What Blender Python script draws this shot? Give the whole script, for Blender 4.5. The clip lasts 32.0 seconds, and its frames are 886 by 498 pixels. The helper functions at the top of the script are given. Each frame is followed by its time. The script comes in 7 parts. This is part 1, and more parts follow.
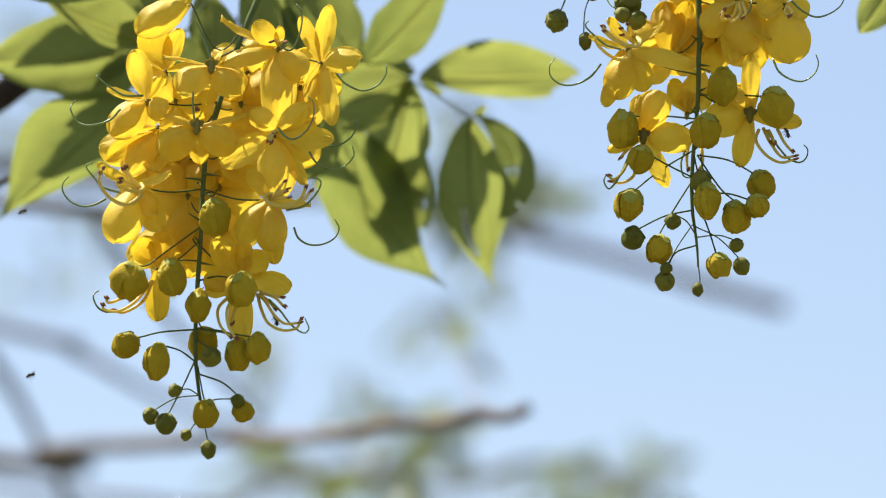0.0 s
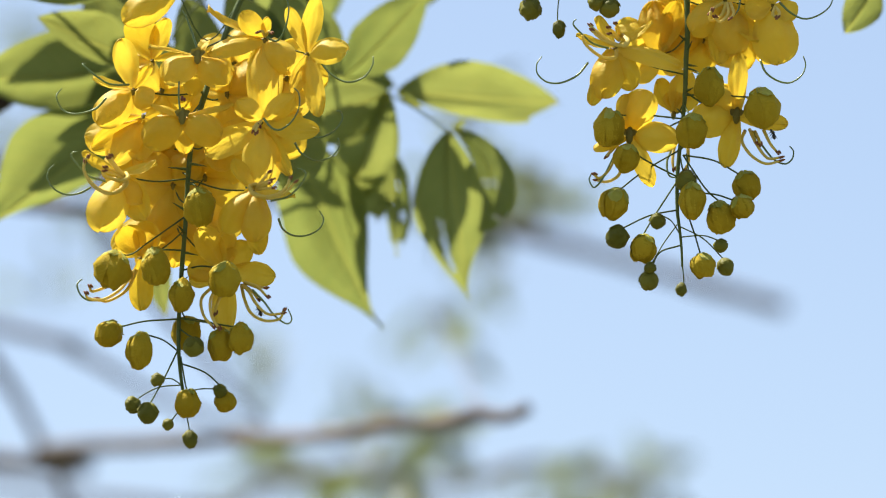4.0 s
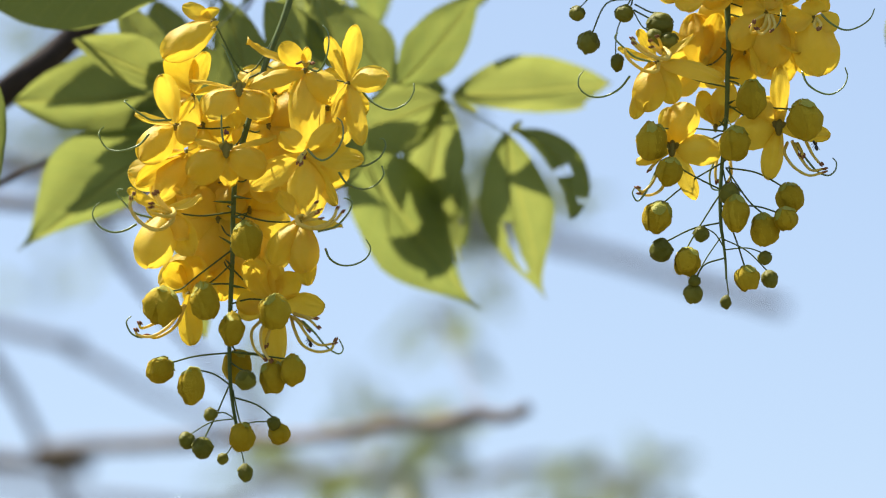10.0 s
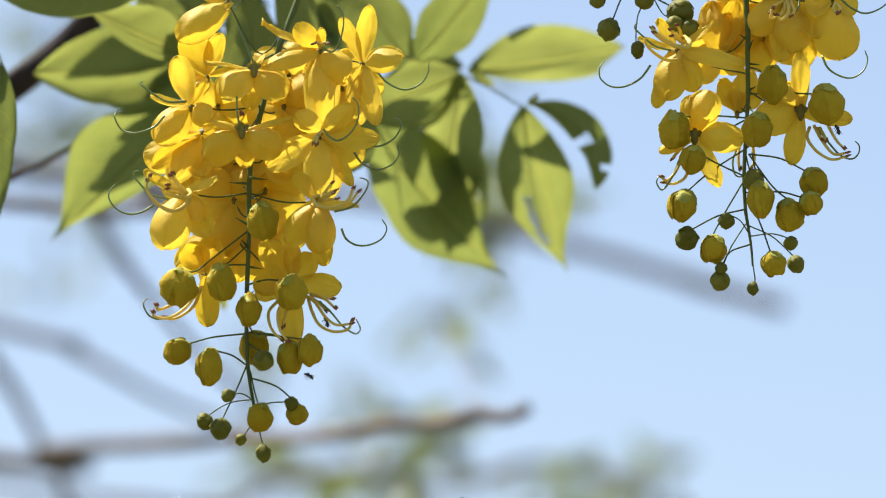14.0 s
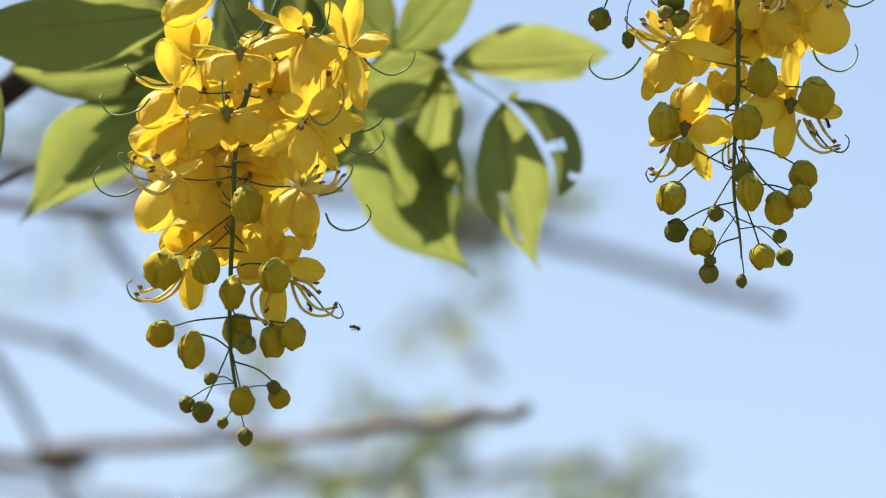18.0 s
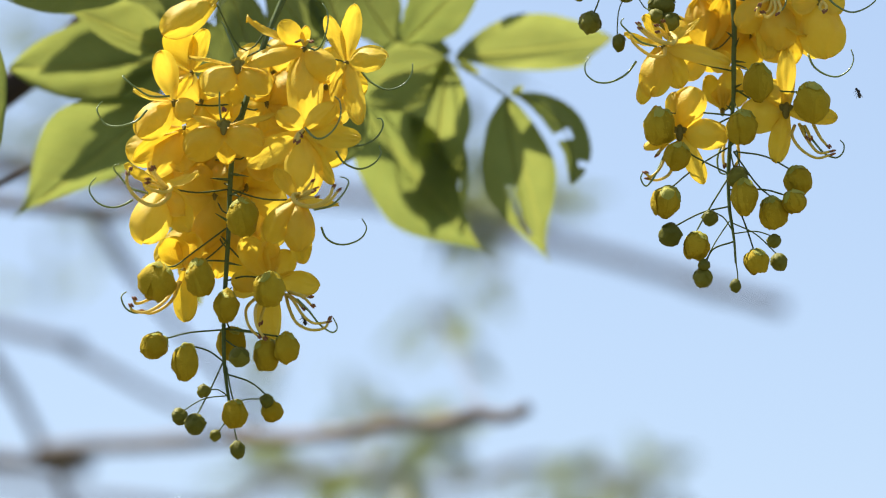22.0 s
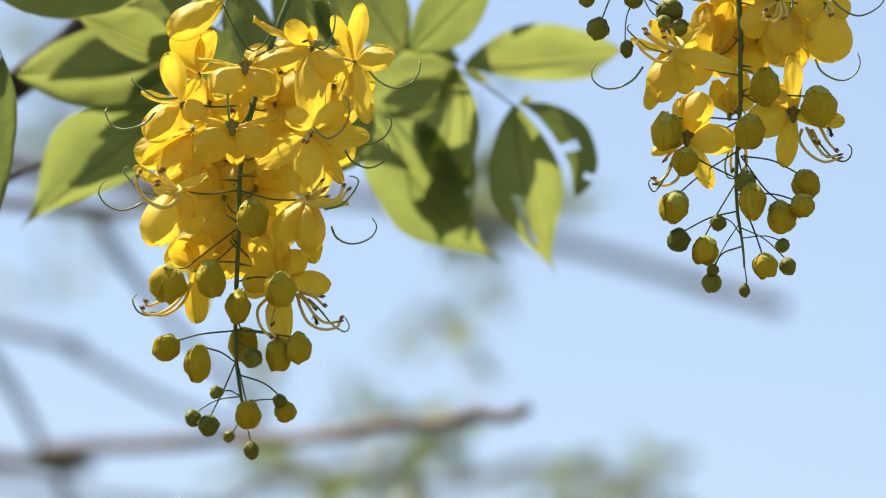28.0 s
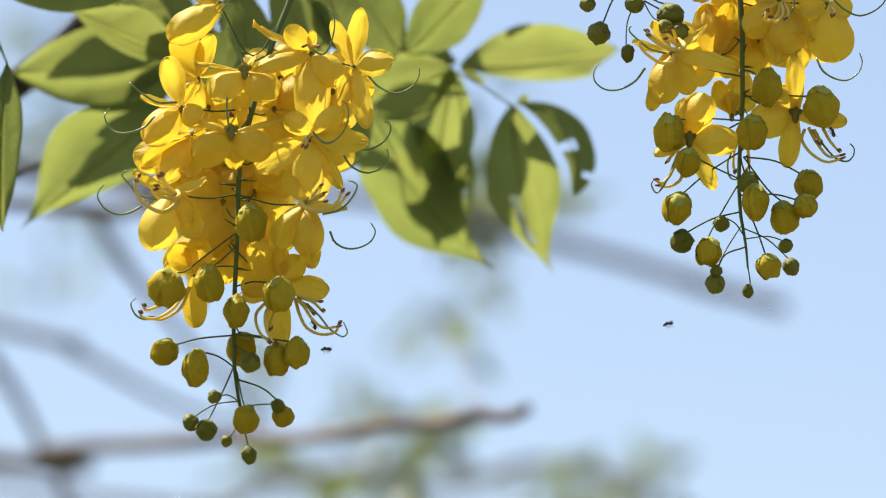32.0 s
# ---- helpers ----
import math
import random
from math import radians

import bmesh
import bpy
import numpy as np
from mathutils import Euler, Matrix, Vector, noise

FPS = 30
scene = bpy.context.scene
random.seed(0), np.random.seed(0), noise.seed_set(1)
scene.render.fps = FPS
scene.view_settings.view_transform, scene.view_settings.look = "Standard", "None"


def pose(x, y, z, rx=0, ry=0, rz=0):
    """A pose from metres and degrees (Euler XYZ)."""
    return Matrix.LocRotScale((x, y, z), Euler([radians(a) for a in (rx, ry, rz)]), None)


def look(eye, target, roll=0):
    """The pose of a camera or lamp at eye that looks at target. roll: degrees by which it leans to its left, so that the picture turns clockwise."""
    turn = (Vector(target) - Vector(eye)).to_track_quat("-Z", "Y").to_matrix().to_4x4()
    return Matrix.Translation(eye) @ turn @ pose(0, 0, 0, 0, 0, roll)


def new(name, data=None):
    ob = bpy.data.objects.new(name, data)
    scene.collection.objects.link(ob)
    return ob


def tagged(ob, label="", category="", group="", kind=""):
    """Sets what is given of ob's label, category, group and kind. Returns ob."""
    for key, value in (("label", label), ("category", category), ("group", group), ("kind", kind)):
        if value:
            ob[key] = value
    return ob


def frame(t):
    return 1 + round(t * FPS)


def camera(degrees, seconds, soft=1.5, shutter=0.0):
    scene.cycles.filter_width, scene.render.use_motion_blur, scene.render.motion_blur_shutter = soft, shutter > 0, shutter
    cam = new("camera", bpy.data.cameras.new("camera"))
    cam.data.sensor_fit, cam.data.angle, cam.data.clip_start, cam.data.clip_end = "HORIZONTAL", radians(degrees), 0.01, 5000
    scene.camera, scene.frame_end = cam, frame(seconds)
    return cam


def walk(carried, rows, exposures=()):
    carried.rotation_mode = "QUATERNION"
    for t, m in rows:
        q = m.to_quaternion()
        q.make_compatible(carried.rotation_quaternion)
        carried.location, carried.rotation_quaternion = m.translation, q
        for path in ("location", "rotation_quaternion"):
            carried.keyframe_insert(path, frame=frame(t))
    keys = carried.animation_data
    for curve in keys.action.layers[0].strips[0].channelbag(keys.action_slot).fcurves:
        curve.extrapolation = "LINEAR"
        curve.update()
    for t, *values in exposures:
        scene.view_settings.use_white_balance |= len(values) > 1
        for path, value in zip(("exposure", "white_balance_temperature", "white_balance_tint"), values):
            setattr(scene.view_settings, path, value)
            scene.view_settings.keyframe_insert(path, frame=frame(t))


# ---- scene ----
# One long lens on a tripod, looking up at hanging flower clusters 2.24 m away.
EYE, TILT, FOCUS = (0.0, 0.0, 1.5), 12.0, 2.24
cam = camera(10.0, 32.0, soft=1.1)
cam.data.dof.use_dof = True
cam.data.dof.focus_distance = FOCUS
cam.data.dof.aperture_fstop = 5.7
STAND = pose(*EYE, 90 + TILT, 0, 0)
walk(cam, [(0.0, STAND), (32.0, STAND)], exposures=[(0.0, 1.175), (32.0, 1.175)])

# ---- light: hazy midday sky, high sun beyond the flowers and to their left ----
SUN = Vector((-0.40, 0.24, 0.88)).normalized()
world = bpy.data.worlds.new("sky")
scene.world = world
world.use_nodes = True
wn = world.node_tree
sky = wn.nodes.new("ShaderNodeTexSky")
sky.sky_type, sky.sun_disc = "NISHITA", False
sky.sun_elevation = math.asin(SUN.z)
sky.sun_rotation = math.atan2(SUN.x, SUN.y)
sky.air_density, sky.dust_density, sky.ozone_density = 1.0, 1.2, 1.0
wn.nodes["Background"].inputs["Strength"].default_value = 0.076
haze = wn.nodes.new("ShaderNodeMixRGB")
haze.inputs["Fac"].default_value, haze.inputs["Color2"].default_value = 0.3, (3.2, 4.15, 5.7, 1)
tint = wn.nodes.new("ShaderNodeMixRGB")
tint.blend_type = "MULTIPLY"
tint.inputs["Fac"].default_value, tint.inputs["Color2"].default_value = 1.0, (1.05, 1.0, 0.985, 1)
wn.links.new(sky.outputs["Color"], tint.inputs["Color1"])
wn.links.new(tint.outputs["Color"], haze.inputs["Color1"])
wn.links.new(haze.outputs["Color"], wn.nodes["Background"].inputs["Color"])
sun = new("sun", bpy.data.lights.new("sun", "SUN"))
sun.data.energy, sun.data.angle, sun.data.color = 5.0, radians(0.55), (1.0, 0.95, 0.86)
sun.matrix_world = look(SUN * 20, (0, 0, 0))


# ---- materials ----
def material(name):
    m = bpy.data.materials.new(name)
    m.use_nodes = True
    nt = m.node_tree
    nt.nodes.clear()
    out = nt.nodes.new("ShaderNodeOutputMaterial")
    return m, nt, out


def node(nt, kind, values=(), operation=None, blend_type=None):
    n = nt.nodes.new(kind)
    if operation:
        n.operation = operation
    if blend_type:
        n.blend_type = blend_type
    for key, value in dict(values).items():
        if isinstance(value, bpy.types.NodeSocket):
            nt.links.new(value, n.inputs[key])
        else:
            n.inputs[key].default_value = value
    return n


def ramp(nt, fac, stops):
    n = node(nt, "ShaderNodeValToRGB", {"Fac": fac})
    while len(n.color_ramp.elements) < len(stops):
        n.color_ramp.elements.new(0.5)
    for e, (p, c) in zip(n.color_ramp.elements, stops):
        e.position, e.color = p, (*c, 1)
    return n.outputs["Color"]


def noise_at(nt, vec, scale, detail=4.0, rough=0.55):
    return node(nt, "ShaderNodeTexNoise", {"Vector": vec, "Scale": scale, "Detail": detail, "Roughness": rough}).outputs["Fac"]


def tissue(name, dark, light, through_color, through_share, rough=0.5, scale=160.0, veins=None, gloss=0.35, bump=0.15, relief=1.5):
    """Living plant tissue: reflects, and lets a share of the light pass."""
    m, nt, out = material(name)
    co = node(nt, "ShaderNodeTexCoord").outputs["Object"]
    info = node(nt, "ShaderNodeObjectInfo").outputs["Random"]
    n1, n2 = noise_at(nt, co, scale), noise_at(nt, co, scale * 6, 3)
    mixv = node(nt, "ShaderNodeMath", {0: n1, 1: info}, operation="ADD")
    half = node(nt, "ShaderNodeMath", {0: mixv.outputs[0], 1: 0.5}, operation="MULTIPLY").outputs[0]
    col = ramp(nt, half, [(0.25, dark), (0.75, light)])
    height = n2
    if veins:
        sep = node(nt, "ShaderNodeSeparateXYZ", {"Vector": co})
        side = node(nt, "ShaderNodeMath", {0: sep.outputs["Y"]}, operation="ABSOLUTE").outputs[0]
        run = node(nt, "ShaderNodeMath", {0: side, 1: -veins[1], 2: sep.outputs["X"]}, operation="MULTIPLY_ADD").outputs[0]
        wob = node(nt, "ShaderNodeMath", {0: n1, 1: 0.002, 2: run}, operation="MULTIPLY_ADD").outputs[0]
        saw = node(nt, "ShaderNodeMath", {0: wob, 1: veins[0]}, operation="PINGPONG").outputs[0]
        line = node(nt, "ShaderNodeMapRange", {"Value": saw, 1: 0.0, 2: veins[2], 3: 1.0, 4: 0.0}).outputs[0]
        mid = node(nt, "ShaderNodeMapRange", {"Value": side, 1: 0.0, 2: veins[2] * 3, 3: 1.0, 4: 0.0}).outputs[0]
        both = node(nt, "ShaderNodeMath", {0: line, 1: mid}, operation="MAXIMUM").outputs[0]
        soft = node(nt, "ShaderNodeMath", {0: both, 1: veins[3]}, operation="MULTIPLY").outputs[0]
        mx = node(nt, "ShaderNodeMixRGB", {"Fac": soft, "Color1": col, "Color2": (*veins[4], 1)})
        col = mx.outputs["Color"]
        height = node(nt, "ShaderNodeMath", {0: both, 1: relief, 2: n2}, operation="MULTIPLY_ADD").outputs[0]
    bp = node(nt, "ShaderNodeBump", {"Height": height, "Strength": bump, "Distance": 0.001}).outputs["Normal"]
    body = node(nt, "ShaderNodeBsdfPrincipled", {"Base Color": col, "Roughness": rough, "Normal": bp, "Specular IOR Level": gloss})
    tint = node(nt, "ShaderNodeMixRGB", {"Fac": 1.0, "Color1": col, "Color2": (*through_color, 1)}, blend_type="MULTIPLY").outputs["Color"]
    thru = node(nt, "ShaderNodeBsdfTranslucent", {"Color": tint, "Normal": bp})
    mix = node(nt, "ShaderNodeMixShader", {0: through_share, 1: body.outputs[0], 2: thru.outputs[0]})
    nt.links.new(mix.outputs[0], out.inputs["Surface"])
    return m


def solid(name, dark, light, rough=0.7, scale=40.0, bump=0.3, metal=0.0, stretch=(1, 1, 1)):
    m, nt, out = material(name)
    co = node(nt, "ShaderNodeTexCoord").outputs["Object"]
    co = node(nt, "ShaderNodeMapping", {"Vector": co, "Scale": stretch}).outputs["Vector"]
    n1, n2 = noise_at(nt, co, scale), noise_at(nt, co, scale * 7, 5)
    f = node(nt, "ShaderNodeMath", {0: n2, 1: 0.5, 2: n1}, operation="MULTIPLY_ADD").outputs[0]
    col = ramp(nt, f, [(0.5, dark), (0.95, light)])
    bp = node(nt, "ShaderNodeBump", {"Height": f, "Strength": bump, "Distance": 0.002}).outputs["Normal"]
    body = node(nt, "ShaderNodeBsdfPrincipled", {"Base Color": col, "Roughness": rough, "Normal": bp, "Metallic": metal})
    nt.links.new(body.outputs[0], out.inputs["Surface"])
    return m


PETAL = tissue("petal_yellow", (0.739, 0.505, 0.0278), (0.818, 0.593, 0.0574), (0.98, 0.97, 0.95), 0.45, 0.55, 180.0,
               veins=(0.0013, 1.6, 0.0005, 0.02, (0.74, 0.52, 0.015)), bump=0.22, relief=0.1)
BUD = tissue("bud_yellow", (0.391, 0.27, 0.0149), (0.53, 0.381, 0.0279), (1.0, 0.9, 0.5), 0.2, 0.65, 220.0, gloss=0.06, bump=0.6)
SEPAL = tissue("sepal_green", (0.36, 0.345, 0.048), (0.51, 0.485, 0.095), (1.0, 1.0, 0.6), 0.2, 0.55, 260.0, gloss=0.15, bump=0.6)
YOUNG = tissue("young_bud_green", (0.115, 0.115, 0.015), (0.20, 0.19, 0.028), (1.0, 1.0, 0.5), 0.16, 0.55, 260.0, gloss=0.15, bump=0.2)
CALYX = tissue("calyx_olive", (0.16, 0.13, 0.03), (0.26, 0.21, 0.05), (1.0, 1.0, 0.5), 0.12, 0.6, 260.0, gloss=0.1, bump=0.2)
STEM = tissue("stem_green", (0.055, 0.08, 0.024), (0.11, 0.145, 0.045), (1.0, 1.0, 0.6), 0.08, 0.6, 200.0, gloss=0.15)
PISTIL = tissue("pistil_green", (0.10, 0.155, 0.040), (0.20, 0.265, 0.085), (1.0, 1.0, 0.6), 0.1, 0.35, 300.0, gloss=0.5)
FILAMENT = tissue("filament_cream", (0.725, 0.558, 0.093), (0.818, 0.67, 0.186), (1.0, 0.95, 0.7), 0.35, 0.5, 300.0)
ANTHER = solid("anther_brown", (0.13, 0.042, 0.018), (0.30, 0.13, 0.05), 0.9, 600.0)
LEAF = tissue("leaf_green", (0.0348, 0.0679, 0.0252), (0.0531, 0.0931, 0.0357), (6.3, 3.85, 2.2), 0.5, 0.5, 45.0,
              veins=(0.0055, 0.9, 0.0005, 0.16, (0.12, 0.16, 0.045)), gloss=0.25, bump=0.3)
MIDRIB = tissue("midrib_green", (0.10, 0.14, 0.03), (0.16, 0.20, 0.05), (3.0, 2.2, 1.0), 0.4, 0.45, 120.0)
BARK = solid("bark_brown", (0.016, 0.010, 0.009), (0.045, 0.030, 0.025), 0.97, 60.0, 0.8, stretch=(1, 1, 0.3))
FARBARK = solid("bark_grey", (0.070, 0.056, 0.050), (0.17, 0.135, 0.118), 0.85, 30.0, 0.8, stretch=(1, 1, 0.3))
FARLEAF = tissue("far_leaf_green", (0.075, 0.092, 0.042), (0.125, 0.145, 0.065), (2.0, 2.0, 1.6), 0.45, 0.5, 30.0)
CHITIN = solid("insect_black", (0.006, 0.006, 0.008), (0.03, 0.026, 0.022), 0.35, 900.0, 0.2)
RUST = solid("insect_rust", (0.10, 0.02, 0.01), (0.22, 0.05, 0.02), 0.4, 900.0, 0.2)
SOIL = solid("grassy_ground", (0.062, 0.064, 0.028), (0.125, 0.115, 0.056), 0.95, 0.8, 0.5)
wing_m, wnt, wout = material("wing_clear")
wmix = node(wnt, "ShaderNodeMixShader", {0: 0.35, 1: node(wnt, "ShaderNodeBsdfTransparent").outputs[0],
            2: node(wnt, "ShaderNodeBsdfPrincipled", {"Base Color": (0.35, 0.33, 0.30, 1), "Roughness": 0.25}).outputs[0]})
wnt.links.new(wmix.outputs[0], wout.inputs["Surface"])
WING = wing_m


# ---- mesh helpers ----
def mesh_of(name, bm, mat):
    me = bpy.data.meshes.new(name)
    bm.to_mesh(me)
    bm.free()
    me.materials.append(mat)
    for p in me.polygons:
        p.use_smooth = True
    return me


def part(name, bm, mat, parent=None, label="", at=None):
    ob = new(name, mesh_of(name, bm, mat))
    ob.parent = parent
    if at is not None:
        ob.matrix_basis = at
    if label:
        tagged(ob, label)
    return ob


def thing(name, at, label, category, group="", kind=""):
    ob = new(name)
    ob.empty_display_size = 0.01
    ob.matrix_basis = at
    return tagged(ob, label, category, group, kind)


def spline(points, steps=5):
    """Catmull-Rom through the points."""
    p = [Vector(q) for q in points]
    p = [p[0] * 2 - p[1]] + p + [p[-1] * 2 - p[-2]]
    out = []
    for i in range(1, len(p) - 2):
        for k in range(steps):
            t = k / steps
            a, b, c, d = p[i - 1:i + 3]
            out.append(0.5 * (2 * b + (c - a) * t + (2 * a - 5 * b + 4 * c - d) * t * t + (3 * b - a - 3 * c + d) * t ** 3))
    return out + [p[-2]]


def tube(bm, points, r0, r1, sides=7, lumps=0.0, smooth=True, flat=1.0):
    """A tapering round stalk along a smooth line."""
    pts = spline(points) if smooth else [Vector(q) for q in points]
    rings, up = [], Vector((0.31, 0.9, 0.2))
    for i, c in enumerate(pts):
        d = (pts[min(i + 1, len(pts) - 1)] - pts[max(i - 1, 0)]).normalized()
        a = d.cross(up).normalized()
        b = d.cross(a)
        u = i / max(1, len(pts) - 1)
        r = (r0 + (r1 - r0) * u)
        ring = []
        for k in range(sides):
            th = 2 * math.pi * k / sides
            rr = r * (1 + lumps * (noise.noise(c * 30 + Vector((math.cos(th), math.sin(th), 0))) if lumps else 0))
            ring.append(bm.verts.new(c + a * math.cos(th) * rr + b * math.sin(th) * rr * flat))
        rings.append(ring)
    for p, q in zip(rings, rings[1:]):
        for k in range(sides):
            bm.faces.new((p[k], p[(k + 1) % sides], q[(k + 1) % sides], q[k]))
    bm.faces.new(rings[0][::-1])
    bm.faces.new(rings[-1])


def ball(bm, c, rx, ry, rz, seg=10, rings=7, turn=None):
    m = Matrix.Translation(c) @ (turn or Matrix()) @ Matrix.Diagonal((rx, ry, rz, 1))
    bmesh.ops.create_uvsphere(bm, u_segments=seg, v_segments=rings, radius=1.0, matrix=m)


def facing(direction, roll, front=(0, -1, 0.12)):
    """Turn with x along direction, z towards the front, then rolled about x."""
    x = Vector(direction).normalized()
    z = Vector(front)
    z = (z - x * z.dot(x))
    if z.length < 0.05:
        z = Vector((0, 0, 1)) - x * x.z
    z.normalize()
    y = z.cross(x)
    return Matrix((x, y, z)).transposed().to_4x4() @ Matrix.Rotation(radians(roll), 4, "X")


def blade(bm, length, width, profile, cup, bend, ruffle, seed, nu=12, nv=8, fold=0.0):
    """A thin curved blade along x: petal or leaf."""
    grid = []
    for i in range(nu + 1):
        u = 1 - (1 - i / nu) ** 1.5
        w = width * 0.5 * profile(u)
        cx = length * (1 - 0.25 * abs(bend) * u) * u
        row = []
        for j in range(nv + 1):
            v = 2 * j / nv - 1
            q = noise.noise(Vector((u * 2.3, v * 1.4, seed * 7.13)))
            q2 = noise.noise(Vector((u * 6.0, v * 4.0, seed * 3.7 + 40)))
            edge = 1 + 0.06 * noise.noise(Vector((u * 5 + seed, 3.0 * (1 if v > 0 else -1), seed)))
            y = v * w * edge
            z = cup * w * v * v + bend * length * u * u + ruffle * length * (q * 0.6 * u + q2 * 0.16 * abs(v)) - fold * w * abs(v)
            row.append(bm.verts.new((cx, y, z)))
        grid.append(row)
    for i in range(nu):
        for j in range(nv):
            bm.faces.new((grid[i][j], grid[i + 1][j], grid[i + 1][j + 1], grid[i][j + 1]))
    bmesh.ops.remove_doubles(bm, verts=bm.verts, dist=length * 0.0008)


def petal_profile(u, claw=0.22):
    """Obovate: a narrow claw, then a broad round end."""
    if u < 0.56:
        return claw + (1 - claw) * math.sin(math.pi / 2 * max(0.0, u - 0.02) / 0.54) ** 0.95
    return max(0.0, 1 - ((u - 0.56) / 0.44) ** 2.3) ** 0.5


def leaf_profile(u):
    """Ovate blade that closes early and runs out into a narrow drip tip."""
    q = min(1.0, u / 0.88)
    body = 1.08 * max(0.0, math.sin(math.pi * q ** 0.82)) ** 0.72 * (1 - 0.16 * q)
    return 0.012 + max(body, 0.21 * max(0.0, (1 - u) / 0.2) ** 0.6 if u > 0.6 else 0.0)


COUNT = [0]


def seed_next():
    COUNT[0] += 1
    return COUNT[0] * 0.618


# ---- parts of a flower cluster (all lengths in millimetres) ----
def mm(p):
    return Vector(p) * 0.001


def petal(parent, ang, length, width, lift, roll, cup):
    """Spoon-shaped petal: hollow towards its inner side, its rim turned out and crinkled."""
    a, l = radians(ang), radians(lift)
    d = Vector((math.cos(a) * math.cos(l), -math.sin(l), math.sin(a) * math.cos(l)))
    s = seed_next()
    j1, j2, j3 = (noise.noise(Vector((s, 1.7 * k, 0.3 * k))) for k in (1, 2, 3))
    L, W = 0.001 * length, 0.0005 * width * (1.04 + 0.1 * j1)
    front = 1 if cup > 0 else -1
    lean, curl_side, twist = (1 if j3 > 0 else -1), 0.9 * j1 + 0.35 * j2, 0.9 * j2
    hollow, rim = abs(cup) * (0.55 + 0.22 * j1 if front > 0 else 0.85 + 0.2 * j1), 0.16 + 0.16 * j2
    bm = bmesh.new()
    nu, nv, grid = 20, 14, []
    for i in range(nu + 1):
        u = 1 - (1 - i / nu) ** 1.45
        w = W * petal_profile(u, 0.24 if front > 0 else 0.5)
        row = []
        for k in range(nv + 1):
            v = 2 * k / nv - 1
            side = 1 if v > 0 else -1
            edge = 1 + 0.05 * noise.noise(Vector((u * 4 + s, 2.0 * side, s))) + 0.025 * noise.noise(Vector((u * 13, 5.0 * side, s)))
            y = v * w * edge
            x = L * u
            r2 = min(1.0, ((u - 0.5) / 0.5) ** 2 * 0.8 + v * v)
            z = hollow * W * (r2 - 0.55)
            z -= rim * W * max(0.0, r2 - 0.62) ** 1.5 * 2.6
            z += (0.05 + 0.10 * j3) * L * u * u
            fold = noise.noise(Vector((u * 1.6, v * 1.1, s * 7.1)))
            crease = noise.noise(Vector((u * 3.4, v * 5.0, s * 3.7 + 40)))
            crisp = noise.noise(Vector((u * 9.0, v * 9.0, s * 2.1)))
            z += front * L * (0.10 * fold * u + 0.055 * crease * u + 0.030 * crisp * u * r2)
            z += curl_side * W * max(0.0, v * lean - 0.35) ** 2 * u * 1.6
            z += 0.045 * W * math.sin(5.0 * math.atan2(v, u - 0.45) + 9 * s) * r2 * r2
            turn = twist * u
            row.append(bm.verts.new((x, y * math.cos(turn) - z * math.sin(turn), front * (z * math.cos(turn) + y * math.sin(turn)))))
        grid.append(row)
    for i in range(nu):
        for k in range(nv):
            bm.faces.new((grid[i][k], grid[i + 1][k], grid[i + 1][k + 1], grid[i][k + 1]))
    bmesh.ops.remove_doubles(bm, verts=bm.verts, dist=L * 0.0008)
    at = Matrix.Translation(d * 0.0008) @ facing(d, roll + 14 * j2)
    return part("petal", bm, PETAL, parent, at=at)


def flower(raceme, at, petals, faces=1.0, stalk=None):
    """Open flower: green sepals behind, five yellow petals, each (angle, length, width, lift, roll)."""
    bm = bmesh.new()
    big = 1.0 if faces > 0 else 1.6
    ball(bm, (0, 0.0012 * faces, -0.0006), 0.0011 * big, 0.0011, 0.0024 * big, 9, 7)
    s = seed_next()
    for k in range(5):
        a = radians(72 * k + 40 * s)
        d = Vector((math.cos(a), 0.9 * faces, 0.35 + 0.5 * math.sin(a))).normalized()
        sub = bmesh.new()
        blade(sub, 0.0027 * big, 0.0017 * big, petal_profile, 0.35, -0.15, 0.1, s + k, 6, 4)
        sub.transform(facing(d, 0))
        me = bpy.data.meshes.new("tmp")
        sub.to_mesh(me)
        sub.free()
        bm.from_mesh(me)
        bpy.data.meshes.remove(me)
    ob = part("flower", bm, CALYX, raceme, "open yellow flower with green sepals", Matrix.Translation(mm(at)))
    for p in petals:
        petal(ob, *p[:5], cup=(p[5] if len(p) > 5 else 0.95 if at[1] < 8 else -0.7) * (1.0 if faces > 0 else -0.95))
    if stalk:
        pedicel(raceme, stalk)
    return ob


def pedicel(raceme, points, r=0.36):
    bm = bmesh.new()
    tube(bm, [mm(p) for p in points], 0.001 * r * 1.1, 0.001 * r, 6)
    return part("pedicel", bm, STEM, raceme)


def curl(parent, points, r=0.54, mat=None, name="pistil", tip=0.5):
    """The thin hooked pistil, or a curved filament."""
    bm = bmesh.new()
    tube(bm, [mm(p) for p in points], 0.001 * r, 0.001 * r * tip, 7)
    return part(name, bm, mat or PISTIL, parent)


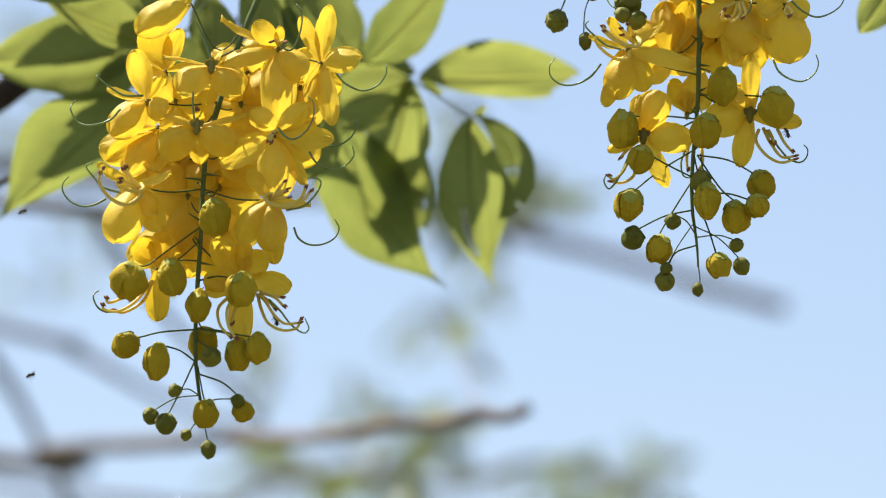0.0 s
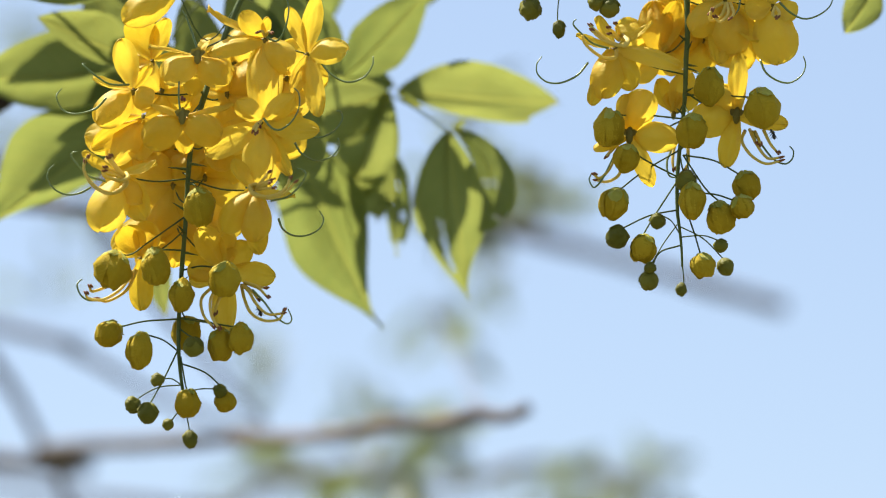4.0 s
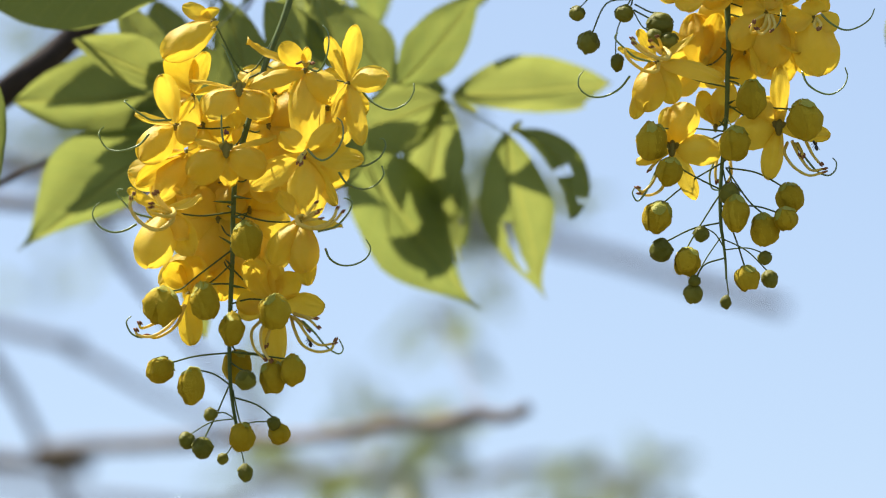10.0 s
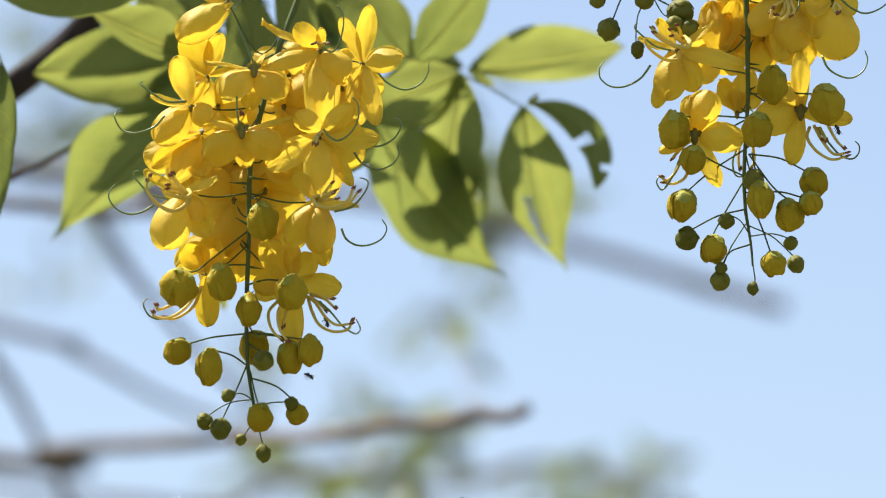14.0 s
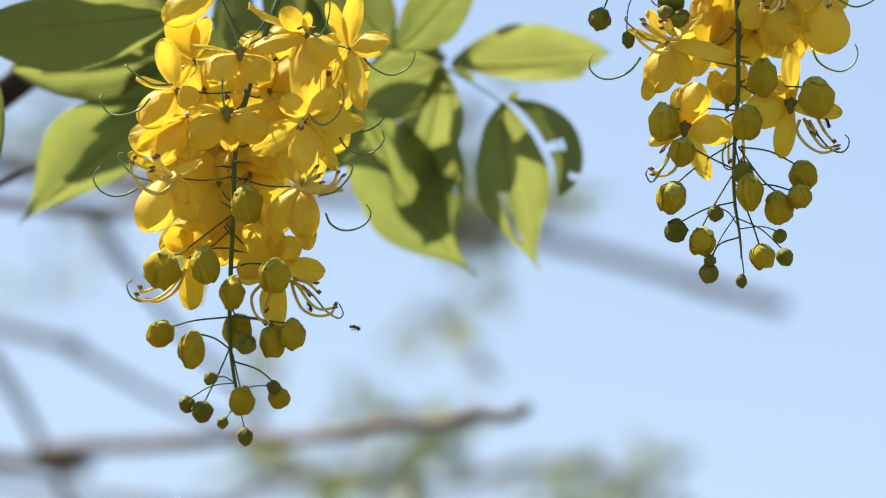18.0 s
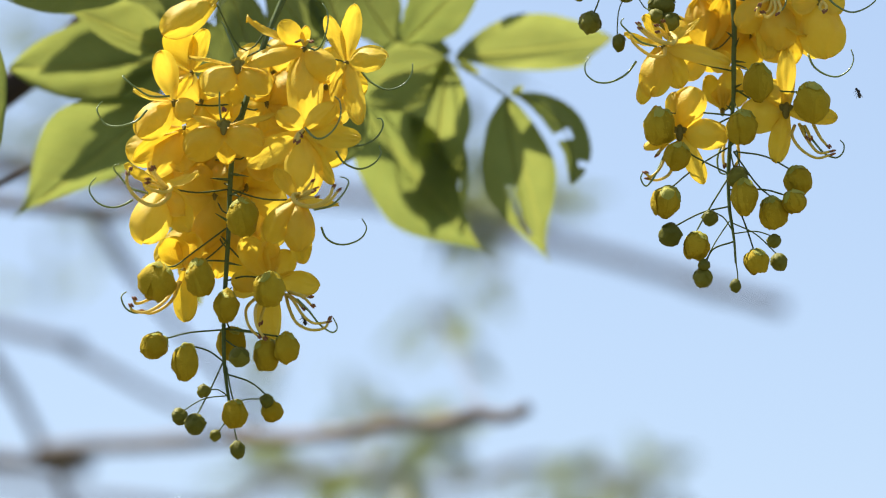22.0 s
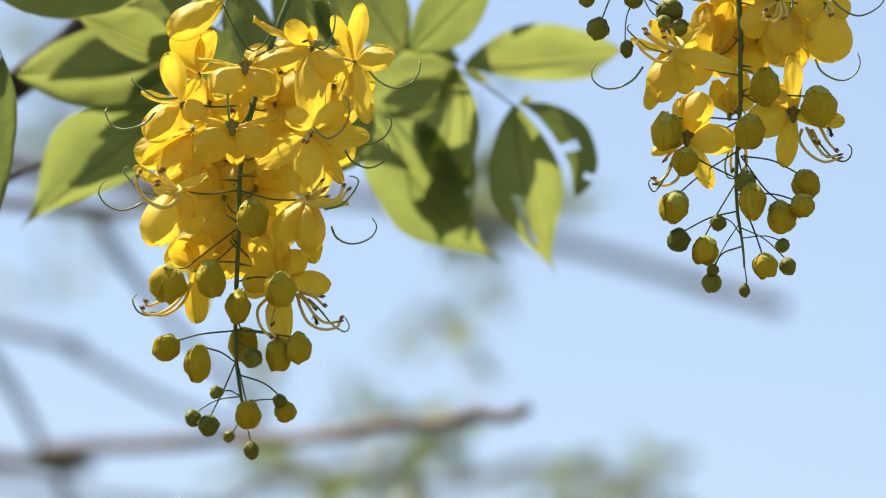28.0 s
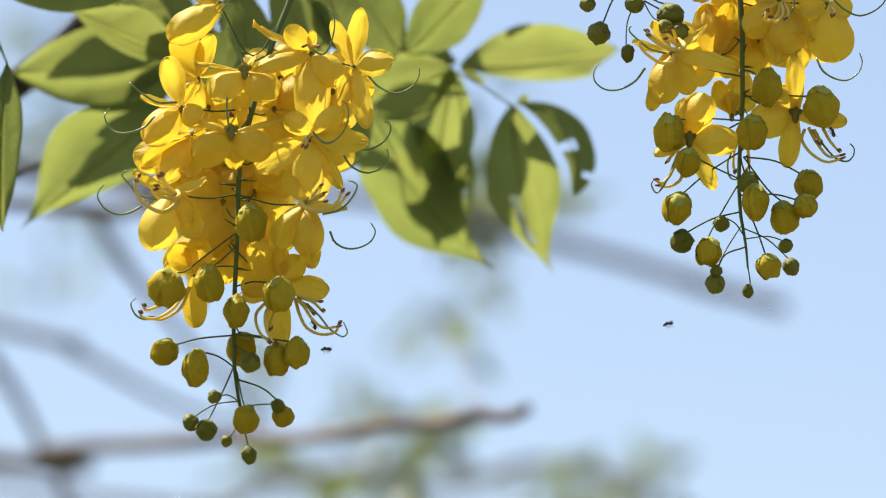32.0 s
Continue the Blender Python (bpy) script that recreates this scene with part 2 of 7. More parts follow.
def stamen(parent, points, r=0.8, pod=True):
    ob = curl(parent, points, r, FILAMENT, "filament", 0.7)
    if pod:
        bm = bmesh.new()
        e = mm(points[-1])
        d = (e - mm(points[-2])).normalized()
        t = d.to_track_quat("Z", "Y").to_matrix().to_4x4()
        ball(bm, e, 0.0007, 0.0006, 0.0015, 8, 6, t)
        ball(bm, e + Vector((0.0009, 0, 0.0004)), 0.0005, 0.0005, 0.0012, 8, 6, t)
        part("anther", bm, ANTHER, parent)
    return ob


def spent_anther(parent, at):
    bm = bmesh.new()
    ball(bm, mm(at), 0.0008, 0.0006, 0.0013, 9, 7)
    ball(bm, mm(at) + Vector((0.0010, 0.0002, -0.0004)), 0.0006, 0.0006, 0.0009, 9, 7)
    return part("anther", bm, RUST, parent, "withered red-brown anther")


def bud_skin(rx, rz, s, th, ph, off=0.0):
    """A place on the uneven skin of a bud."""
    d = Vector((math.sin(th) * math.cos(ph), math.sin(th) * math.sin(ph), math.cos(th)))
    lump = 0.15 * noise.noise(d * 1.6 + Vector((s * 5, 0, 0))) + 0.075 * noise.noise(d * 3.7 + Vector((0, s * 3, 4)))
    ridge = 0.035 * (1 - abs(math.sin(2.5 * ph + 1.1 * th + s))) * math.sin(th)
    r = 1 + lump + ridge + off
    taper = 1 - 0.14 * max(0, d.z) ** 2 - 0.06 * max(0, -d.z) ** 2
    return rx * r * taper * d.x, rx * r * taper * d.y, rz * r * d.z


def bud(raceme, at, rx, rz, stalk, lean=0.0, young=False):
    """Closed bud: petals folded over one another, sepals over the top third."""
    s = seed_next()
    at = mm(at)
    rx, rz = rx * 0.001, rz * 0.001
    bm = bmesh.new()
    seg, rings = (40, 22) if rx > 0.0035 else (22, 14)
    grid = [[bm.verts.new(bud_skin(rx, rz, s, math.pi * i / rings, 2 * math.pi * k / seg)) for k in range(seg)] for i in range(rings + 1)]
    for i in range(rings):
        for k in range(seg):
            bm.faces.new((grid[i][k], grid[i + 1][k], grid[i + 1][(k + 1) % seg], grid[i][(k + 1) % seg]))
    bmesh.ops.remove_doubles(bm, verts=bm.verts, dist=rx * 0.002)
    turn = Matrix.Translation(at) @ Matrix.Rotation(radians(lean), 4, "Y") @ Matrix.Rotation(s * 9, 4, "Z")
    ob = part("bud", bm, YOUNG if young else BUD, raceme, "small green closed bud" if young else "closed olive yellow bud", turn)

    def scale(name, mat, nu, nv, place):
        sub = bmesh.new()
        g = [[sub.verts.new(bud_skin(rx, rz, s, *place(i / nu, 2 * j / nv - 1))) for j in range(nv + 1)] for i in range(nu + 1)]
        for i in range(nu):
            for j in range(nv):
                sub.faces.new((g[i][j], g[i + 1][j], g[i + 1][j + 1], g[i][j + 1]))
        part(name, sub, mat, ob)

    if rx > 0.0045 and not young:
        # three petals wrapped round one another
        for k in range(3):
            wide = 0.95 + 0.25 * noise.noise(Vector((s, k * 1.9, 7)))

            def wrapped(u, v):
                half = wide * math.sin(math.pi * (0.16 + 0.70 * u)) ** 0.6
                off = 0.018 + 0.030 * k - 0.05 * max(0.0, -v) ** 4 + 0.045 * noise.noise(Vector((u * 5.0, v * 3.5, s + k))) + 0.010 * math.sin(11 * v + 3 * u + s)
                return 0.35 + 2.35 * u, 2 * math.pi * k / 3 + half * v + 0.5 * u + s, off

            scale("folded_petal", BUD, 14, 14, wrapped)
    if rx > 0.0028:
        for k in range(5):
            reach = 1.0 + 0.8 * noise.noise(Vector((s, k * 2.3, 1))) + (0.45 if young else 0.0)

            def cap(u, v):
                half = 0.72 * (math.sin(math.pi * (0.12 + 0.83 * u)) ** 0.7)
                off = 0.045 + 0.03 * (k % 2) + 0.065 * u ** 3 - 0.05 * v * v + 0.08 * noise.noise(Vector((u * 3.5, v * 2.5, s + k)))
                return 0.05 + reach * u, 2 * math.pi * k / 5 + half * v + 0.25 * u, off

            scale("sepal", YOUNG if young else SEPAL, 7, 6, cap)
    if stalk:
        pedicel(raceme, stalk, 0.36 if rx > 0.004 else 0.28)
    return ob


def bract(raceme, base, tip):
    """Small pointed scale at a node of the stalk."""
    bm = bmesh.new()
    a, b = mm(base), mm(tip)
    tube(bm, [a, a.lerp(b, 0.4), a.lerp(b, 0.75), b], 0.0007, 0.0001, 6)
    return part("bract", bm, STEM, raceme)


def rachis(raceme, points, r0, r1):
    bm = bmesh.new()
    tube(bm, [mm(p) for p in points], 0.001 * r0, 0.001 * r1, 9, 0.25)
    return part("flower_stalk", bm, STEM, raceme, "thin green central stalk")


# ---- leaves (lengths in millimetres) ----
def half_leaf(u, peak, tip):
    """Width of one side of an ovate leaf that runs out into a drawn tip."""
    if u < peak:
        return math.sin(math.pi / 2 * u / peak) ** 0.8
    q = (u - peak) / (1 - peak)
    return max(0.0, 1 - q) ** tip * (1 + 0.9 * tip * q)


def leaflet(twig, base, tip, left, right, peaks=(0.42, 0.42), arch=0.0, roll=0.0, bend=0.05, fold=0.12, keep=None, drawn=0.9):
    """One leaflet from base to tip; left and right: its half-widths; arch: how far the midrib bows to its left; drawn: how drawn-out its tip is."""
    s = seed_next()
    base, tip = mm(base), mm(tip)
    L = (tip - base).length
    bm = bmesh.new()
    nu, nv, grid = 40, 22, []

    def spine(u):
        return Vector((L * u, 4 * arch * L * u * (1 - u), 4 * bend * L * u * (1 - u)))

    for i in range(nu + 1):
        u = i / nu
        head = math.atan(4 * arch * (1 - 2 * u))
        row = []
        for j in range(nv + 1):
            v = 2 * j / nv - 1
            wide = 0.001 * (left * half_leaf(u, peaks[0], drawn) if v > 0 else right * half_leaf(u, peaks[1], drawn))
            rim = 1 + 0.05 * noise.noise(Vector((u * 4 + s, 3.0 if v > 0 else -3.0, s))) + 0.02 * noise.noise(Vector((u * 14, 3.0 if v > 0 else -3.0, s)))
            y = v * wide * rim
            q = noise.noise(Vector((u * 2.0, v * 1.2, s * 7.13)))
            q2 = noise.noise(Vector((u * 7.0, v * 2.0, s * 3.7)))
            z = 0.045 * L * q * (0.3 + abs(v)) + 0.012 * L * q2 * abs(v) - fold * abs(y) + 0.10 * wide * v ** 4
            row.append(bm.verts.new(spine(u) + Vector((-y * math.sin(head), y * math.cos(head), z))))
        grid.append(row)
    for i in range(nu):
        for j in range(nv):
            if keep is None or keep((i + 0.5) / nu, 2 * (j + 0.5) / nv - 1):
                bm.faces.new((grid[i][j], grid[i + 1][j], grid[i + 1][j + 1], grid[i][j + 1]))
    for v in [v for v in bm.verts if not v.link_faces]:
        bm.verts.remove(v)
    bmesh.ops.remove_doubles(bm, verts=bm.verts, dist=L * 0.0005)
    ob = part("leaflet", bm, LEAF, twig, at=Matrix.Translation(base) @ facing(tip - base, roll, (0, -1, -0.55)))
    rib = bmesh.new()
    tube(rib, [spine(u) + Vector((0, 0, 0.0002)) for u in (0, 0.15, 0.3, 0.45, 0.6, 0.7, 0.8)], 0.0005, 0.00015, 6)
    part("midrib", rib, MIDRIB, ob)
    return ob


def twig_stem(twig, points, r0, r1, mat=None, name="stem"):
    bm = bmesh.new()
    tube(bm, [mm(p) for p in points], 0.001 * r0, 0.001 * r1, 8, 0.1)
    return part(name, bm, mat or STEM, twig)


# ---- ground ----
bm = bmesh.new()
N = 24
gv = [[bm.verts.new(((i / N - 0.5) * 3000, (j / N - 0.5) * 3000, 0)) for j in range(N + 1)] for i in range(N + 1)]
for i in range(N):
    for j in range(N):
        bm.faces.new((gv[i][j], gv[i + 1][j], gv[i + 1][j + 1], gv[i][j + 1]))
tagged(part("ground", bm, SOIL), "dull green grassy ground under the tree", "ground", kind="structure")

# ---- the tree: trunk outside the view, near branch, and blurred limbs far behind ----
tree = thing("tree", pose(-1.3, 3.7, 0), "grey-brown tree with bare limbs and sparse foliage", "tree")
TRUNK = Vector((-1.3, 3.7, 0))


def limb(points, r0, r1, mat, name="limb"):
    bm = bmesh.new()
    tube(bm, [Vector(p) - TRUNK for p in points], r0, r1, 10, 0.35)
    return part(name, bm, mat, tree)


def sprays(at, size, count, seed):
    """Loose tuft of small leaflets on fine shoots."""
    rng = random.Random(seed)
    bm = bmesh.new()
    for k in range(count):
        c = Vector(at) - TRUNK + Vector([rng.gauss(0, 0.45) * s for s in size])
        d = Vector((rng.uniform(-1, 1), rng.uniform(-0.5, 0.5), rng.uniform(-1, 0.3))).normalized()
        for j in range(2):
            sub = bmesh.new()
            blade(sub, rng.uniform(0.025, 0.05), rng.uniform(0.010, 0.018), leaf_profile, 0.0, 0.1, 0.1, seed + k + j, 6, 4)
            tilt = (d + Vector((rng.uniform(-1, 1), rng.uniform(-0.4, 0.4), rng.uniform(-1, 0.5)))).normalized()
            sub.transform(Matrix.Translation(c + d * 0.014 * j) @ facing(tilt, rng.uniform(-60, 60)))
            me = bpy.data.meshes.new("tmp")
            sub.to_mesh(me)
            sub.free()
            bm.from_mesh(me)
            bpy.data.meshes.remove(me)
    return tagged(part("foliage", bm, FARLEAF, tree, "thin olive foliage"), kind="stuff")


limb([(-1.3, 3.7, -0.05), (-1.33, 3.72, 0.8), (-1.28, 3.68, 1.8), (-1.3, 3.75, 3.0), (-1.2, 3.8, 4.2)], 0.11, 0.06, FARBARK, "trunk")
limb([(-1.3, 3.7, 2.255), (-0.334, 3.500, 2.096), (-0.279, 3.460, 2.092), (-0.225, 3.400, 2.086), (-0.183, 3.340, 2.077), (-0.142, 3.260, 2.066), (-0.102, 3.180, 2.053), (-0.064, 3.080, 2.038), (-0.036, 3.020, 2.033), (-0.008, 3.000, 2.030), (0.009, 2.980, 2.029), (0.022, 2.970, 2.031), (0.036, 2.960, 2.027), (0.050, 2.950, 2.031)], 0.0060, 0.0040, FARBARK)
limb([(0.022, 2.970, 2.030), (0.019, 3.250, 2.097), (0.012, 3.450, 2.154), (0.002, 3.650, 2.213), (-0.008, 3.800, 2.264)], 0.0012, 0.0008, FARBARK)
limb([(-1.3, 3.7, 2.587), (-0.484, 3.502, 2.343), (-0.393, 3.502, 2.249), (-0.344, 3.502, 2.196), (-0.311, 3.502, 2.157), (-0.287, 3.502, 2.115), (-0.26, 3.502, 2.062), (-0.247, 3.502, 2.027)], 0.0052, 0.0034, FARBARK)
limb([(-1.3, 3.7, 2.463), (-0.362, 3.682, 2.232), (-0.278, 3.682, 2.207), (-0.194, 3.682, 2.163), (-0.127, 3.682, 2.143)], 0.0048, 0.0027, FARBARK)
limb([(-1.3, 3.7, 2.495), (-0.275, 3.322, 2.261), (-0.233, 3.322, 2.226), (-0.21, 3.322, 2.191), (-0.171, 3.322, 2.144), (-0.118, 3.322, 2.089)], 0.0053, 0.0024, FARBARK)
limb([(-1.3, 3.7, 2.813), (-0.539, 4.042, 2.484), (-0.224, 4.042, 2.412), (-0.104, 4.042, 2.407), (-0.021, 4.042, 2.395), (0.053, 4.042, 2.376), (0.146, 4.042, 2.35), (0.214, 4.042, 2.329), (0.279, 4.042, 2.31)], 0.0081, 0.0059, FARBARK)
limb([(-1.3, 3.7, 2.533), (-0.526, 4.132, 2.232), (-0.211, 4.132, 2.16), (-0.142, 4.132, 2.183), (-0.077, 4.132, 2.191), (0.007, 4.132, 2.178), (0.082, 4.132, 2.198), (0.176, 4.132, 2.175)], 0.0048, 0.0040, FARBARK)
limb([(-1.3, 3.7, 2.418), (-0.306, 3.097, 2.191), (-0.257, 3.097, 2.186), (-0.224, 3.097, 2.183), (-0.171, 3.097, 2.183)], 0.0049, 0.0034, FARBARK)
limb([(-1.3, 3.7, 1.2), (-0.487, 2.891, 2.05), (-0.32, 2.578, 2.065), (-0.257, 2.475, 2.081), (-0.221, 2.454, 2.1), (-0.185, 2.454, 2.131), (-0.147, 2.433, 2.161), (-0.097, 2.315, 2.154), (-0.022, 2.231, 2.145), (0.081, 2.201, 2.135), (0.162, 2.201, 2.13), (0.221, 2.211, 2.117)], 0.0092, 0.0035, BARK, "branch")
limb([(-0.312, 2.521, 2.039), (-0.239, 2.481, 2.054), (-0.216, 2.471, 2.061), (-0.190, 2.461, 2.072), (-0.165, 2.461, 2.085), (-0.137, 2.461, 2.104), (-0.103, 2.451, 2.137), (-0.078, 2.391, 2.164)], 0.0016, 0.001, BARK, "shoot")
limb([(-0.080, 2.271, 2.139), (-0.073, 2.221, 2.114), (-0.067, 2.197, 2.097)], 0.0014, 0.0011, STEM, "shoot")
limb([(0.132, 2.201, 2.132), (0.127, 2.195, 2.117), (0.128, 2.195, 2.104)], 0.0014, 0.0011, STEM, "shoot")
limb([(0.093, 2.201, 2.135), (0.090, 2.185, 2.122)], 0.0014, 0.0011, STEM, "shoot")
limb([(-0.001, 2.231, 2.145), (-0.037, 2.221, 2.119), (-0.078, 2.211, 2.101)], 0.0014, 0.0011, STEM, "shoot")
limb([(-0.221, 2.265, 2.115), (-0.231, 2.311, 2.144), (-0.164, 2.361, 2.125)], 0.0014, 0.0011, STEM, "shoot")
limb([(-0.080, 2.271, 2.141), (-0.071, 2.341, 2.136), (-0.061, 2.381, 2.119)], 0.0014, 0.0011, STEM, "shoot")
limb([(-0.093, 2.281, 2.144), (-0.091, 2.331, 2.139), (-0.096, 2.361, 2.125)], 0.0014, 0.0011, STEM, "shoot")
limb([(-0.095, 2.281, 2.144), (-0.096, 2.331, 2.161), (-0.100, 2.381, 2.173)], 0.0014, 0.0011, STEM, "shoot")
limb([(0.221, 2.211, 2.117), (0.237, 2.261, 2.128), (0.244, 2.305, 2.135)], 0.0014, 0.0011, STEM, "shoot")
limb([(0.055, 2.206, 2.136), (0.031, 2.291, 2.161), (0.004, 2.371, 2.181)], 0.0014, 0.0011, STEM, "shoot")
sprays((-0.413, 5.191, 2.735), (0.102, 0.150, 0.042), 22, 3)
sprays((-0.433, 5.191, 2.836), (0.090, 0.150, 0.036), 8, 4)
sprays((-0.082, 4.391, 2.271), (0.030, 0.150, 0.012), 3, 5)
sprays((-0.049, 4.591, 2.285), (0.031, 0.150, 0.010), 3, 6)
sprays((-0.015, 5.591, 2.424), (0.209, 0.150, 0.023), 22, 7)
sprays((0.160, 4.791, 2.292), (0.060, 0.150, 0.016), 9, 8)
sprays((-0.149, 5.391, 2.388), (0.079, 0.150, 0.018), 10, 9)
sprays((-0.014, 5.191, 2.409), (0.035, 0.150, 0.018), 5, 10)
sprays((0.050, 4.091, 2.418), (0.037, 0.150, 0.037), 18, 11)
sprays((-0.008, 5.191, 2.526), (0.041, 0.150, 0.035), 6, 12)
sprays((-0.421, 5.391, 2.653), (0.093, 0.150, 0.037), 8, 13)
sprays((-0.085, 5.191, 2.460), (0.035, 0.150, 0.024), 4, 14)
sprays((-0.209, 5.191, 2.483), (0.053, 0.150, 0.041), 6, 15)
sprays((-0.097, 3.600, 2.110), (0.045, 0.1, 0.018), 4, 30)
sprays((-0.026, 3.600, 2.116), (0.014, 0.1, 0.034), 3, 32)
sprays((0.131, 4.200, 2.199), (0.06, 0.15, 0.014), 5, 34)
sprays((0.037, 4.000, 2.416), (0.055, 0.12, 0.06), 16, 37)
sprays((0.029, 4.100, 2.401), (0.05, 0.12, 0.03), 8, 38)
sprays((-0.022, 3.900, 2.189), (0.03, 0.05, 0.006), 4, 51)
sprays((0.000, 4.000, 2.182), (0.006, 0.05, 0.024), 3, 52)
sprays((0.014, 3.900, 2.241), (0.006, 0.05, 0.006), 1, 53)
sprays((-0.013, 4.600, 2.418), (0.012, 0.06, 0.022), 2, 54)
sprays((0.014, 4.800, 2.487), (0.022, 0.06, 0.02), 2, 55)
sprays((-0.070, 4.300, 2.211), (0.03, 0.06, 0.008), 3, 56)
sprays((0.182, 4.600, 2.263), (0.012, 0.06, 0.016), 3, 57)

# ---- flower clusters ----
near_cluster = thing("flower_cluster", pose(-0.0794, 2.1911, 1.9481), "golden yellow hanging flower cluster with olive buds below", "flower cluster", "hanging flower clusters")
rachis(near_cluster, [(12.4, 6, 148.8), (7.7, 4, 132.6), (0.1, 3, 112.2), (-8.1, 0, 82.1), (-12.4, -2, 61.5), (-13.5, -2, 44.3), (-13.6, -2, 22.5), (-14.5, 0, 2.5), (-14.8, 0, -15.3), (-14.2, 0, -33), (-12.1, 0, -48.2), (-10, 0, -57), (-9.2, 0, -62.5)], 1.6, 0.5)
fl = flower(near_cluster, (-23, -4, 131.5), [(-140, 27.8, 15.0, 10, 0, -0.9), (-73, 3.5, 5.3, 20, 10, 0.6), (155, 14.3, 8.9, 5, 0, 0.8), (111, 5.2, 8.9, 5, 0, 0.8)], stalk=[(10.5, 4, 137.8), (-7.4, 2, 108.6), (-23.1, -2, 132)])
fl = flower(near_cluster, (-32.4, 8, 100.2), [(114, 20.2, 14.0, 12, 0, 0.8), (75, 19.4, 9.5, 10, 15, 0.9), (-175, 13.6, 10.1, 5, 0, 0.8), (-131, 6.1, 10.1, -4, 0, 0.8), (14, 13.7, 4.5, 15, 40, 0.6)], stalk=[(0.1, 4, 110.4), (-16.3, 9, 104), (-32.5, 10, 100.7)])
fl = flower(near_cluster, (-38.6, -14, 81.3), [(107, 22.6, 10.2, 18, -12, 0.95), (176, 18.7, 8.0, 20, 35, 0.8), (-134, 21.9, 14.9, 10, -10, -0.9), (-44, 11.3, 10.5, 25, 20, -0.7), (57, 12.8, 5.0, 10, 30, 0.6)], stalk=[(-7.2, 0, 84.7), (-23.1, -4, 81.7), (-38.7, -12, 81.8)])
curl(fl, [(-11.4, -6, -5.7), (-16.2, -4, -10.4), (-24.2, -6, -13.4), (-30.4, -4, -11.4), (-33.4, -6, -6.4), (-32.9, -4, -3.5), (-31.2, -6, -2.2)])
curl(fl, [(-1.8, -4, 1.1), (-10, -8, 0.1), (-16.2, -10, 3.2), (-21, -10, 7), (-22.3, -9, 8.6), (-20.9, -8, 9.1)])
fl = flower(near_cluster, (-10.4, -22, 95.8), [(-142, 18.5, 14.6, 4, 10, 0.95), (-42, 17.9, 14.1, 4, -10, 0.95), (170, 21.3, 3.5, 4, 55, 0.6), (57, 8.2, 4.4, 0, -40, 0.6), (-98, 17.7, 9.9, -22, 0, 0.6)], faces=-1.0, stalk=[(-8.2, 2, 80), (-9.4, -7, 86.6), (-10.5, -20, 96.3)])
curl(fl, [(-0.1, 2, 2.6), (-3.8, 4, 12.3), (-6.6, 5, 19.1), (-8.1, 5, 21.4)])
fl = flower(near_cluster, (-15.7, -26, 67.2), [(-147, 19.7, 15.2, 4, 12, 0.95), (-25, 18.5, 14.1, 4, -10, 0.95), (14, 22.3, 4.4, 6, -40, 0.6), (158, 14.1, 6.1, 2, 40, 0.6), (-85, 16.5, 8.8, -24, 0, 0.6)], faces=-1.0, stalk=[(-8.6, 0, 80.8), (-12.3, -10, 72.6), (-15.8, -24, 67.6)])
spent_anther(fl, (-0.3, -3.0, 7.1))
curl(fl, [(-1.1, 2, 2), (-2.2, 2, 9.2), (-2.2, 2, 18.1), (-1.3, 2, 22.5)])
fl = flower(near_cluster, (18.7, -20, 105), [(-165, 25.6, 11.6, 8, 20, -0.8), (139, 14.9, 9.7, 25, -20, -0.7), (84, 9.1, 6.2, 25, 20, 0.7), (-57, 17.3, 15.7, 12, 10, -0.9), (-88, 32.4, 16.0, 0, 0, -0.8), (157, 28.4, 6.4, -10, 30, 0.7)], stalk=[(0.1, 3, 112.2), (9.3, -5.5, 107.3), (18.6, -18, 105.5)])
curl(fl, [(1.1, -4, -0.5), (5.5, -10, -3.6), (8.6, -14, -1), (10.6, -16, 6.2), (10.3, -15, 12.6), (8, -14, 16.4)])
stamen(fl, [(0.3, -2, 0.5), (-1.1, -6, 1.6), (-3, -8, 0.5)])
stamen(fl, [(0.3, -2, 0.5), (1.9, -7, 1.3), (2.9, -8, 0.5)])
fl = flower(near_cluster, (37.1, -2, 103.1), [(113, 21.7, 6.7, 14, -30, 0.8), (84, 25.8, 8.9, 20, 20, 0.9), (6, 18.1, 12.5, 22, 10, -0.8), (-78, 28.4, 9.1, 2, 15, -0.8), (-107, 18.6, 7.1, -4, -15, 0.8)], stalk=[(5.1, 3, 116.6), (21, 3.5, 108.6), (37, 0, 103.6)])
curl(fl, [(6, 2, -2.9), (11.1, -1, -9.3), (18.7, -4, -13.4), (25.7, -4, -10.8), (29.2, -4, -5.7), (29.5, -3, -1)])
fl = flower(near_cluster, (19, -24, 65.6), [(141, 13.7, 9.9, 18, -35, -0.8), (36, 18.6, 9.5, 25, 25, -0.8), (-9, 25.6, 10.5, 4, 10, 0.8), (-87, 28.5, 16.0, 0, 0, -0.8), (-59, 26.3, 6.4, -5, 20, 0.7), (-152, 27.5, 11.0, -12, -10, 0.8)], stalk=[(-12.4, -2, 61.5), (3.3, -10, 62.2), (18.9, -22, 66.1)])
spent_anther(fl, (-1.2, -5.0, -2.5))
curl(fl, [(1.1, -4, 1.1), (4.9, -8, -3.9), (8.7, -9, -4.9), (13.6, -10, -1.4), (16.6, -10, 5), (16.3, -9, 11.6), (14, -8, 14.4)])
curl(fl, [(13.6, 16, 5.6), (17.4, 15, 0.2), (24.4, 14, -2.6), (31.4, 14, 0.5), (34.9, 15, 6.1), (34.3, 16, 10), (32.3, 16, 10.5)])
